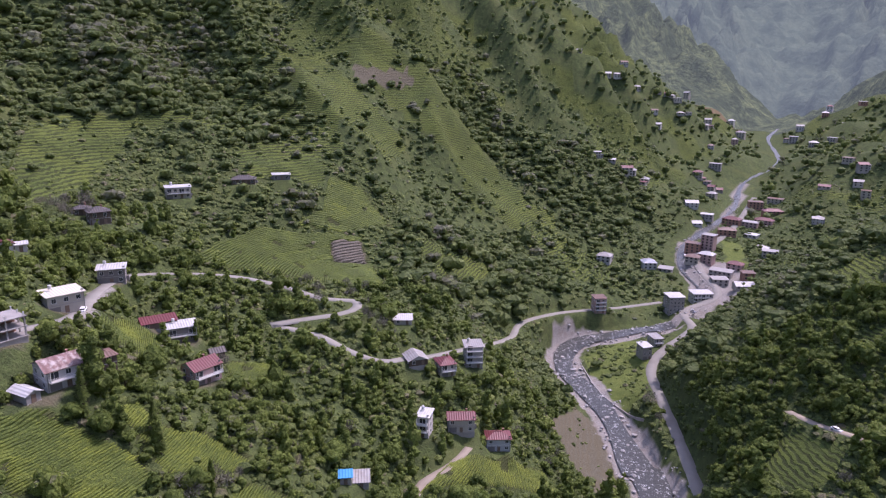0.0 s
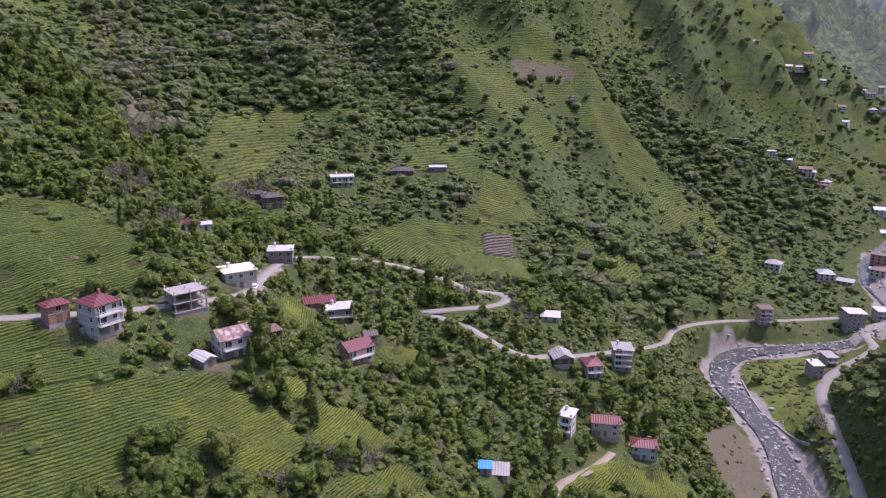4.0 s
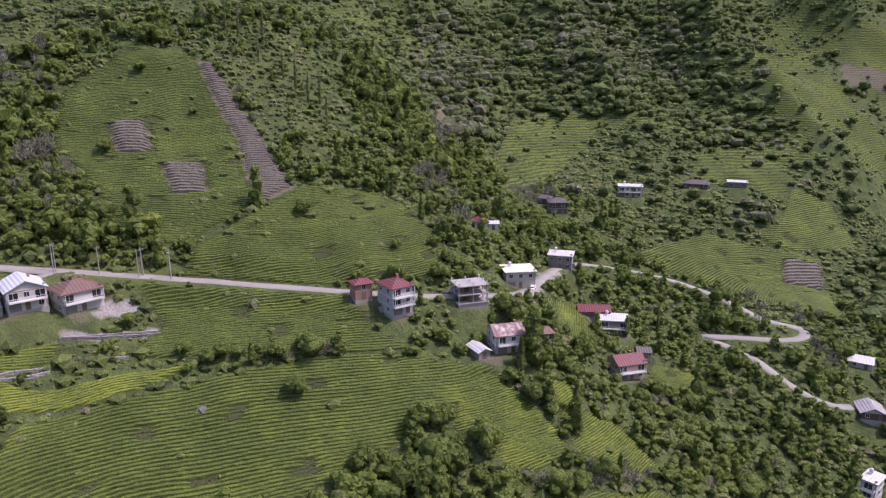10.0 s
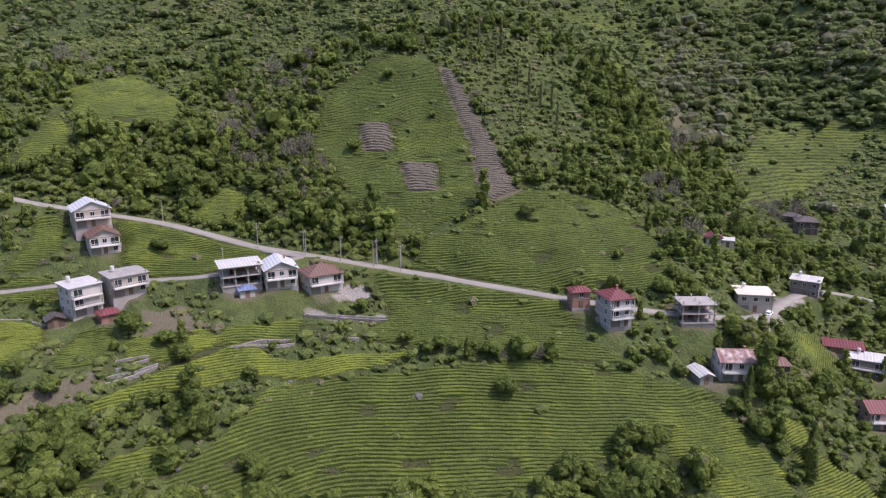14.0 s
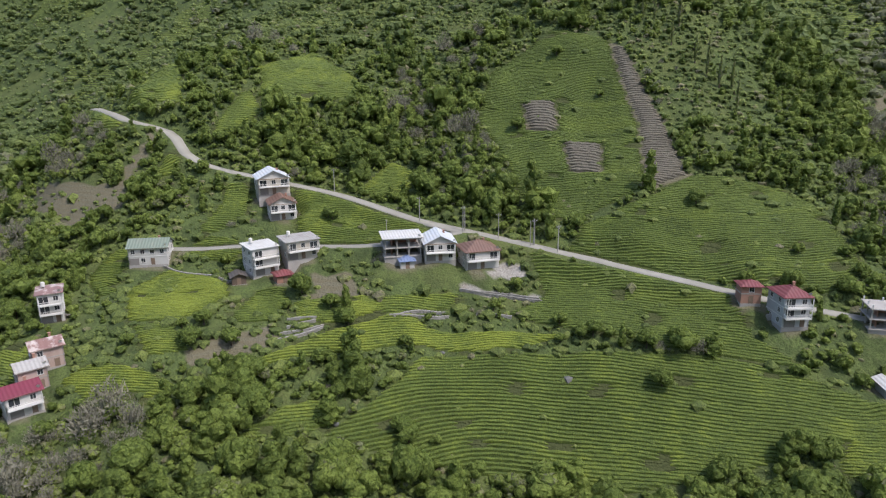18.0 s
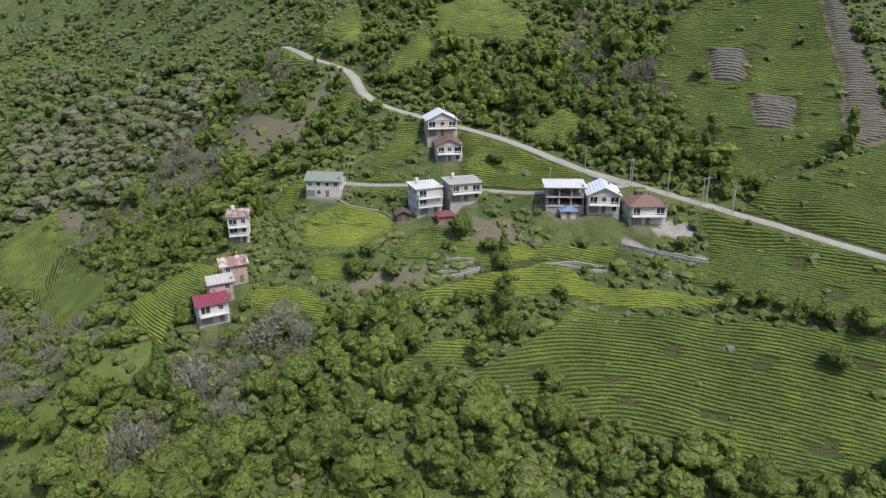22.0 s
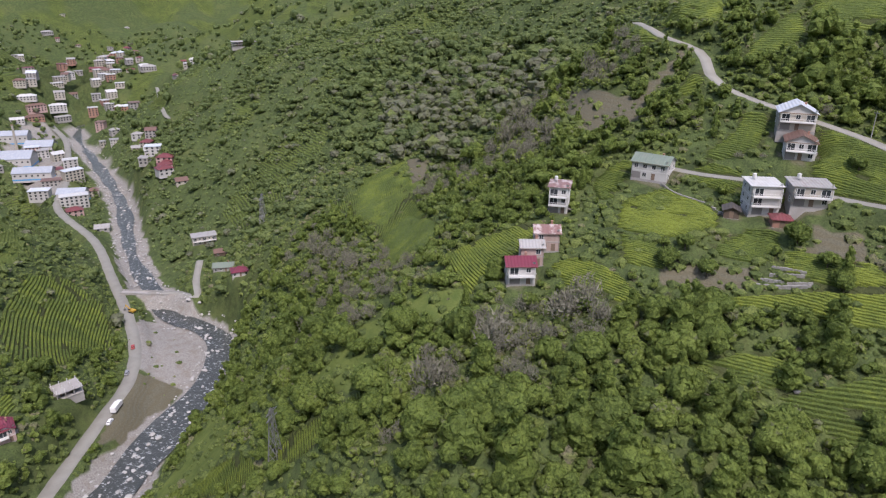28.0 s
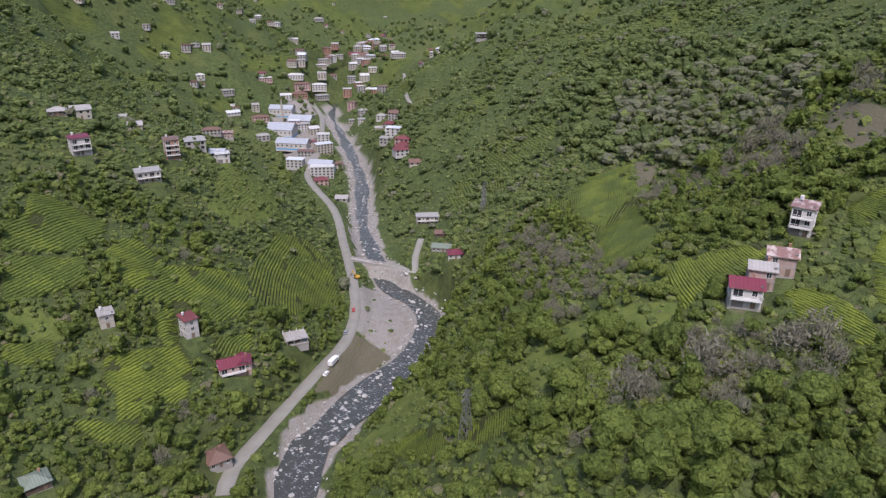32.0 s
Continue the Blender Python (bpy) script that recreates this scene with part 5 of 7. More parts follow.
def bush_shape(seed, leaves=0):
    """A low bush: an uneven leafy dome and a few loose sprays."""
    rng = np.random.RandomState(seed)
    v = ICO_V * rng.uniform(0.75, 1.2, (12, 1)) * np.array([1, 1, 0.8])
    f = ICO_F[:10]
    # dome is lighter at the top, overhead light painted into its tone
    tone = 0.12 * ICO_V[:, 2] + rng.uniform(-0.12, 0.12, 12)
    if leaves:
        n = rng.normal(size=(leaves, 3))
        n[:, 2] = np.abs(n[:, 2])
        n /= np.linalg.norm(n, axis=1)[:, None]
        v = np.vstack([v, sprays(rng, n * np.array([1.05, 1.05, 0.9]), n + rng.normal(size=n.shape) * 0.5, rng.uniform(0.15, 0.4, (leaves, 1)))])
        f = np.vstack([f, np.arange(leaves * 3).reshape(-1, 3) + 12])
        tone = np.concatenate([tone, np.repeat(rng.uniform(-0.1, 0.16, leaves), 3)])
    return v, f, tone


def trunk_shape(seed, height, radius, limbs=4, sides=6):
    """A tapered trunk with a few limbs."""
    rng = np.random.RandomState(seed)
    verts, faces = [], []

    def tube(a, b, ra, rb):
        a, b = np.array(a, float), np.array(b, float)
        w = (b - a) / np.linalg.norm(b - a)
        u = np.cross(w, (0.3, 0.9, 0.1))
        u /= np.linalg.norm(u)
        v = np.cross(w, u)
        k = len(verts)
        for c, r in ((a, ra), (b, rb)):
            for i in range(sides):
                q = 6.2832 * i / sides
                verts.append(c + r * (u * math.cos(q) + v * math.sin(q)))
        for i in range(sides):
            j = (i + 1) % sides
            faces.append((k + i, k + j, k + sides + j, k + sides + i))

    lean = rng.uniform(-0.05, 0.05, 2) * height
    mid = (lean[0] * 0.4, lean[1] * 0.4, height * 0.5)
    tube((0, 0, -0.8), mid, radius, radius * 0.7)
    tube(mid, (lean[0], lean[1], height), radius * 0.7, radius * 0.25)
    for i in range(limbs):
        a, s = rng.uniform(0, 6.28), rng.uniform(0.4, 0.8)
        o = np.array([lean[0] * s, lean[1] * s, height * s])
        tube(o, o + np.array([math.cos(a), math.sin(a), 0.9]) * height * 0.24, radius * 0.4, radius * 0.12)
    return verts, faces


def scatter(lo, hi, cell, seed):
    """Jittered places in the ring lo..hi round the middle of the valley."""
    rng = np.random.RandomState(seed)
    n = int(hi / cell) + 1
    i, j = np.meshgrid(np.arange(-n, n), np.arange(-n, n))
    x = (i.ravel() + rng.uniform(-0.5, 0.5, i.size)) * cell
    y = (j.ravel() + rng.uniform(-0.5, 0.5, i.size)) * cell
    r = np.hypot(x, y)
    keep = (r >= lo) & (r < hi)
    return x[keep], y[keep], rng


def free_ground(x, y, road_gap=3.2, river_gap=15.0, house_gap=1.0, fields=True):
    ok = np.ones(x.shape, bool)
    if fields:
        ok &= ~in_any(x, y, TEA + GRASS + BARE + BEACH)
    d, _ = line_distance(x, y, RIVER_LINE)
    ok &= d > river_gap
    for line, wide in ROAD_LINES:
        lx, ly = [p[0] for p in line], [p[1] for p in line]
        box = (x > min(lx) - 16) & (x < max(lx) + 16) & (y > min(ly) - 16) & (y < max(ly) + 16)
        if box.any():
            d, _ = line_distance(x[box], y[box], line[::2] + [line[-1]])
            ok[box] &= d > wide / 2 + road_gap
    for h in HOUSES:
        # keep the house's plot and its view down the slope open
        s = np.hypot(x - h[0], y - h[1])
        ok &= s > max(h[3], h[4]) * 0.5 + house_gap
        r = math.hypot(h[0], h[1])
        if r < 700:
            ux, uy = -h[0] / r, -h[1] / r
            along, across = (x - h[0]) * ux + (y - h[1]) * uy, np.abs((x - h[0]) * uy - (y - h[1]) * ux)
            ok &= ~((along > 0) & (along < h[4] * 0.5 + 6.5) & (across < h[3] * 0.5 + 1.0))
    return ok


def plant_stuff(name, shapes, x, y, size, tone, rng, material, label, category, sink=0.1, stretch=(0.85, 1.25)):
    """Many plants as one sheet of growth."""
    z = sheet_height(x, y)
    pick = rng.randint(0, len(shapes), len(x))
    vs, fs, ts, base = [], [], [], 0
    for k, (v, f, t) in enumerate(shapes):
        m = np.where(pick == k)[0]
        if not len(m):
            continue
        a = rng.uniform(0, 6.28, len(m))
        c, s = np.cos(a)[:, None], np.sin(a)[:, None]
        sz = size[m][:, None]
        up = rng.uniform(*stretch, len(m))[:, None]
        px = x[m][:, None] + sz * (v[None, :, 0] * c - v[None, :, 1] * s)
        py = y[m][:, None] + sz * (v[None, :, 0] * s + v[None, :, 1] * c)
        pz = z[m][:, None] + sz * up * (v[None, :, 2] - sink)
        vs.append(np.stack([px, py, pz], -1).reshape(-1, 3))
        fs.append((f[None] + (np.arange(len(m)) * len(v))[:, None, None] + base).reshape(-1, 3))
        ts.append((tone[m][:, None] + t[None]).ravel())
        base += len(m) * len(v)
    me = mesh_from(name, np.vstack(vs), np.vstack(fs), material, np.concatenate(ts))
    return tagged(new(name, me), label, category, kind="stuff")


def seen_side(x, y):
    """The valley sides that the walk looks over."""
    a = np.degrees(np.arctan2(-x, y))
    return ((a > -40) & (a < 170)) | (a < -178)


def wood_tone(x, y, rng, mixed=0.16):
    """Spring woods: fresh, dark and still leafless stands side by side."""
    t = 0.42 + 0.30 * waves(x, y, 55, 31, 3) + rng.normal(0, mixed, x.shape)
    bare = waves(x, y, 90, 37, 3) + rng.normal(0, 0.25, x.shape) > 0.74
    bare |= in_any(x, y, GREY) & (rng.uniform(size=x.shape) < 0.72)
    return np.where(bare, rng.uniform(0.96, 1.1, x.shape), np.clip(t, 0.05, 0.86))


# woods near the houses and on the spur
x, y, rng = scatter(100, 340, 4.9, 5)
keep = seen_side(x, y) & free_ground(x, y, house_gap=2.2)
x, y = x[keep], y[keep]
want = np.where(in_any(x, y, DENSE), 0.97, 0.74 + 0.55 * waves(x, y, 48, 11, 3))
want = np.where(in_any(x, y, OPEN), 0.28, want)
keep = rng.uniform(size=x.shape) < want
x, y = x[keep], y[keep]
size = np.clip(rng.lognormal(0.86, 0.36, x.shape), 1.1, 5.2) * np.where(in_any(x, y, DENSE), 1.28, 1.0) * np.where(in_any(x, y, OPEN), 0.6, 1.0)
tone = wood_tone(x, y, rng)
NEAR_CROWNS = [crown_shape(100 + i, 8 + i % 2, 210, 0.062, 1.1, fine=True, rough=0.17) for i in range(8)] + [crown_shape(120 + i, 6, 200, 0.07, 0.95, True, True, 0.2) for i in range(3)]
EDGE_CROWNS = [crown_shape(130 + i, 6, 66, 0.13, 1.1, rough=0.22) for i in range(6)] + [crown_shape(138 + i, 5, 50, 0.12, 1.0, True, rough=0.22) for i in range(3)]
BARE_CROWNS = [twig_shape(160 + i, 420, 2.4) for i in range(5)]
close, leafless = np.hypot(x, y) < 215, tone > 0.93
for near_by, words in ((close, "mixed spring woodland of broadleaf trees on the steep spur"), (~close, "mixed woodland on the slopes round the tea village")):
    k = near_by & ~leafless
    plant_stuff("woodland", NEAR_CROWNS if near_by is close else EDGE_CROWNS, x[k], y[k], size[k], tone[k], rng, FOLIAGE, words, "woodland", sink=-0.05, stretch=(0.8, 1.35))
k = leafless
plant_stuff("woodland", BARE_CROWNS, x[k], y[k], size[k], tone[k], rng, TWIGS, "leafless grey-brown trees among the spring woods", "woodland", sink=-0.1, stretch=(0.95, 1.5))

# young growth that fills the gaps in the stands
x, y, rng = scatter(100, 340, 3.5, 15)
keep = seen_side(x, y)
x, y = x[keep], y[keep]
keep = in_any(x, y, DENSE) | ((rng.uniform(size=x.shape) < 0.6) & (np.hypot(x, y) < 310) & ~in_any(x, y, OPEN))
x, y = x[keep], y[keep]
keep = free_ground(x, y, 2.0)
x, y = x[keep], y[keep]
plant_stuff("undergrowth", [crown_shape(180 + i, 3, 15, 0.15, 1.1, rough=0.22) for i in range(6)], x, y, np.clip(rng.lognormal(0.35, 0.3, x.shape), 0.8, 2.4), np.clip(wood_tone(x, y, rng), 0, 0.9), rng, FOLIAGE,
            "young trees and tall shrubs under the woodland", "undergrowth", sink=0.0)

# woods across the valley
x, y, rng = scatter(340, 760, 6.7, 6)
keep = seen_side(x, y)
x, y = x[keep], y[keep]
keep = free_ground(x, y) | (free_ground(x, y, fields=False) & (rng.uniform(size=x.shape) < 0.09))
x, y = x[keep], y[keep]
want = np.where(in_any(x, y, DENSE), 1.0, 0.62 + 0.7 * waves(x, y, 80, 12, 3))
keep = rng.uniform(size=x.shape) < want
x, y = x[keep], y[keep]
size = np.clip(rng.lognormal(1.0, 0.36, x.shape), 1.3, 5.5) * np.where(in_any(x, y, DENSE), 1.5, 0.95)
MID_CROWNS = [crown_shape(140 + i, 2 + i % 2, 10, 0.17, 1.0, rough=0.22) for i in range(6)] + [crown_shape(150, 3, 12, 0.17, 1.25, True, rough=0.22)]
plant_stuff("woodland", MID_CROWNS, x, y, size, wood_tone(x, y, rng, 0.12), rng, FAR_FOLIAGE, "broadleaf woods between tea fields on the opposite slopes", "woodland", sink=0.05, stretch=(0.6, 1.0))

# far woods
x, y, rng = scatter(760, 1750, 13.6, 7)
keep = seen_side(x, y) & (line_distance(x, y, RIVER_LINE)[0] > 22) & ((np.hypot(x, y) < 1400) | (y < 300))
x, y = x[keep], y[keep]
keep = rng.uniform(size=x.shape) < 0.66 + 0.9 * waves(x, y, 150, 13, 3)
x, y = x[keep], y[keep]
FAR_CROWNS = [crown_shape(160 + i, 1 + i % 2, 0, 0.3, 0.9) for i in range(5)]
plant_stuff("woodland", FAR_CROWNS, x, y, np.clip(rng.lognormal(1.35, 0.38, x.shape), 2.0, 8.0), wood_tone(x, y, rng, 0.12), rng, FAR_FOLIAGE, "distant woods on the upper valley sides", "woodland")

# the valley side behind
x, y, rng = scatter(60, 900, 24.0, 8)
keep = ~seen_side(x, y) & (line_distance(x, y, RIVER_LINE)[0] > 22)
x, y = x[keep], y[keep]
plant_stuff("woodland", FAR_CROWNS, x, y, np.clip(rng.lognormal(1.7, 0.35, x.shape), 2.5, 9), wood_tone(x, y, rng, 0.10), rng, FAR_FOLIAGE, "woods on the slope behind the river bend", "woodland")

# scrub and low growth
x, y, rng = scatter(100, 430, 2.3, 9)
keep = seen_side(x, y)
x, y = x[keep], y[keep]
keep = free_ground(x, y, 1.2, 14.0, 0.2, False) & ((~in_any(x, y, TEA + BARE + GRASS + BEACH)) | (rng.uniform(size=x.shape) < np.where(in_any(x, y, GRASS + [CUT_SLOPE, ORCHARD_FLOOR]), 0.4, np.where(in_any(x, y, [ROAD_TEA, CONE_TEA, UPPER_TEA]), 0.12, 0.05))))
x, y = x[keep], y[keep]
keep = rng.uniform(size=x.shape) < 0.95 + 0.3 * waves(x, y, 25, 14, 3)
x, y = x[keep], y[keep]
BUSHES = [bush_shape(170 + i) for i in range(8)]
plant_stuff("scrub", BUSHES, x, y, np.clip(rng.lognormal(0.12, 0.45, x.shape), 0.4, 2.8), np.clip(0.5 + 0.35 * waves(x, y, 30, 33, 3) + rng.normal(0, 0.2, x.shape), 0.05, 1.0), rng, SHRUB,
            "low bushes, ferns and brambles between the fields", "scrub", sink=0.1)

# rough growth on the opposite slopes
x, y, rng = scatter(430, 880, 5.1, 19)
keep = seen_side(x, y)
x, y = x[keep], y[keep]
keep = free_ground(x, y, 1.5, 15.0, 0.5, False) & (~in_any(x, y, BARE + GRASS + BEACH)) & (rng.uniform(size=x.shape) < np.where(in_any(x, y, TEA), 0.14, 0.85))
x, y = x[keep], y[keep]
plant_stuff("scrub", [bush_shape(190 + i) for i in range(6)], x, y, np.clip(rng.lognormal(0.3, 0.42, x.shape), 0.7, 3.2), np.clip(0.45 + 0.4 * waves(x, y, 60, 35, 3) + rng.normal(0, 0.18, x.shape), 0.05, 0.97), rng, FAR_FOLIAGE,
            "rough bushes and young growth on the opposite slopes", "scrub", sink=0.1)


# ---- tea gardens ----
SLOPE_X, SLOPE_Y = np.arange(-460, 300, 5.0), np.arange(-320, 720, 5.0)
sgx, sgy = np.meshgrid(SLOPE_X, SLOPE_Y)
SLOPE_Z = plate_height(sgx.ravel(), sgy.ravel()).reshape(sgx.shape)
SLOPE_DY, SLOPE_DX = np.gradient(SLOPE_Z, 5.0)


def slope_rise(x, y):
    """Rise of the broad slope along x and y."""
    u, v = np.clip((x + 460) / 5.0, 0, len(SLOPE_X) - 1.001), np.clip((y + 320) / 5.0, 0, len(SLOPE_Y) - 1.001)
    i, j = u.astype(int), v.astype(int)
    fu, fv = u - i, v - j
    dx, dy = [(g[j, i] * (1 - fu) + g[j, i + 1] * fu) * (1 - fv) + (g[j + 1, i] * (1 - fu) + g[j + 1, i + 1] * fu) * fv for g in (SLOPE_DX, SLOPE_DY)]
    return dx, dy


def slope_way(x, y):
    """Downhill direction of the broad slope."""
    dx, dy = slope_rise(x, y)
    n = np.hypot(dx, dy) + 1e-9
    return -dx / n, -dy / n


def tea_field(polygon, gap, label, seed, flush=0.5, material=None):
    """Clipped hedges in rows along the contours, one object a row."""
    rng = np.random.RandomState(seed)
    px, py = np.array([p[0] for p in polygon]), np.array([p[1] for p in polygon])
    cx, cy = px.mean(), py.mean()
    reach = np.hypot(px - cx, py - cy).max() * 1.5
    # seeds straight up and down the slope through the middle
    seeds = [(cx, cy)]
    for sign in (1, -1):
        x, y = cx, cy
        for _ in range(int(reach / gap)):
            gx_, gy_ = slope_way(np.array([x]), np.array([y]))
            x, y = x + sign * gx_[0] * gap, y + sign * gy_[0] * gap
            seeds.append((x, y))
    s = np.array(seeds)
    step, lines = 1.1, {}
    for sign in (1, -1):
        q = s.copy()
        track = []
        for _ in range(int(reach / step)):
            ax, ay = slope_way(q[:, 0], q[:, 1])
            q = q + sign * step * np.stack([-ay, ax], 1)
            track.append(q.copy())
        lines[sign] = np.array(track)
    whole = np.concatenate([lines[-1][::-1], s[None], lines[1]])
    n, k, _ = whole.shape
    whole += rng.normal(0, 0.02, whole.shape)
    flat = whole.reshape(-1, 2)
    ok = inside(flat[:, 0], flat[:, 1], polygon)
    for line, wide in ROAD_LINES[:2]:
        ok &= line_distance(flat[:, 0], flat[:, 1], line)[0] > wide / 2 + 1.4
    if material is None:
        ok &= ~in_any(flat[:, 0], flat[:, 1], BARE)
    for h in HOUSES:
        ok &= np.hypot(flat[:, 0] - h[0], flat[:, 1] - h[1]) > max(h[3], h[4]) * 0.55 + 1.0
    if material is None:
        ok &= waves(flat[:, 0], flat[:, 1], 16, seed + 1, 3) < 1.02
    ok = ok.reshape(n, k)
    zz = sheet_height(flat[:, 0], flat[:, 1]).reshape(n, k)
    field = tagged(new("tea_field"), label, "tea field", "tea gardens on the slopes")
    field.location = (cx, cy, land1(cx, cy))
    edge, crest = np.array([-0.40, -0.33, 0.33, 0.40]) * gap, np.array([0.0, 1.0, 1.0, 0.0])
    tall = 0.25 + 0.45 * gap
    for j in range(k):
        on = np.where(ok[:, j])[0]
        if len(on) < 5:
            continue
        verts, faces, tone, base = [], [], [], 0
        runs = np.split(on, np.where(np.diff(on) > 1)[0] + 1)
        for run in runs:
            if len(run) < 4:
                continue
            p, h = whole[run, j], zz[run, j]
            w = np.gradient(p, axis=0)
            w /= np.linalg.norm(w, axis=1)[:, None] + 1e-9
            bulge = 1 + 0.06 * rng.normal(size=len(run))
            high = 1 + 0.07 * rng.normal(size=len(run))
            ends = np.minimum(np.arange(len(run)), np.arange(len(run))[::-1])
            bulge, high = bulge * np.clip(0.35 + 0.4 * ends, 0, 1), high * np.clip(0.3 + 0.4 * ends, 0, 1)
            t = 0.45 + 0.16 * waves(p[:, 0], p[:, 1], 22, 41, 3) + flush * 0.27 + rng.normal(0, 0.05, len(run))
            m, k2 = 4, len(run)
            side = np.stack([w[:, 1], -w[:, 0]], 1)
            off = edge[None] * bulge[:, None] + rng.normal(0, 0.03, (k2, m))
            up = crest[None] * high[:, None] * tall - 0.3 * (1 - crest)[None] + rng.normal(0, 0.035, (k2, m))
            rx_, ry_ = slope_rise(p[:, 0], p[:, 1])
            up = up + 0.9 * (rx_ * side[:, 0] + ry_ * side[:, 1])[:, None] * off
            grid = np.dstack([p[:, None, 0] - cx + side[:, None, 0] * off, p[:, None, 1] - cy + side[:, None, 1] * off, (h - field.location.z)[:, None] + up])
            verts.append(grid.reshape(-1, 3))
            # hedge feet are toned darker: shade of the row gaps put into the colour
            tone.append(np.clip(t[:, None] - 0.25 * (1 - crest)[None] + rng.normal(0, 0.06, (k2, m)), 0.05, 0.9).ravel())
            g = np.arange(k2 * m).reshape(k2, m) + base
            quad = np.stack([g[:-1, :-1], g[:-1, 1:], g[1:, 1:], g[1:, :-1]], -1).reshape(-1, 4)
            faces.append(np.vstack([quad[:, [0, 1, 2]], quad[:, [0, 2, 3]]]))
            base += k2 * m
            # tufts of fresh leaves on the clipped tops
            nt = k2 * 2
            ti = rng.randint(0, k2, nt)
            c = grid[ti, rng.randint(1, m - 1, nt)] + rng.normal(0, 0.13, (nt, 3)) + np.array([0, 0, 0.05])
            e1 = rng.normal(size=(nt, 3)) * np.array([1, 1, 0.5]) * 0.11
            e2 = rng.normal(size=(nt, 3)) * np.array([1, 1, 0.6]) * 0.11
            verts.append(np.stack([c + e1, c - e1 * 0.5 + e2, c - e1 * 0.5 - e2], 1).reshape(-1, 3))
            tone.append(np.repeat(np.clip(t[ti] + rng.uniform(-0.22, 0.16, nt), 0.05, 0.9), 3))
            faces.append(np.arange(nt * 3).reshape(-1, 3) + base)
            base += nt * 3
        if faces:
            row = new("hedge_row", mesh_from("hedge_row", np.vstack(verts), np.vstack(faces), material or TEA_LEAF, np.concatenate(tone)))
            row.parent = field
    return field


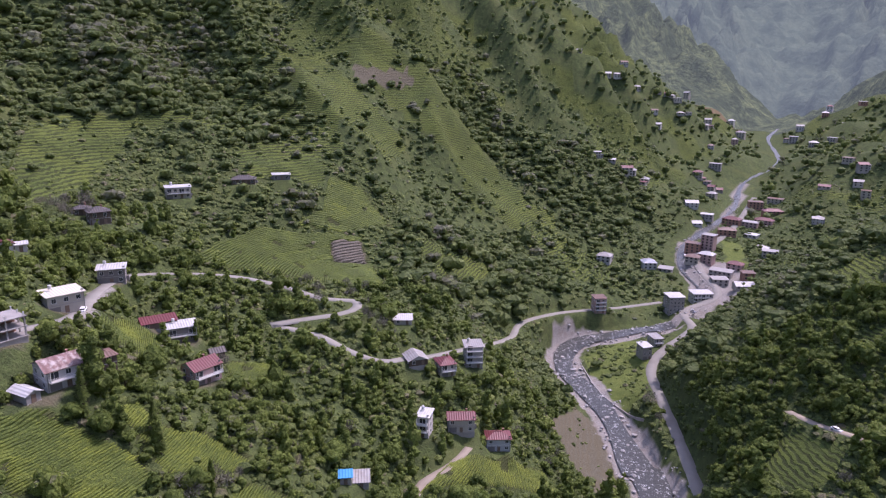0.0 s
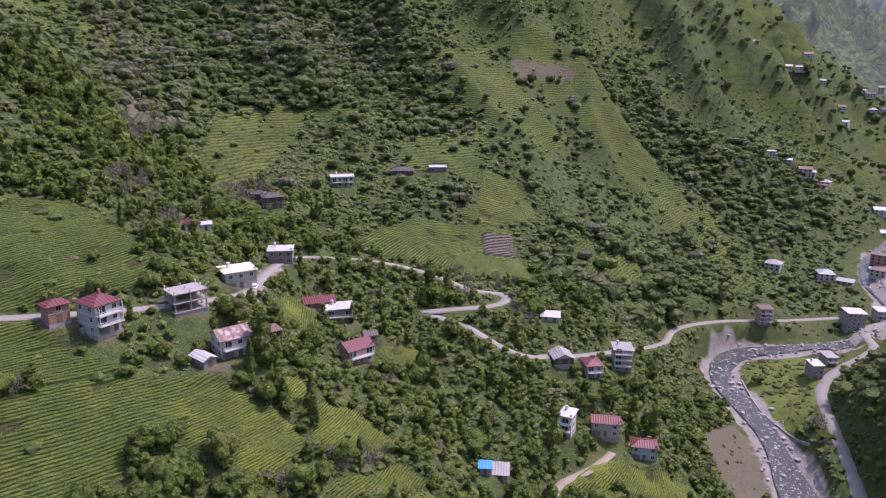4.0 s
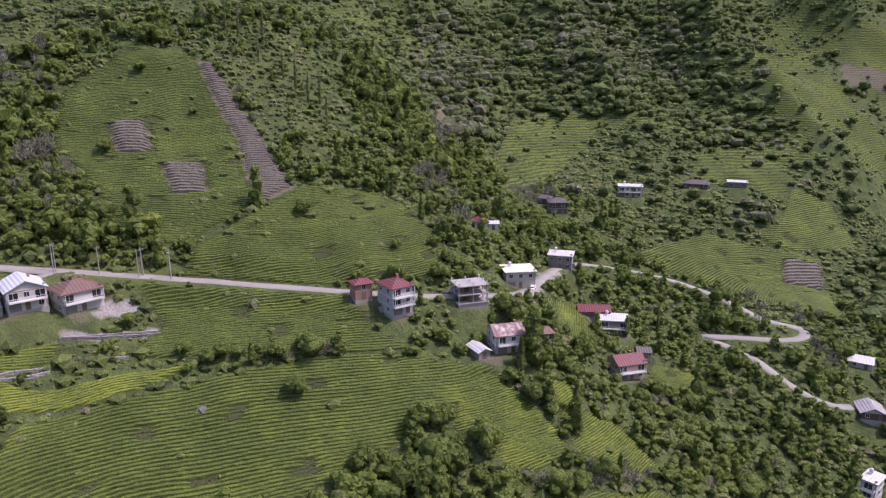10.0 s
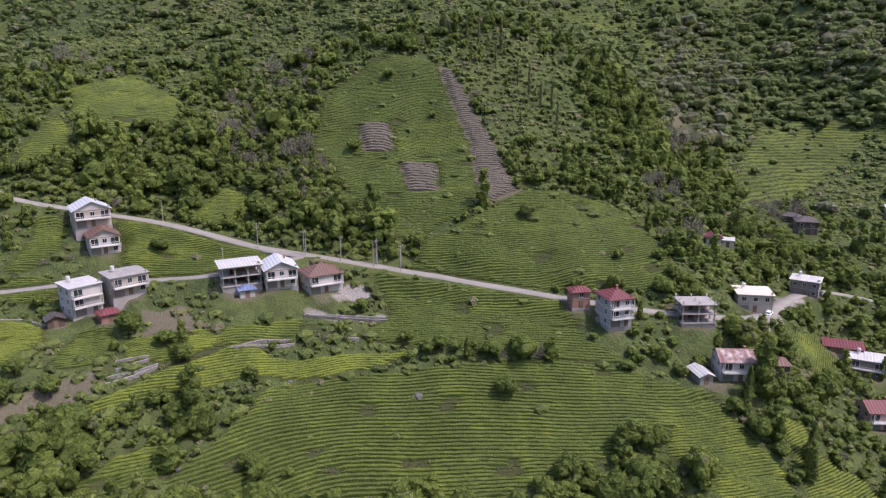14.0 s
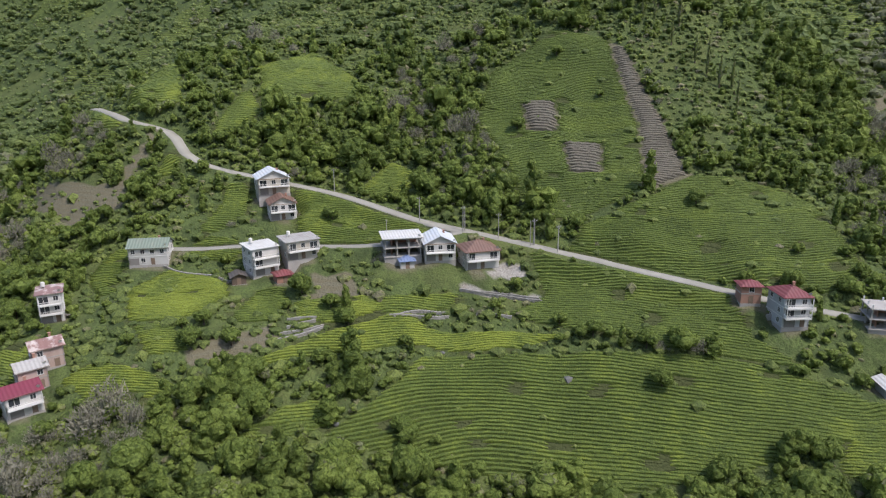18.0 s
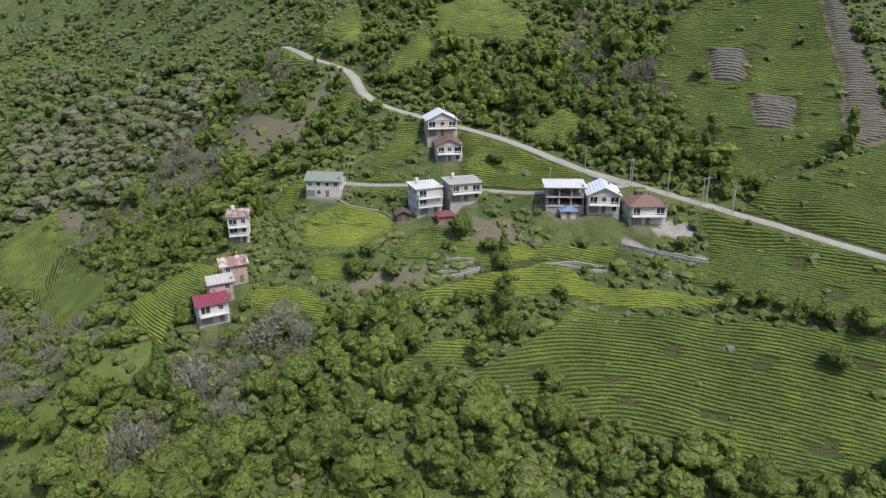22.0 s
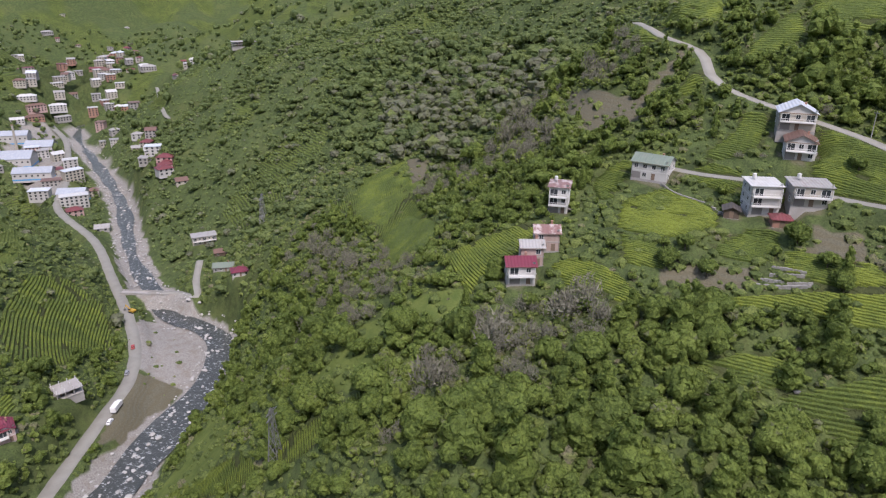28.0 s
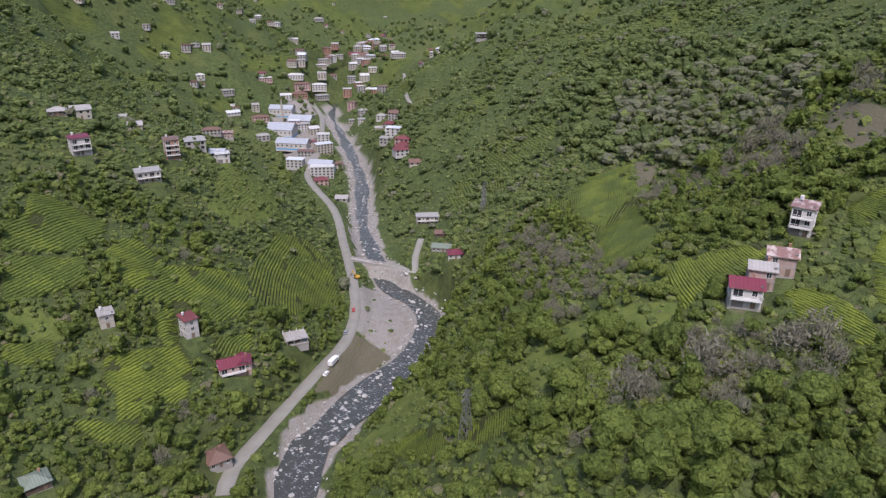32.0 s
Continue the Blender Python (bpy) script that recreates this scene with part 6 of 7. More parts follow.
TEA_WORDS = [(ORCHARD_TEA, 0.83, "tea plot dotted with young fruit trees", 0.8), (HEDGE_TEA, 0.86, "narrow tea strip below the concrete house", 0.7), (LANE_TEA, 0.86, "little tea plot beside the village lane", 0.6),
             (LOWER_TEA, 1.02, "broad tea field in long clipped green rows on the slope", 0.12), (LEFT_TEA, 0.83, "bright yellow-green tea field above a wooded bank", 1.1),
             (ROAD_TEA, 0.97, "uneven tea field below the hill road", -0.1), (CONE_TEA, 0.94, "rounded tea field on a knoll above the road", -0.15),
             (UPPER_TEA, 0.97, "steep tea field beside a strip of bare soil", -0.25), (TOWER_TEA, 0.97, "tea plot between the road and the white houses", 0.5),
             (CROWN_TEA, 1.30, "terraced tea field high on the spur", 0.5), (TRIANGLE_TEA, 0.94, "small sunlit tea plot at the wood's edge", 0.8),
             (KNOLL_TEA, 0.76, "bright tea field below the green-roofed house", 1.3), (STEP_TEA, 0.83, "small stepped tea plot among young trees", 0.7),
             (CREST_TEA, 1.04, "bright tea slope falling away from the red-roofed house", 1.0), (FOOT_TEA, 1.15, "tea plot hemmed in by trees", 0.35),
             (BANK_TEA, 1.22, "tea field on the far flank of the spur", 0.5), (BANK_TEA_LOW, 1.22, "sloping tea plot among bare shrubs", 0.35),
             (STRIP_TEA, 0.83, "narrow strip of yellow-green tea on the steep flank", 0.9), (SHORE_TEA, 0.86, "tea strip above the river bank", 0.8),
             (BRIGHT_TEA, 0.72, "small bright tea plot in a clearing", 0.95), (RIB_TEA, 0.72, "yellow-green tea running down a rib of the hill", 0.9),
             (GARDEN_TEA, 0.79, "tea garden at the edge of the woods", 0.5), (YARD_TEA, 0.72, "little tea plot beside the village yard", 0.8),
             (MEADOW_TEA, 0.72, "bright tea garden below the red-roofed house", 1.0), (WEST_TEA, 0.79, "tea slope below the old farmhouse", 0.45),
             (SHELF_TEA, 0.76, "tea plot on a shelf above the farm", 0.7), (SLOPE_TEA, 0.79, "tea plot falling towards the woods", 0.5),
             (NORTH_TEA, 1.22, "terraced tea field round a brown plot", 0.15), (SPIRE_TEA, 1.44, "stepped tea field above the end of the hill road", 0.6), (ARM_TEA, 1.37, "narrow arm of terraced tea above the wood", 0.5),
             (NICK_TEA, 1.22, "tiny steep tea plot under the hill road", 0.7), (PATCH_TEA, 1.08, "patch of tea beside the road's end", 0.6), (COVE_TEA, 1.08, "terraced tea beside the stone steps", 0.35),
             (VERGE_TEA, 0.86, "narrow tea strip along the village lane", 0.5), (FLANK_TEA, 1.01, "tea terraces beside the green-roofed house", 0.45), (PALE_TEA, 0.90, "pale older tea rows below the red shed", 0.15),
             (SADDLE_TEA, 0.83, "bright tea shelf at the wood's edge", 0.95), (LEDGE_TEA, 1.22, "bright tea field on a ledge of the far flank", 0.8), (LEDGE_TEA_LOW, 1.15, "tea plot on the shaded far flank", 0.5),
             (NOSE_TEA, 1.22, "tea field on the sunny nose of the hill", 0.4),
             (SOUTH_TEA, 1.2, "bright yellow-green tea field in curving rows above the river road", 1.1), (SOUTH_TEA_FOOT, 1.2, "small tea plot at the foot of the river slope", 0.8),
             (SOUTH_TEA_EDGE, 1.1, "tea strip beside a bare bank", 0.6), (SOUTH_TEA_NECK, 1.2, "narrow neck of tea rows below a tall house", 0.8),
             (SOUTH_TEA_YARD, 1.2, "tea plot behind the maroon-roofed house", 0.6), (SOUTH_TEA_ROAD, 1.5, "broad tea field rising from the valley road", 0.7),
             (SOUTH_TEA_WIDE, 1.4, "wide tea slope dotted with dark bushes", 0.7), (SOUTH_TEA_TOP, 1.5, "tea field on the shoulder of the southern hill", 0.35),
             (SOUTH_TEA_SIDE, 1.4, "tea slope scattered with single trees", 0.3)]
for i, (polygon, gap, label, flush) in enumerate(TEA_WORDS):
    tea_field(polygon, gap * 0.8, label, 300 + i, flush)
for i, (polygon, gap, label) in enumerate([(BROWN_PLOT, 1.1, "long brown strip of freshly pruned tea rows"), (GREY_PLOT, 1.4, "small grey-brown plot of pruned tea"), (GREY_PLOT_LOW, 1.4, "pale plot of cut-back tea rows"),
                                           (NORTH_PLOT, 1.8, "brown pruned plot inside the terraced tea")]):
    tea_field(polygon, gap, label, 340 + i, 0.4, PRUNED)


# ---- building materials ----
def roofing(name, colour, worn, patches=0.35, pitch=0.9):
    """Corrugated sheet roof: ribs, faded patches and rust."""
    n = Nodes(name)
    p, w = n.local(), n.pos()
    rib = n.math("SINE", n.math("MULTIPLY", n.node("SeparateXYZ", Vector=p).outputs[0], 6.2832 / pitch))
    blot = n.noise(w, 0.45, 5, 0.65)
    c = n.mix(n.math("MULTIPLY", n.ramp(blot, 0.48, 0.62), patches), colour, worn)
    c = n.mix(n.math("MULTIPLY", n.ramp(n.noise(w, 4.0, 3), 0.45, 0.8), 0.3), c, tuple(v * 0.6 for v in worn))
    c = n.mix(n.math("MULTIPLY", n.whim(), 0.2), c, tuple(v * 0.6 for v in colour))
    n.bump(rib, 0.5, 0.08)
    return n.done(c, 0.5, 0.0, 0.4)


ROOF = {"red": roofing("red_roof_sheet", (0.165, 0.045, 0.048), (0.16, 0.075, 0.068)), "maroon": roofing("maroon_roof_sheet", (0.165, 0.028, 0.048), (0.13, 0.04, 0.046)),
        "white": roofing("white_roof_sheet", (0.54, 0.54, 0.52), (0.36, 0.33, 0.29), 0.4), "cream": roofing("cream_roof_sheet", (0.68, 0.63, 0.52), (0.5, 0.44, 0.34), 0.25),
        "steel": roofing("steel_roof_sheet", (0.33, 0.36, 0.40), (0.50, 0.50, 0.50), 0.4),
        "pale": roofing("pale_roof_sheet", (0.52, 0.56, 0.60), (0.62, 0.60, 0.55), 0.5), "grey": roofing("grey_roof_sheet", (0.34, 0.33, 0.31), (0.22, 0.19, 0.16), 0.5),
        "rust": roofing("rusty_roof_sheet", (0.21, 0.115, 0.10), (0.55, 0.50, 0.46), 0.8, 1.6), "brown": roofing("brown_roof_sheet", (0.17, 0.10, 0.075), (0.11, 0.075, 0.06)),
        "dark": roofing("dark_roof_sheet", (0.085, 0.075, 0.068), (0.14, 0.11, 0.09)), "green": roofing("green_roof_sheet", (0.16, 0.20, 0.155), (0.22, 0.22, 0.18)),
        "slate": roofing("slate_blue_sheet", (0.15, 0.20, 0.33), (0.22, 0.27, 0.38), 0.3),
        "blue": roofing("blue_roof_sheet", (0.05, 0.30, 0.62), (0.12, 0.36, 0.60), 0.3)}
WALL = {"white": plain("white_render", (0.50, 0.49, 0.465), (0.34, 0.30, 0.25), 0.4), "pale": plain("pale_grey_render", (0.42, 0.43, 0.44), (0.3, 0.29, 0.27), 0.4),
        "grey": plain("raw_concrete", (0.36, 0.345, 0.32), (0.2, 0.18, 0.16), 0.5), "cream": plain("cream_render", (0.44, 0.41, 0.35), (0.32, 0.27, 0.2), 0.45),
        "pink": plain("pink_render", (0.46, 0.32, 0.29), (0.4, 0.28, 0.24), 0.35), "brick": plain("brick_wall", (0.36, 0.20, 0.145), (0.25, 0.16, 0.12), 0.5, 2.0),
        # shaded_render: darker wall copy with the shade beneath roofs put into its colour
        "timber": plain("dark_timber", (0.13, 0.095, 0.07), (0.07, 0.055, 0.045), 0.5, 2.0), "dark": plain("shaded_render", (0.22, 0.205, 0.19), (0.13, 0.11, 0.1), 0.4),
        "brown": plain("brown_boards", (0.22, 0.155, 0.11), (0.12, 0.09, 0.07), 0.5, 2.0), "rustwall": plain("weathered_wall", (0.42, 0.33, 0.29), (0.24, 0.14, 0.11), 0.6)}
CONCRETE, TRIM = WALL["grey"], plain("white_trim", (0.62, 0.615, 0.59), (0.4, 0.38, 0.34), 0.3)
STONEWALL = plain("dry_stone", (0.30, 0.29, 0.265), (0.17, 0.155, 0.13), 0.6, 1.5)
STEEL = plain("dull_steel", (0.30, 0.31, 0.32), (0.22, 0.17, 0.13), 0.4, rough=0.5, metal=0.7)


def glass_material():
    n = Nodes("window_glass")
    return n.done(n.mix(n.whim(), (0.018, 0.022, 0.026), (0.055, 0.06, 0.065)), 0.08, 0, 0.6)


GLASS = glass_material()


# ---- building helpers ----
def box(bm, x, y, z, sx, sy, sz, turn=0.0):
    """A box by its middle and size."""
    m = Matrix.Translation((x, y, z)) @ Matrix.Rotation(turn, 4, "Z") @ Matrix.Diagonal((sx, sy, sz, 1))
    bmesh.ops.create_cube(bm, size=1.0, matrix=m)


def boxes(*items):
    bm = bmesh.new()
    for it in items:
        box(bm, *it)
    return bm


def part(name, bm, material, parent, label="", bevel=0.0):
    if bevel:
        bmesh.ops.bevel(bm, geom=list(bm.edges), offset=bevel, segments=1, affect="EDGES")
    me = bpy.data.meshes.new(name)
    bm.to_mesh(me)
    bm.free()
    me.materials.append(material)
    ob = new(name, me)
    ob.parent = parent
    return tagged(ob, label)


def shared(name, me, parent, place, turn=0.0):
    ob = new(name, me)
    ob.parent = parent
    ob.matrix_basis = pose(*place, 0, 0, turn)
    return ob


def keep_mesh(name, bm, material):
    me = bpy.data.meshes.new(name)
    bm.to_mesh(me)
    bm.free()
    me.materials.append(material)
    return me


WINDOW_FRAME = keep_mesh("window", boxes((-0.62, 0, 0, 0.09, 0.12, 1.35), (0.62, 0, 0, 0.09, 0.12, 1.35), (0, 0, 0.65, 1.33, 0.12, 0.09),
                                         (0, -0.03, -0.68, 1.45, 0.2, 0.07), (0, 0.0, 0, 0.06, 0.1, 1.3)), TRIM)
WINDOW_PANE = keep_mesh("pane", boxes((0, 0.02, 0, 1.2, 0.03, 1.28)), GLASS)
WIDE_PANE = keep_mesh("pane", boxes((-0.56, 0.02, 0, 1.06, 0.03, 2.0), (0.56, 0.02, 0, 1.06, 0.03, 2.0)), GLASS)
WIDE_FRAME = keep_mesh("balcony_door", boxes((-1.15, 0, 0, 0.1, 0.14, 2.1), (1.15, 0, 0, 0.1, 0.14, 2.1), (0, 0, 1.05, 2.4, 0.14, 0.1), (0, 0, 0, 0.08, 0.12, 2.05)), TRIM)
SHUTTER = keep_mesh("garage_door", boxes((0, 0, 1.04, 2.5, 0.08, 2.08), (-1.3, -0.03, 1.08, 0.12, 0.16, 2.16), (1.3, -0.03, 1.08, 0.12, 0.16, 2.16)), WALL["dark"])


def tank_mesh():
    bm = bmesh.new()
    bmesh.ops.create_cone(bm, segments=14, radius1=0.55, radius2=0.55, depth=1.1, cap_ends=True, matrix=Matrix.Translation((0, 0, 1.15)))
    bmesh.ops.create_cone(bm, segments=14, radius1=0.55, radius2=0.18, depth=0.2, cap_ends=True, matrix=Matrix.Translation((0, 0, 1.8)))
    for sx, sy in ((-1, -1), (1, -1), (1, 1), (-1, 1)):
        box(bm, sx * 0.4, sy * 0.4, 0.3, 0.07, 0.07, 0.6)
    return bm


TANK = keep_mesh("water_tank", tank_mesh(), TRIM)


def dish_mesh():
    bm = bmesh.new()
    bmesh.ops.create_cone(bm, segments=14, radius1=0.45, radius2=0.12, depth=0.16, cap_ends=True, matrix=Matrix.Translation((0, -0.18, 0.95)) @ Matrix.Rotation(radians(-65), 4, "X"))
    box(bm, 0, 0, 0.45, 0.06, 0.06, 0.95)
    return bm


DISH = keep_mesh("satellite_dish", dish_mesh(), TRIM)
DOOR_LEAF = keep_mesh("door", boxes((0, 0, 1.03, 0.95, 0.08, 2.06), (-0.52, -0.02, 1.05, 0.09, 0.12, 2.1), (0.52, -0.02, 1.05, 0.09, 0.12, 2.1), (0.36, -0.06, 1.0, 0.05, 0.06, 0.14)), WALL["brown"])


def sloped(points, thick):
    """A sheet with thickness over a polygon of corners."""
    bm = bmesh.new()
    top = [bm.verts.new(p) for p in points]
    low = [bm.verts.new((p[0], p[1], p[2] - thick)) for p in points]
    bm.faces.new(top)
    bm.faces.new(low[::-1])
    for i in range(len(points)):
        j = (i + 1) % len(points)
        bm.faces.new((top[i], low[i], low[j], top[j]))
    return bm


def merge(*bms):
    out = bmesh.new()
    me = bpy.data.meshes.new("scratch")
    for b in bms:
        b.to_mesh(me)
        out.from_mesh(me)
        b.free()
    bpy.data.meshes.remove(me)
    return out


def add_roof(house, kind, w, d, h, material):
    o = 0.55
    a, b = w / 2 + o, d / 2 + o
    if kind == "hip":
        rise = 0.26 * min(w, d)
        k = max(0.15, (max(w, d) - min(w, d)) / 2)
        r1, r2 = ((-k, 0, h + rise), (k, 0, h + rise)) if w >= d else ((0, -k, h + rise), (0, k, h + rise))
        c = [(-a, -b, h), (a, -b, h), (a, b, h), (-a, b, h)]
        if w >= d:
            sides = [(c[0], c[1], r2, r1), (c[2], c[3], r1, r2), (c[1], c[2], r2), (c[3], c[0], r1)]
        else:
            sides = [(c[1], c[2], r2, r1), (c[3], c[0], r1, r2), (c[0], c[1], r1), (c[2], c[3], r2)]
        roof = part("roof", merge(*[sloped(s, 0.14) for s in sides]), material, house)
        ridge = boxes(((r1[0] + r2[0]) / 2, (r1[1] + r2[1]) / 2, h + rise + 0.03, abs(r2[0] - r1[0]) + 0.3, abs(r2[1] - r1[1]) + 0.3, 0.12))
        part("ridge_cap", ridge, material, roof)
    elif kind == "gable":
        rise = 0.26 * d if w >= d else 0.26 * w
        if w >= d:
            e = [((-a, -b, h - 0.1), (a, -b, h - 0.1), (a, 0, h + rise), (-a, 0, h + rise)), ((a, b, h - 0.1), (-a, b, h - 0.1), (-a, 0, h + rise), (a, 0, h + rise))]
            tri = [[(s * w / 2, -d / 2, h), (s * w / 2, d / 2, h), (s * w / 2, 0, h + rise - 0.15)] for s in (-0.98, 0.98)]
        else:
            e = [((a, -b, h - 0.1), (a, b, h - 0.1), (0, b, h + rise), (0, -b, h + rise)), ((-a, b, h - 0.1), (-a, -b, h - 0.1), (0, -b, h + rise), (0, b, h + rise))]
            tri = [[(-w / 2, s * d / 2, h), (w / 2, s * d / 2, h), (0, s * d / 2, h + rise - 0.15)] for s in (-0.98, 0.98)]
        for s in e:
            part("roof", sloped(s, 0.12), material, house)
        for t in tri:
            bm = bmesh.new()
            v1 = [bm.verts.new(q) for q in t]
            off = (-0.16, 0) if w >= d else (0, -0.16)
            v2 = [bm.verts.new((q[0] + (off[0] if q[0] > 0 else -off[0]) * (w >= d), q[1] + (off[1] if q[1] > 0 else -off[1]) * (w < d), q[2])) for q in t]
            bm.faces.new(v1), bm.faces.new(v2[::-1])
            for i in range(3):
                bm.faces.new((v1[i], v2[i], v2[(i + 1) % 3], v1[(i + 1) % 3]))
            bmesh.ops.recalc_face_normals(bm, faces=bm.faces)
            part("gable_wall", bm, WALL["white"] if material is not ROOF["dark"] else WALL["timber"], house)
    elif kind == "shed":
        part("roof", sloped(((-a, -b, h), (a, -b, h), (a, b, h + 0.16 * d), (-a, b, h + 0.16 * d)), 0.12), material, house)
    else:
        part("roof", sloped(((-a, -b, h + 0.32), (a, -b, h + 0.32), (a, b, h + 0.52), (-a, b, h + 0.52)), 0.14), material, house)
        part("roof_slab", boxes((0, 0, h + 0.09, w + 0.5, d + 0.5, 0.18)), CONCRETE, house)


def add_balcony(house, w, d, z, deep=1.5):
    wide = w * 0.94
    slab = part("balcony", boxes((0, -d / 2 - deep / 2, z, wide, deep, 0.18), (0, -d / 2 - deep - 0.02, z - 0.02, wide + 0.06, 0.1, 0.3)), TRIM, house)
    bars = [(0, -d / 2 - deep + 0.05, z + 0.98, wide, 0.07, 0.08), (0, -d / 2 - deep + 0.05, z + 0.5, wide, 0.04, 0.05)]
    n = max(6, int(wide / 0.45))
    bars += [(-wide / 2 + 0.04 + (wide - 0.08) * i / n, -d / 2 - deep + 0.05, z + 0.52, 0.06, 0.06, 0.88) for i in range(n + 1)]
    bars += [(s * (wide / 2 - 0.03), -d / 2 - deep / 2, z + 0.6, 0.05, deep, 0.7) for s in (-1, 1)]
    part("railing", boxes(*bars), TRIM, slab)
    for s in (-1, 1):
        part("post", boxes((s * (wide / 2 - 0.1), -d / 2 - deep + 0.1, z + STOREY / 2, 0.16, 0.16, STOREY - 0.1)), TRIM, slab)


STOREY = 2.65


def stair_shape(x0, x1, y0, steps=9):
    """A solid outside stair that climbs along a wall."""
    line = [(y0, -0.8)]
    for i in range(steps):
        line += [(y0 - 0.3 * i, 0.18 * (i + 1)), (y0 - 0.3 * (i + 1), 0.18 * (i + 1))]
    line.append((y0 - 0.3 * steps, -0.8))
    bm = bmesh.new()
    a, b = [bm.verts.new((x0, y, z)) for y, z in line], [bm.verts.new((x1, y, z)) for y, z in line]
    bm.faces.new(a)
    bm.faces.new(b[::-1])
    for i in range(len(line)):
        j = (i + 1) % len(line)
        bm.faces.new((a[i], b[i], b[j], a[j]))
    bmesh.ops.recalc_face_normals(bm, faces=bm.faces)
    return bm


def build_house(x, y, turn, w, d, storeys, roof, wall, roofing_name, style, label):
    r = math.hypot(x, y)
    rng = random.Random(int(x * 7 + y * 13))
    a = radians(turn - 90)
    front = (x + math.cos(a) * d / 2, y + math.sin(a) * d / 2)
    z = land1(x, y)
    near = r < 420
    name = "shed" if any(k in label for k in ("shed", "hut", "shack", "barn", "cabin", "annex", "outbuilding")) else "house"
    house = tagged(new(name), label, name, "houses of the valley")
    house.matrix_basis = pose(x, y, z, 0, 0, turn)
    h = storeys * STOREY if name == "house" else storeys * 2.35
    mat, rmat = WALL[wall], ROOF[roofing_name]
    part("foundation", boxes((0, 0, -2.0, w + 0.12, d + 0.12, 4.0)), CONCRETE, house)
    if roof in ("frame", "deck"):
        closed = storeys - 1 if roof == "deck" and storeys > 2 else 0
        if closed:
            part("wall", boxes((0, 0, closed * STOREY / 2, w, d, closed * STOREY)), mat, house)
        for s in range(closed, storeys + 1):
            part("floor_slab", boxes((0, 0, s * STOREY, w + 0.6, d + 0.6, 0.22)), CONCRETE, house)
        nx = max(2, int(w / 3.2))
        for s in range(closed, storeys):
            part("core_wall", boxes((w * 0.1, d * 0.22, s * STOREY + STOREY / 2, w * 0.7, 0.2, STOREY - 0.2), (-w * 0.28, 0, s * STOREY + STOREY / 2, 0.2, d * 0.5, STOREY - 0.2)), WALL["brick"], house)
        for i in range(nx + 1):
            for j in (-1, 0, 1):
                if storeys > closed:
                    part("column", boxes((-w / 2 + 0.2 + (w - 0.4) * i / nx, j * (d / 2 - 0.2), (closed + storeys) * STOREY / 2, 0.35, 0.35, (storeys - closed) * STOREY)), CONCRETE, house)
                if roof == "frame":
                    part("starter_column", boxes((-w / 2 + 0.2 + (w - 0.4) * i / nx, j * (d / 2 - 0.2), h + 0.8, 0.3, 0.3, 1.5 + 0.3 * ((i + j) % 2))), TRIM, house)
        if roof == "deck":
            add_roof(house, "flat", w + 0.4, d + 0.4, h + 0.1, rmat)
        floors = range(0, closed)
    else:
        part("wall", boxes((0, 0, h / 2, w, d, h)), mat, house)
        add_roof(house, roof, w, d, h, rmat)
        floors = range(storeys)
    for s in floors:
        if s and near and roof != "shed":
            part("floor_band", boxes((0, 0, s * STOREY, w + 0.16, d + 0.16, 0.2)), TRIM if wall in ("white", "pink", "pale") else CONCRETE, house)
        zc = s * (STOREY if name == "house" else 2.35) + 1.45
        n = max(1, int(w / 2.7))
        spots = [(-w / 2 + w * (i + 0.5) / n, -d / 2 - 0.03, 0.0) for i in range(n)]
        if r < 700:
            m = max(1, int(d / 3.6))
            spots += [(sx * (w / 2 + 0.03), -d / 2 + d * (i + 0.5) / m, 90.0 * sx) for i in range(m) for sx in (-1, 1)]
        for k, (wx, wy, wt) in enumerate(spots):
            if s == 0 and k == n // 2 and wt == 0:
                shared("door", DOOR_LEAF, house, (wx, wy, 0.02), 0)
                continue
            if s == 0 and near and name == "house" and wt == 0 and k == 0 and storeys > 1:
                shared("garage_door", SHUTTER, house, (wx + 0.2, wy, 0.02), 0)
                continue
            if s and style == "bal" and wt == 0 and w / n > 2.5 and k % 2 == 0:
                glazed = shared("balcony_door", WIDE_FRAME, house, (wx, wy, s * STOREY + 1.15), 0)
                shared("pane", WIDE_PANE, glazed, (0, 0, 0))
                continue
            if rng.random() < 0.12 or (name == "shed" and k % 2):
                continue
            win = shared("window", WINDOW_FRAME, house, (wx, wy, zc), wt)
            shared("pane", WINDOW_PANE, win, (0, 0, 0))
    if style == "bal":
        for s in range(1 if storeys > 1 else 0, storeys):
            add_balcony(house, w, d, s * STOREY)
    if near and roof in ("hip", "gable") and name == "house":
        part("chimney", boxes((w * 0.22, d * 0.18, h + 1.2, 0.55, 0.55, 1.9), (w * 0.22, d * 0.18, h + 2.2, 0.7, 0.7, 0.12)), WALL["brick"], house)
    if near and roof == "flat" and storeys > 1:
        shared("water_tank", TANK, house, (-w * 0.25, d * 0.2, h + 0.42))
    if near and name == "house":
        shared("satellite_dish", DISH, house, (w / 2 - 0.4, -d / 2 + 0.4, h * 0.98), rng.uniform(-40, 40))
        # outside stair up the side
        side = 1 if rng.random() < 0.5 else -1
        part("stair", stair_shape(side * (w / 2 + 0.06), side * (w / 2 + 1.05), d / 2 - 0.45), CONCRETE, house)
        part("downpipe", boxes((-side * (w / 2 - 0.15), -d / 2 - 0.08, h / 2, 0.1, 0.1, h)), STEEL, house)
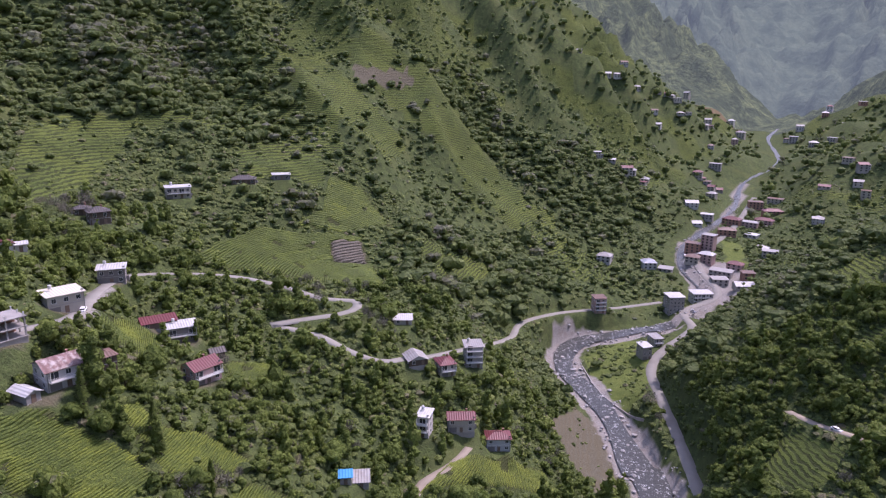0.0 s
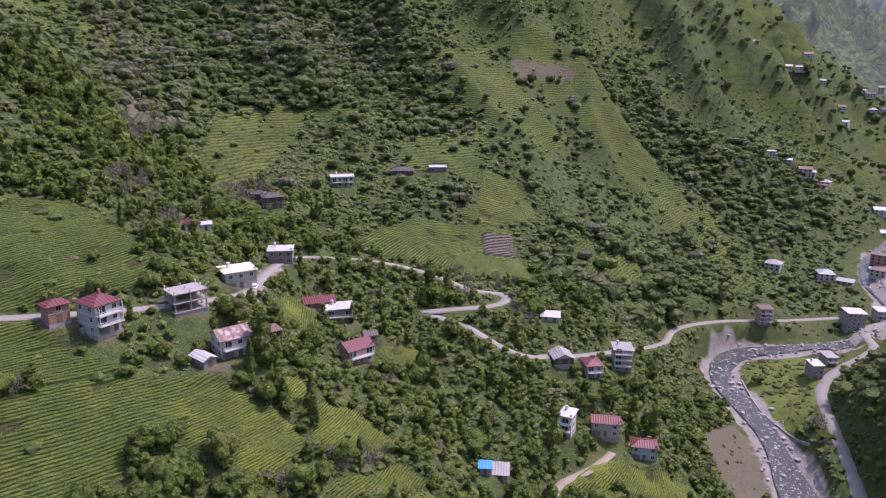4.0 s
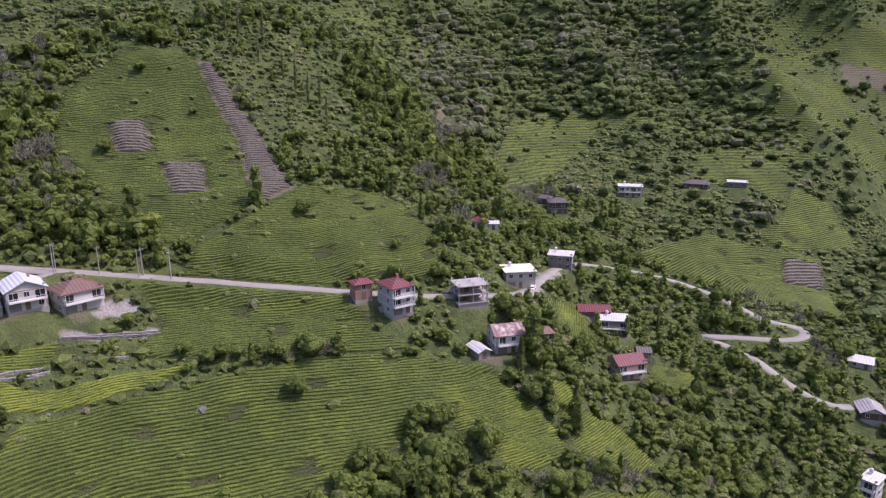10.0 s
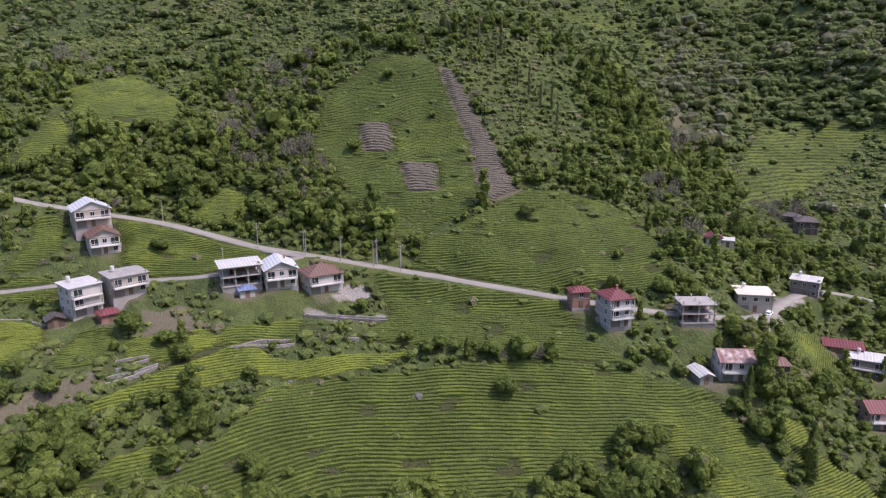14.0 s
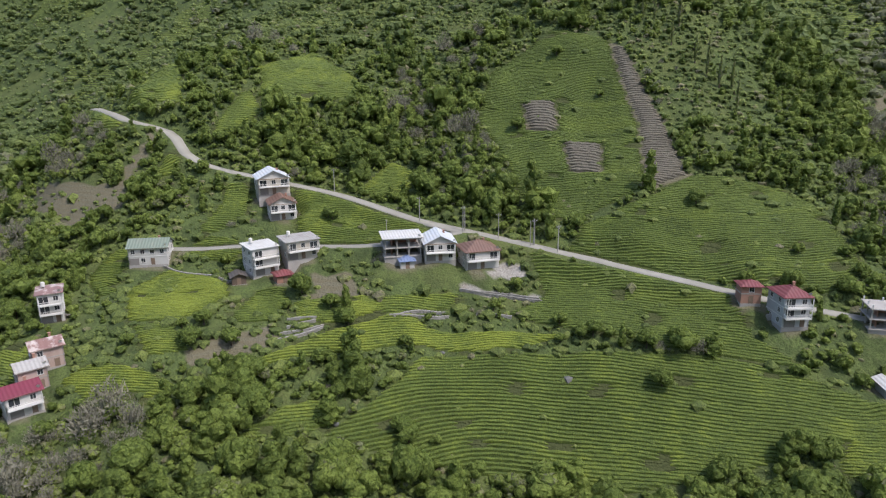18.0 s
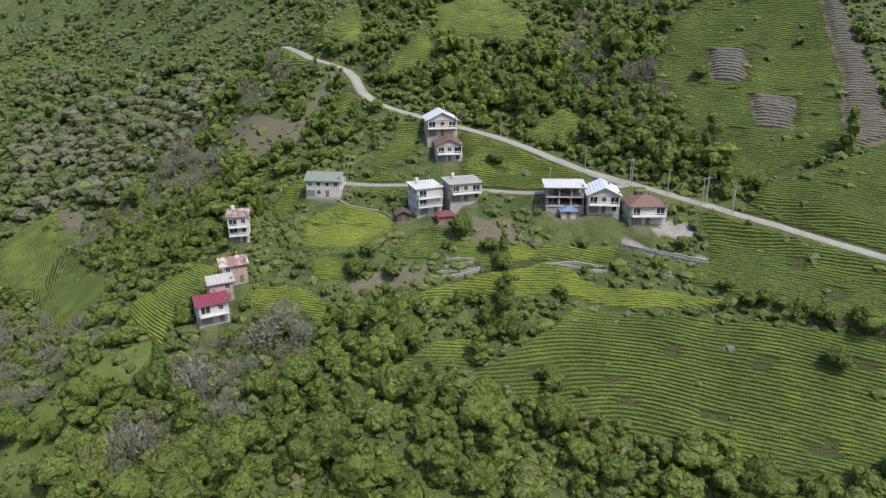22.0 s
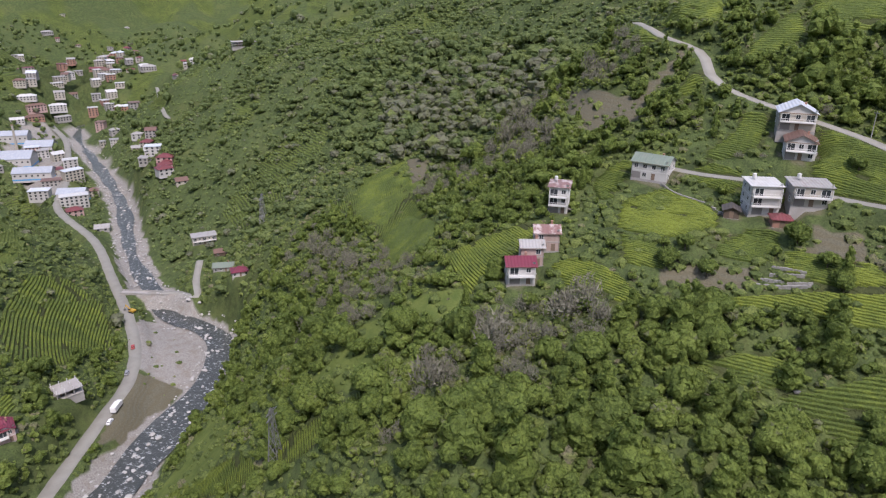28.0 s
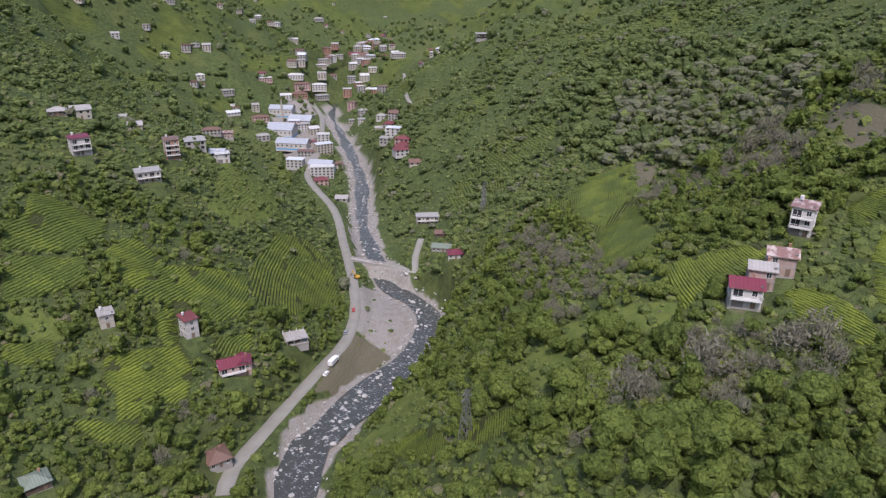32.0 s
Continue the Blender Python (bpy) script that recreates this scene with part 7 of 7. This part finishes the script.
        part("eaves_board", boxes((0, -d / 2 - 0.5, h - 0.12, w + 0.9, 0.06, 0.2)) if roof in ("hip", "gable") else boxes((0, -d / 2 - 0.27, h + 0.1, w + 0.5, 0.05, 0.3)), WALL["brown"] if roof != "flat" else TRIM, house)
    return house


for row in HOUSES:
    build_house(*row)


# ---- the two towns along the river ----
def town_block(x, y, turn, w, d, storeys, kind, wall, roofing_name):
    z = land1(x, y)
    words = {"hip": "hipped", "gable": "gabled", "flat": "flat"}[kind]
    house = tagged(new("town_house"), "%s town house with a %s %s roof" % ({"white": "white", "cream": "cream", "pink": "pink", "grey": "grey", "brick": "brick-red"}[wall], words, roofing_name), "house", "town houses along the river")
    house.matrix_basis = pose(x, y, z, 0, 0, turn)
    h = storeys * STOREY
    part("wall", boxes((0, 0, h / 2 - 1, w, d, h + 2)), WALL[wall], house)
    add_roof(house, kind, w, d, h, ROOF[roofing_name])
    for s in range(storeys):
        n = max(2, int(w / 3.4))
        for i in range(n):
            shared("window", BIG_WINDOW, house, (-w / 2 + w * (i + 0.5) / n, -d / 2 - 0.04, s * STOREY + 1.5))
    return house


BIG_WINDOW = keep_mesh("window", boxes((0, 0, 0, 1.6, 0.1, 1.5)), GLASS)
TOWN_RNG = random.Random(4)


def town(line, first, last, count, spread, gap, sides=(-1, 1)):
    """Houses in loose rows along a street, first..last along its length."""
    p = np.array(line)
    run = np.concatenate([[0], np.cumsum(np.linalg.norm(np.diff(p[:, :2], axis=0), axis=1))])
    put = []
    for _ in range(count * 12):
        if len(put) >= count:
            break
        s = run[-1] * TOWN_RNG.uniform(first, last)
        i = min(len(p) - 2, int(np.searchsorted(run, s)) - 1)
        i = max(i, 0)
        u = (p[i + 1] - p[i])[:2]
        u = u / (np.linalg.norm(u) + 1e-9)
        side = TOWN_RNG.choice(sides)
        off = side * (gap + abs(TOWN_RNG.gauss(0, spread)))
        x, y = p[i, 0] + u[1] * off, p[i, 1] - u[0] * off
        if any((x - q[0]) ** 2 + (y - q[1]) ** 2 < 10.5 ** 2 for q in put) or any((x - q[0]) ** 2 + (y - q[1]) ** 2 < 14 ** 2 for q in HOUSES + TOWN_SPOTS):
            continue
        if line_distance(np.array([x]), np.array([y]), RIVER_LINE)[0][0] < 17:
            continue
        put.append((x, y))
        face = math.degrees(math.atan2(-y, -x)) + 90 + TOWN_RNG.uniform(-25, 25)
        town_block(x, y, face, TOWN_RNG.uniform(9, 14), TOWN_RNG.uniform(8, 11), TOWN_RNG.choice((2, 2, 3, 3, 4)), TOWN_RNG.choice(("hip", "flat", "flat", "gable")),
                   TOWN_RNG.choice(("white", "cream", "cream", "pink", "grey", "brick")), TOWN_RNG.choice(("red", "white", "grey", "brown", "white", "pale", "grey")))


river_up = smooth(RIVER_UP, 15.0)
river_down = smooth(RIVER_DOWN, 15.0)
for x, y, turn, w, storeys, kind, wall, roofing_name in TOWN_SPOTS:
    town_block(x, y, turn + TOWN_RNG.uniform(-22, 22), w, min(w, 11) * TOWN_RNG.uniform(0.75, 0.95), storeys, kind, wall, roofing_name)
town(river_up, 0.74, 0.98, 16, 50, 24)
town(river_down, 0.40, 0.60, 8, 20, 24)
town(river_down, 0.66, 0.86, 46, 26, 18)


def hamlet(cx, cy, spread, count, seed):
    """Scattered farmhouses on a slope."""
    rng = random.Random(seed)
    for _ in range(count):
        x, y = cx + rng.gauss(0, spread), cy + rng.gauss(0, spread)
        face = math.degrees(math.atan2(-y, -x)) + 90 + rng.uniform(-25, 25)
        town_block(x, y, face, rng.uniform(8, 12), rng.uniform(7, 9), rng.choice((1, 2, 2, 3)), rng.choice(("hip", "gable", "flat")), rng.choice(("white", "cream", "cream", "grey")),
                   rng.choice(("white", "grey", "red", "brown", "grey")))


for cx, cy, spread, count in HAMLETS:
    hamlet(cx, cy, spread, count, int(cx + 3 * cy))


def factory(x, y, turn, w, d, h, label):
    """A tea factory hall with a shallow roof and a loading band of windows."""
    z = land1(x, y)
    hall = tagged(new("factory"), label, "factory", "tea factory halls")
    hall.matrix_basis = pose(x, y, z, 0, 0, turn)
    part("wall", boxes((0, 0, h / 2 - 1, w, d, h + 2)), WALL["white"], hall)
    part("plinth_band", boxes((0, 0, 0.6, w + 0.2, d + 0.2, 1.2)), ROOF["blue"], hall)
    add_roof(hall, "gable", w, d, h, ROOF["steel"])
    for i in range(int(w / 5)):
        shared("window", BIG_WINDOW, hall, (-w / 2 + 2.5 + i * 5, -d / 2 - 0.05, h * 0.62))


for x, y, turn, w, d, h, label in FACTORIES:
    factory(x, y, turn, w, d, h, label)


# ---- single trees ----
def make_tree(name, label, category, group, seed, tall, spread, tone, column=False, conifer=False):
    """Trunk with limbs and a crown of leaf clumps; the crown's lower edge leaves the trunk in view."""
    tree = tagged(new(name), label, category, group)
    v, f = trunk_shape(seed, tall * 0.8, 0.12 + tall * 0.018)
    trunk = new("trunk", mesh_from("trunk", v, f, BARK, smooth_shade=True))
    trunk.parent = tree
    if conifer:
        rng = np.random.RandomState(seed)
        n = 620
        h = rng.uniform(0.06, 1, n) ** 0.9
        a = rng.uniform(0, 6.28, n)
        r = (1 - h) * spread * (0.75 + 0.25 * np.sin(h * 46)) * rng.uniform(0.55, 1.05, n)
        p = np.stack([np.cos(a) * r, np.sin(a) * r, h * tall + 0.4], 1)
        out = np.stack([np.cos(a), np.sin(a), np.full(n, -0.35)], 1)
        side = np.stack([-np.sin(a), np.cos(a), np.zeros(n)], 1)
        s = rng.uniform(0.3, 0.75, (n, 1))
        tri = np.stack([p + out * s * 1.2, p - out * s * 0.4 + side * s * 0.6, p - out * s * 0.4 - side * s * 0.6], 1).reshape(-1, 3)
        v, f, t = tri, np.arange(n * 3).reshape(-1, 3), np.repeat(rng.uniform(-0.1, 0.1, n), 3)
    else:
        v, f, t = crown_shape(seed, 11, 380, 0.085, 1.0, column, True, 0.2)
        v = v * np.array([spread, spread, tall * (0.36 if column else 0.42)]) + np.array([0, 0, tall * 0.18])
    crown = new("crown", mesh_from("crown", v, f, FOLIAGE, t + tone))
    crown.parent = tree
    return tree


def place_tree(first, proto, x, y, scale, turn):
    m = pose(x, y, land1(x, y), 0, 0, turn) @ Matrix.Scale(scale, 4)
    if first:
        proto.matrix_basis = m
        return proto
    proto_scale = proto.scale.copy()
    proto.scale = (1, 1, 1)
    ob = copy_thing(proto, m)
    proto.scale = proto_scale
    return ob


TREE_RNG = random.Random(12)
PROTOS = [("tree", "broad green deciduous tree with a rounded leafy crown", 7.5, 3.2, 0.45, False), ("tree", "young fresh-green tree standing among the tea", 5.5, 2.0, 0.62, False),
          ("tree", "dark green spreading tree on the slope", 8.5, 3.6, 0.22, False), ("tree", "slim pale-green tree with a narrow crown", 9.5, 2.0, 0.55, True),
          ("tree", "grey-brown half-bare tree with thin spring leaves", 7.0, 2.6, 0.98, False), ("tree", "tall light-green tree at the field's edge", 10.0, 3.0, 0.70, False),
          ("tree", "tall thin half-bare tree on the open slope", 13.0, 1.0, 0.98, True)]
made = {}


def tree_at(kind, x, y, scale):
    name, label, tall, spread, tone, column = PROTOS[kind]
    first = kind not in made
    if first:
        made[kind] = make_tree(name, label, "tree", "trees on the tea slopes", 500 + kind, tall, spread, tone, column)
    place_tree(first, made[kind], x, y, scale, TREE_RNG.uniform(0, 360))


for i, (x, y) in enumerate(ROUND_TREES):
    tree_at((2, 0, 1, 0)[i % 4], x, y, TREE_RNG.uniform(0.65, 1.0))
for x, y in TALL_TREES:
    tree_at(6 if math.hypot(x, y) > 250 else 3, x, y, TREE_RNG.uniform(0.75, 1.15))
spruce = None
for x, y in CONIFERS:
    first = spruce is None
    if first:
        spruce = make_tree("spruce", "dark green pointed spruce below the old farmhouse", "tree", "spruces by the farm", 540, 11.0, 2.6, 0.02, False, True)
    place_tree(first, spruce, x, y, TREE_RNG.uniform(0.75, 1.0), TREE_RNG.uniform(0, 360))
# trees round the houses and along the road
tx, ty, trng = scatter(150, 275, 9.5, 77)
a = np.degrees(np.arctan2(-tx, ty))
keep = (a > -2) & (a < 112) & free_ground(tx, ty, 2.5, 15, 0.5, True) & (~in_any(tx, ty, OPEN) | (trng.uniform(size=tx.shape) < 0.5))
tx, ty = tx[keep], ty[keep]
for i in range(min(170, len(tx))):
    tree_at(TREE_RNG.choice((0, 0, 1, 2, 2, 3, 4, 5)), float(tx[i]), float(ty[i]), TREE_RNG.uniform(0.42, 0.8))


# ---- stones, walls, poles ----
def stone_mesh(seed):
    rng = np.random.RandomState(seed)
    return ICO_V * rng.uniform(0.7, 1.2, (12, 1)) * np.array([1, 0.8, 0.6])


x, y, rng = [], [], np.random.RandomState(3)
line = np.array(RIVER_LINE)
near = line[(np.hypot(line[:, 0], line[:, 1]) > 150) & (np.hypot(line[:, 0], line[:, 1]) < 900)]
pick = rng.randint(0, len(near), 5200)
off = rng.normal(0, 6.0, (5200, 2))
x, y = near[pick, 0] + off[:, 0] + rng.uniform(-7, 7, 5200), near[pick, 1] + off[:, 1] + rng.uniform(-7, 7, 5200)
d, rz = line_distance(x, y, RIVER_LINE)
keep = (d < np.where(y > 440, 6.5, 12.0)) & (rng.uniform(size=d.shape) < 0.55 + 0.6 * waves(x, y, 14, 51, 2) + 0.04 * d)
x, y, d, rz = x[keep], y[keep], d[keep], rz[keep]
size = np.clip(rng.lognormal(-0.6, 0.5, len(x)), 0.28, 1.7)
z = np.maximum(land(x, y), rz - 0.9)
vs, fs, base = [], [], 0
shapes = [stone_mesh(i) for i in range(9)]
for i in range(len(x)):
    c, s = math.cos(i * 1.3), math.sin(i * 1.3)
    v = shapes[i % 9] * size[i]
    vs.append(np.stack([v[:, 0] * c - v[:, 1] * s + x[i], v[:, 0] * s + v[:, 1] * c + y[i], v[:, 2] + z[i] + size[i] * 0.35], 1))
    fs.append(ICO_F + base)
    base += 12
tagged(new("boulders", mesh_from("boulders", np.vstack(vs), np.vstack(fs), BOULDER)), "pale rounded boulders strewn through the river bed", "boulders", kind="stuff")

for i, (x, y) in enumerate(FIELD_ROCKS):
    rock = tagged(new("rock", mesh_from("rock", stone_mesh(40 + i) * (1.5 if i == 0 else 1.1), ICO_F, FIELD_STONE)), "grey weathered boulder lying in the tea field" if i < 3 else "pale rock in the eroded gully", "rock")
    rock.location = (x, y, land1(x, y) + 0.45)


def stone_wall(points, high, wide, label):
    """A dry-stone terrace wall: courses of single stones."""
    rng = random.Random(int(points[0][0] * 10))
    wall = tagged(new("terrace_wall"), label, "wall", "stone terrace walls")
    line = smooth([(p[0], p[1], 0.0) for p in points], 0.9)
    wall.location = (line[0][0], line[0][1], land1(line[0][0], line[0][1]))
    meshes = [keep_mesh("stone", boxes((0, 0, 0, 0.86 + 0.1 * k, wide, high / 3 * (0.93 - 0.03 * k))), STONEWALL) for k in range(3)]
    for me in meshes:
        bm = bmesh.new()
        bm.from_mesh(me)
        for v in bm.verts:
            v.co += Vector((rng.uniform(-0.07, 0.07), rng.uniform(-0.06, 0.06), rng.uniform(-0.05, 0.05)))
        bm.to_mesh(me)
        bm.free()
    for a, b in zip(line[:-1], line[1:]):
        turn = math.degrees(math.atan2(b[1] - a[1], b[0] - a[0]))
        g = land1((a[0] + b[0]) / 2, (a[1] + b[1]) / 2) - 0.25
        for c in range(3):
            st = new("stone", rng.choice(meshes))
            st.parent = wall
            st.matrix_basis = pose((a[0] + b[0]) / 2 - wall.location.x + rng.uniform(-0.06, 0.06), (a[1] + b[1]) / 2 - wall.location.y + rng.uniform(-0.06, 0.06),
                                   g - wall.location.z + (c + 0.5) * high / 3, 0, 0, turn + rng.uniform(-5, 5))


for points in WALL_LINES[:-1]:
    stone_wall(points, 1.0, 0.5, "grey dry-stone wall holding up a tea terrace")
quay = WALL_LINES[-1]
q = smooth([(p[0], p[1], land1(*p)) for p in quay], 4.0)
verts, faces = [], []
for i, p in enumerate(q):
    a, b = q[max(0, i - 1)], q[min(len(q) - 1, i + 1)]
    n = np.array([b[1] - a[1], a[0] - b[0]])
    n = n / np.linalg.norm(n)
    for o, up in ((-0.3, -3.0), (-0.3, 1.0), (0.3, 1.0), (0.3, -3.0)):
        verts.append((p[0] + n[0] * o, p[1] + n[1] * o, p[2] + up))
for i in range(len(q) - 1):
    for k in range(3):
        faces.append((i * 4 + k, i * 4 + k + 1, i * 4 + k + 5, i * 4 + k + 4))
tagged(new("river_wall", mesh_from("river_wall", verts, faces, CONCRETE)), "dark concrete flood wall round the river meadow", "wall", kind="structure")


def utility_pole(x, y, turn):
    pole = tagged(new("utility_pole"), "thin concrete utility pole beside the hill road", "utility pole", "poles along the road")
    pole.matrix_basis = pose(x, y, land1(x, y), 0, 0, turn)
    bm = bmesh.new()
    bmesh.ops.create_cone(bm, segments=8, radius1=0.16, radius2=0.09, depth=8.6, cap_ends=True, matrix=Matrix.Translation((0, 0, 4.0)))
    part("post", bm, CONCRETE, pole)
    part("crossarm", boxes((0, 0, 7.7, 1.7, 0.1, 0.12)), STEEL, pole)
    for o in (-0.7, 0, 0.7):
        part("insulator", boxes((o, 0, 7.88, 0.1, 0.1, 0.22)), TRIM, pole)


for i, (x, y) in enumerate(POLES):
    utility_pole(x, y, 40 + 13 * i)


def pylon(x, y, high=17.0):
    mast = tagged(new("pylon"), "steel lattice power pylon on the wooded slope", "pylon", "power line pylons")
    mast.location = (x, y, land1(x, y) - 0.5)

    def rod(bm, a, b, r=0.09):
        a, b = Vector(a), Vector(b)
        m = Matrix.Translation((a + b) / 2) @ (b - a).to_track_quat("Z", "Y").to_matrix().to_4x4()
        bmesh.ops.create_cone(bm, segments=5, radius1=r, radius2=r, depth=(b - a).length, cap_ends=True, matrix=m)

    def corner(sx, sy, t):
        w = 1.5 * (1 - t) + 0.3 * t
        return (sx * w, sy * w, high * t)

    ring = [(-1, -1), (1, -1), (1, 1), (-1, 1)]
    for sx, sy in ring:
        bm = bmesh.new()
        rod(bm, corner(sx, sy, 0), corner(sx, sy, 1), 0.12)
        part("leg", bm, STEEL, mast)
    for k in range(6):
        for i in range(4):
            for a, b in ((ring[i], ring[(i + 1) % 4]), (ring[(i + 1) % 4], ring[i])):
                bm = bmesh.new()
                rod(bm, corner(*a, k / 6), corner(*b, (k + 1) / 6), 0.06)
                part("brace", bm, STEEL, mast)
    for k in (0.82, 0.93):
        bm = bmesh.new()
        rod(bm, (-2.6, 0, high * k), (2.6, 0, high * k), 0.1)
        rod(bm, (-2.6, 0, high * k), (0, 0, high * (k + 0.06)), 0.06)
        rod(bm, (2.6, 0, high * k), (0, 0, high * (k + 0.06)), 0.06)
        part("crossarm", bm, STEEL, mast)


for x, y in PYLONS:
    pylon(x, y)


# ---- vehicles ----
RUBBER = plain("tyre_rubber", (0.03, 0.03, 0.03), (0.06, 0.055, 0.05), 0.4)
PAINT = {"white": plain("white_car_paint", (0.75, 0.75, 0.74), (0.5, 0.47, 0.42), 0.2, rough=0.35), "grey": plain("grey_car_paint", (0.25, 0.26, 0.28), (0.3, 0.28, 0.25), 0.3, rough=0.35),
         "yellow": plain("digger_paint", (0.55, 0.33, 0.03), (0.25, 0.17, 0.08), 0.5, rough=0.5), "red": plain("red_car_paint", (0.35, 0.03, 0.03), (0.25, 0.1, 0.08), 0.3, rough=0.35)}


def wheels(ob, xs, half, radius):
    for wx in xs:
        for s in (-1, 1):
            bm = bmesh.new()
            bmesh.ops.create_cone(bm, segments=14, radius1=radius, radius2=radius, depth=0.24, cap_ends=True, matrix=Matrix.Translation((wx, s * half, radius)) @ Matrix.Rotation(radians(90), 4, "X"))
            wheel = part("wheel", bm, RUBBER, ob)
            bm = bmesh.new()
            bmesh.ops.create_cone(bm, segments=10, radius1=radius * 0.55, radius2=radius * 0.55, depth=0.28, cap_ends=True, matrix=Matrix.Translation((wx, s * half, radius)) @ Matrix.Rotation(radians(90), 4, "X"))
            part("rim", bm, STEEL, wheel)


def road_turn(x, y):
    """Height and heading of the nearest road."""
    best = None
    for line, wide in ROAD_LINES:
        for p, q in zip(line[:-1], line[1:]):
            d = math.hypot(p[0] - x, p[1] - y)
            if best is None or d < best[0]:
                best = (d, p[2], math.degrees(math.atan2(q[1] - p[1], q[0] - p[0])))
    return best


def car(x, y, colour):
    _, z, turn = road_turn(x, y)
    ob = tagged(new("car"), "%s small car on the road" % colour, "car", "cars on the roads")
    ob.matrix_basis = pose(x, y, max(z + 0.16, land1(x, y)), 0, 0, turn)
    part("body", boxes((0, 0, 0.62, 4.1, 1.7, 0.62)), PAINT[colour], ob, bevel=0.12)
    cabin = part("cabin", boxes((-0.2, 0, 1.16, 2.3, 1.5, 0.56)), PAINT[colour], ob, bevel=0.16)
    part("window", boxes((-0.2, 0, 1.18, 2.36, 1.2, 0.34), (-0.2, 0, 1.18, 1.9, 1.54, 0.34)), GLASS, cabin)
    for s in (-1, 1):
        part("headlight", boxes((2.04, s * 0.6, 0.68, 0.06, 0.3, 0.16)), TRIM, ob)
    wheels(ob, (-1.25, 1.25), 0.76, 0.31)


def truck(x, y):
    _, z, turn = road_turn(x, y)
    ob = tagged(new("truck"), "white lorry with a box body parked by the river road", "truck")
    ob.matrix_basis = pose(x, y, max(z + 0.16, land1(x, y)), 0, 0, turn)
    part("chassis", boxes((0, 0, 0.75, 7.2, 1.0, 0.3)), STEEL, ob)
    cab = part("cab", boxes((2.9, 0, 1.75, 1.7, 2.2, 1.9)), PAINT["white"], ob, bevel=0.14)
    part("windscreen", boxes((3.74, 0, 2.1, 0.06, 1.9, 0.8)), GLASS, cab)
    part("box_body", boxes((-0.8, 0, 2.1, 5.4, 2.35, 2.3)), PAINT["white"], ob, bevel=0.05)
    wheels(ob, (-2.4, -1.4, 2.6), 1.0, 0.48)


def digger(x, y):
    _, z, turn = road_turn(x, y)
    ob = tagged(new("excavator"), "yellow tracked excavator at work on the river bank", "excavator")
    ob.matrix_basis = pose(x, y, land1(x, y), 0, 0, turn + 35)
    for s in (-1, 1):
        part("track", boxes((0, s * 1.1, 0.45, 3.6, 0.6, 0.85)), RUBBER, ob, bevel=0.2)
    part("body", boxes((-0.4, 0, 1.5, 3.0, 2.5, 1.1)), PAINT["yellow"], ob, bevel=0.15)
    cab = part("cab", boxes((0.6, 0.75, 2.2, 1.4, 0.95, 1.5)), PAINT["yellow"], ob, bevel=0.1)
    part("window", boxes((0.62, 0.75, 2.4, 1.44, 0.99, 0.8)), GLASS, cab)
    boom = sloped(((0.9, -0.2, 1.9), (0.9, 0.2, 1.9), (4.0, 0.2, 4.3), (4.0, -0.2, 4.3)), 0.55)
    part("boom", boom, PAINT["yellow"], ob)
    part("stick", sloped(((3.8, -0.16, 4.3), (3.8, 0.16, 4.3), (5.6, 0.16, 1.6), (5.6, -0.16, 1.6)), 0.45), PAINT["yellow"], ob)
    part("bucket", boxes((5.5, 0, 0.9, 0.9, 1.1, 0.9)), STEEL, ob, bevel=0.12)


for i, (x, y) in enumerate(CARS):
    car(x, y, ("white", "grey", "red", "white", "grey", "white")[i])
truck(*TRUCK[0])
digger(*DIGGER[0])


# ---- bridge and factory stack ----
bp = BANK_LANE[-2:]
(ax, ay, az), (bx, by, bz) = bp
turn = math.degrees(math.atan2(by - ay, bx - ax))
length = math.hypot(bx - ax, by - ay)
bridge = tagged(new("bridge"), "flat concrete bridge carrying the lane over the river", "bridge")
bridge.matrix_basis = pose((ax + bx) / 2, (ay + by) / 2, (az + bz) / 2, 0, 0, turn)
part("deck", boxes((0, 0, -0.2, length, 4.6, 0.6)), CONCRETE, bridge)
for s in (-1, 1):
    part("parapet", boxes((0, s * 2.2, 0.5, length, 0.2, 0.8)), CONCRETE, bridge)
for o in (-0.3, 0.0, 0.3):
    part("pier", boxes((o * length, 0, -3.5, 1.0, 4.0, 6.2)), CONCRETE, bridge)
sx, sy = STACK[0]
stack = tagged(new("chimney_stack"), "tall pale brick chimney stack of the tea factory", "chimney")
stack.location = (sx, sy, land1(sx, sy))
bm = bmesh.new()
bmesh.ops.create_cone(bm, segments=16, radius1=1.7, radius2=1.0, depth=34, cap_ends=True, matrix=Matrix.Translation((0, 0, 16)))
part("shaft", bm, WALL["cream"], stack)
bm = bmesh.new()
bmesh.ops.create_cone(bm, segments=16, radius1=1.25, radius2=1.25, depth=0.8, cap_ends=True, matrix=Matrix.Translation((0, 0, 32.6)))
part("rim", bm, WALL["brick"], stack)
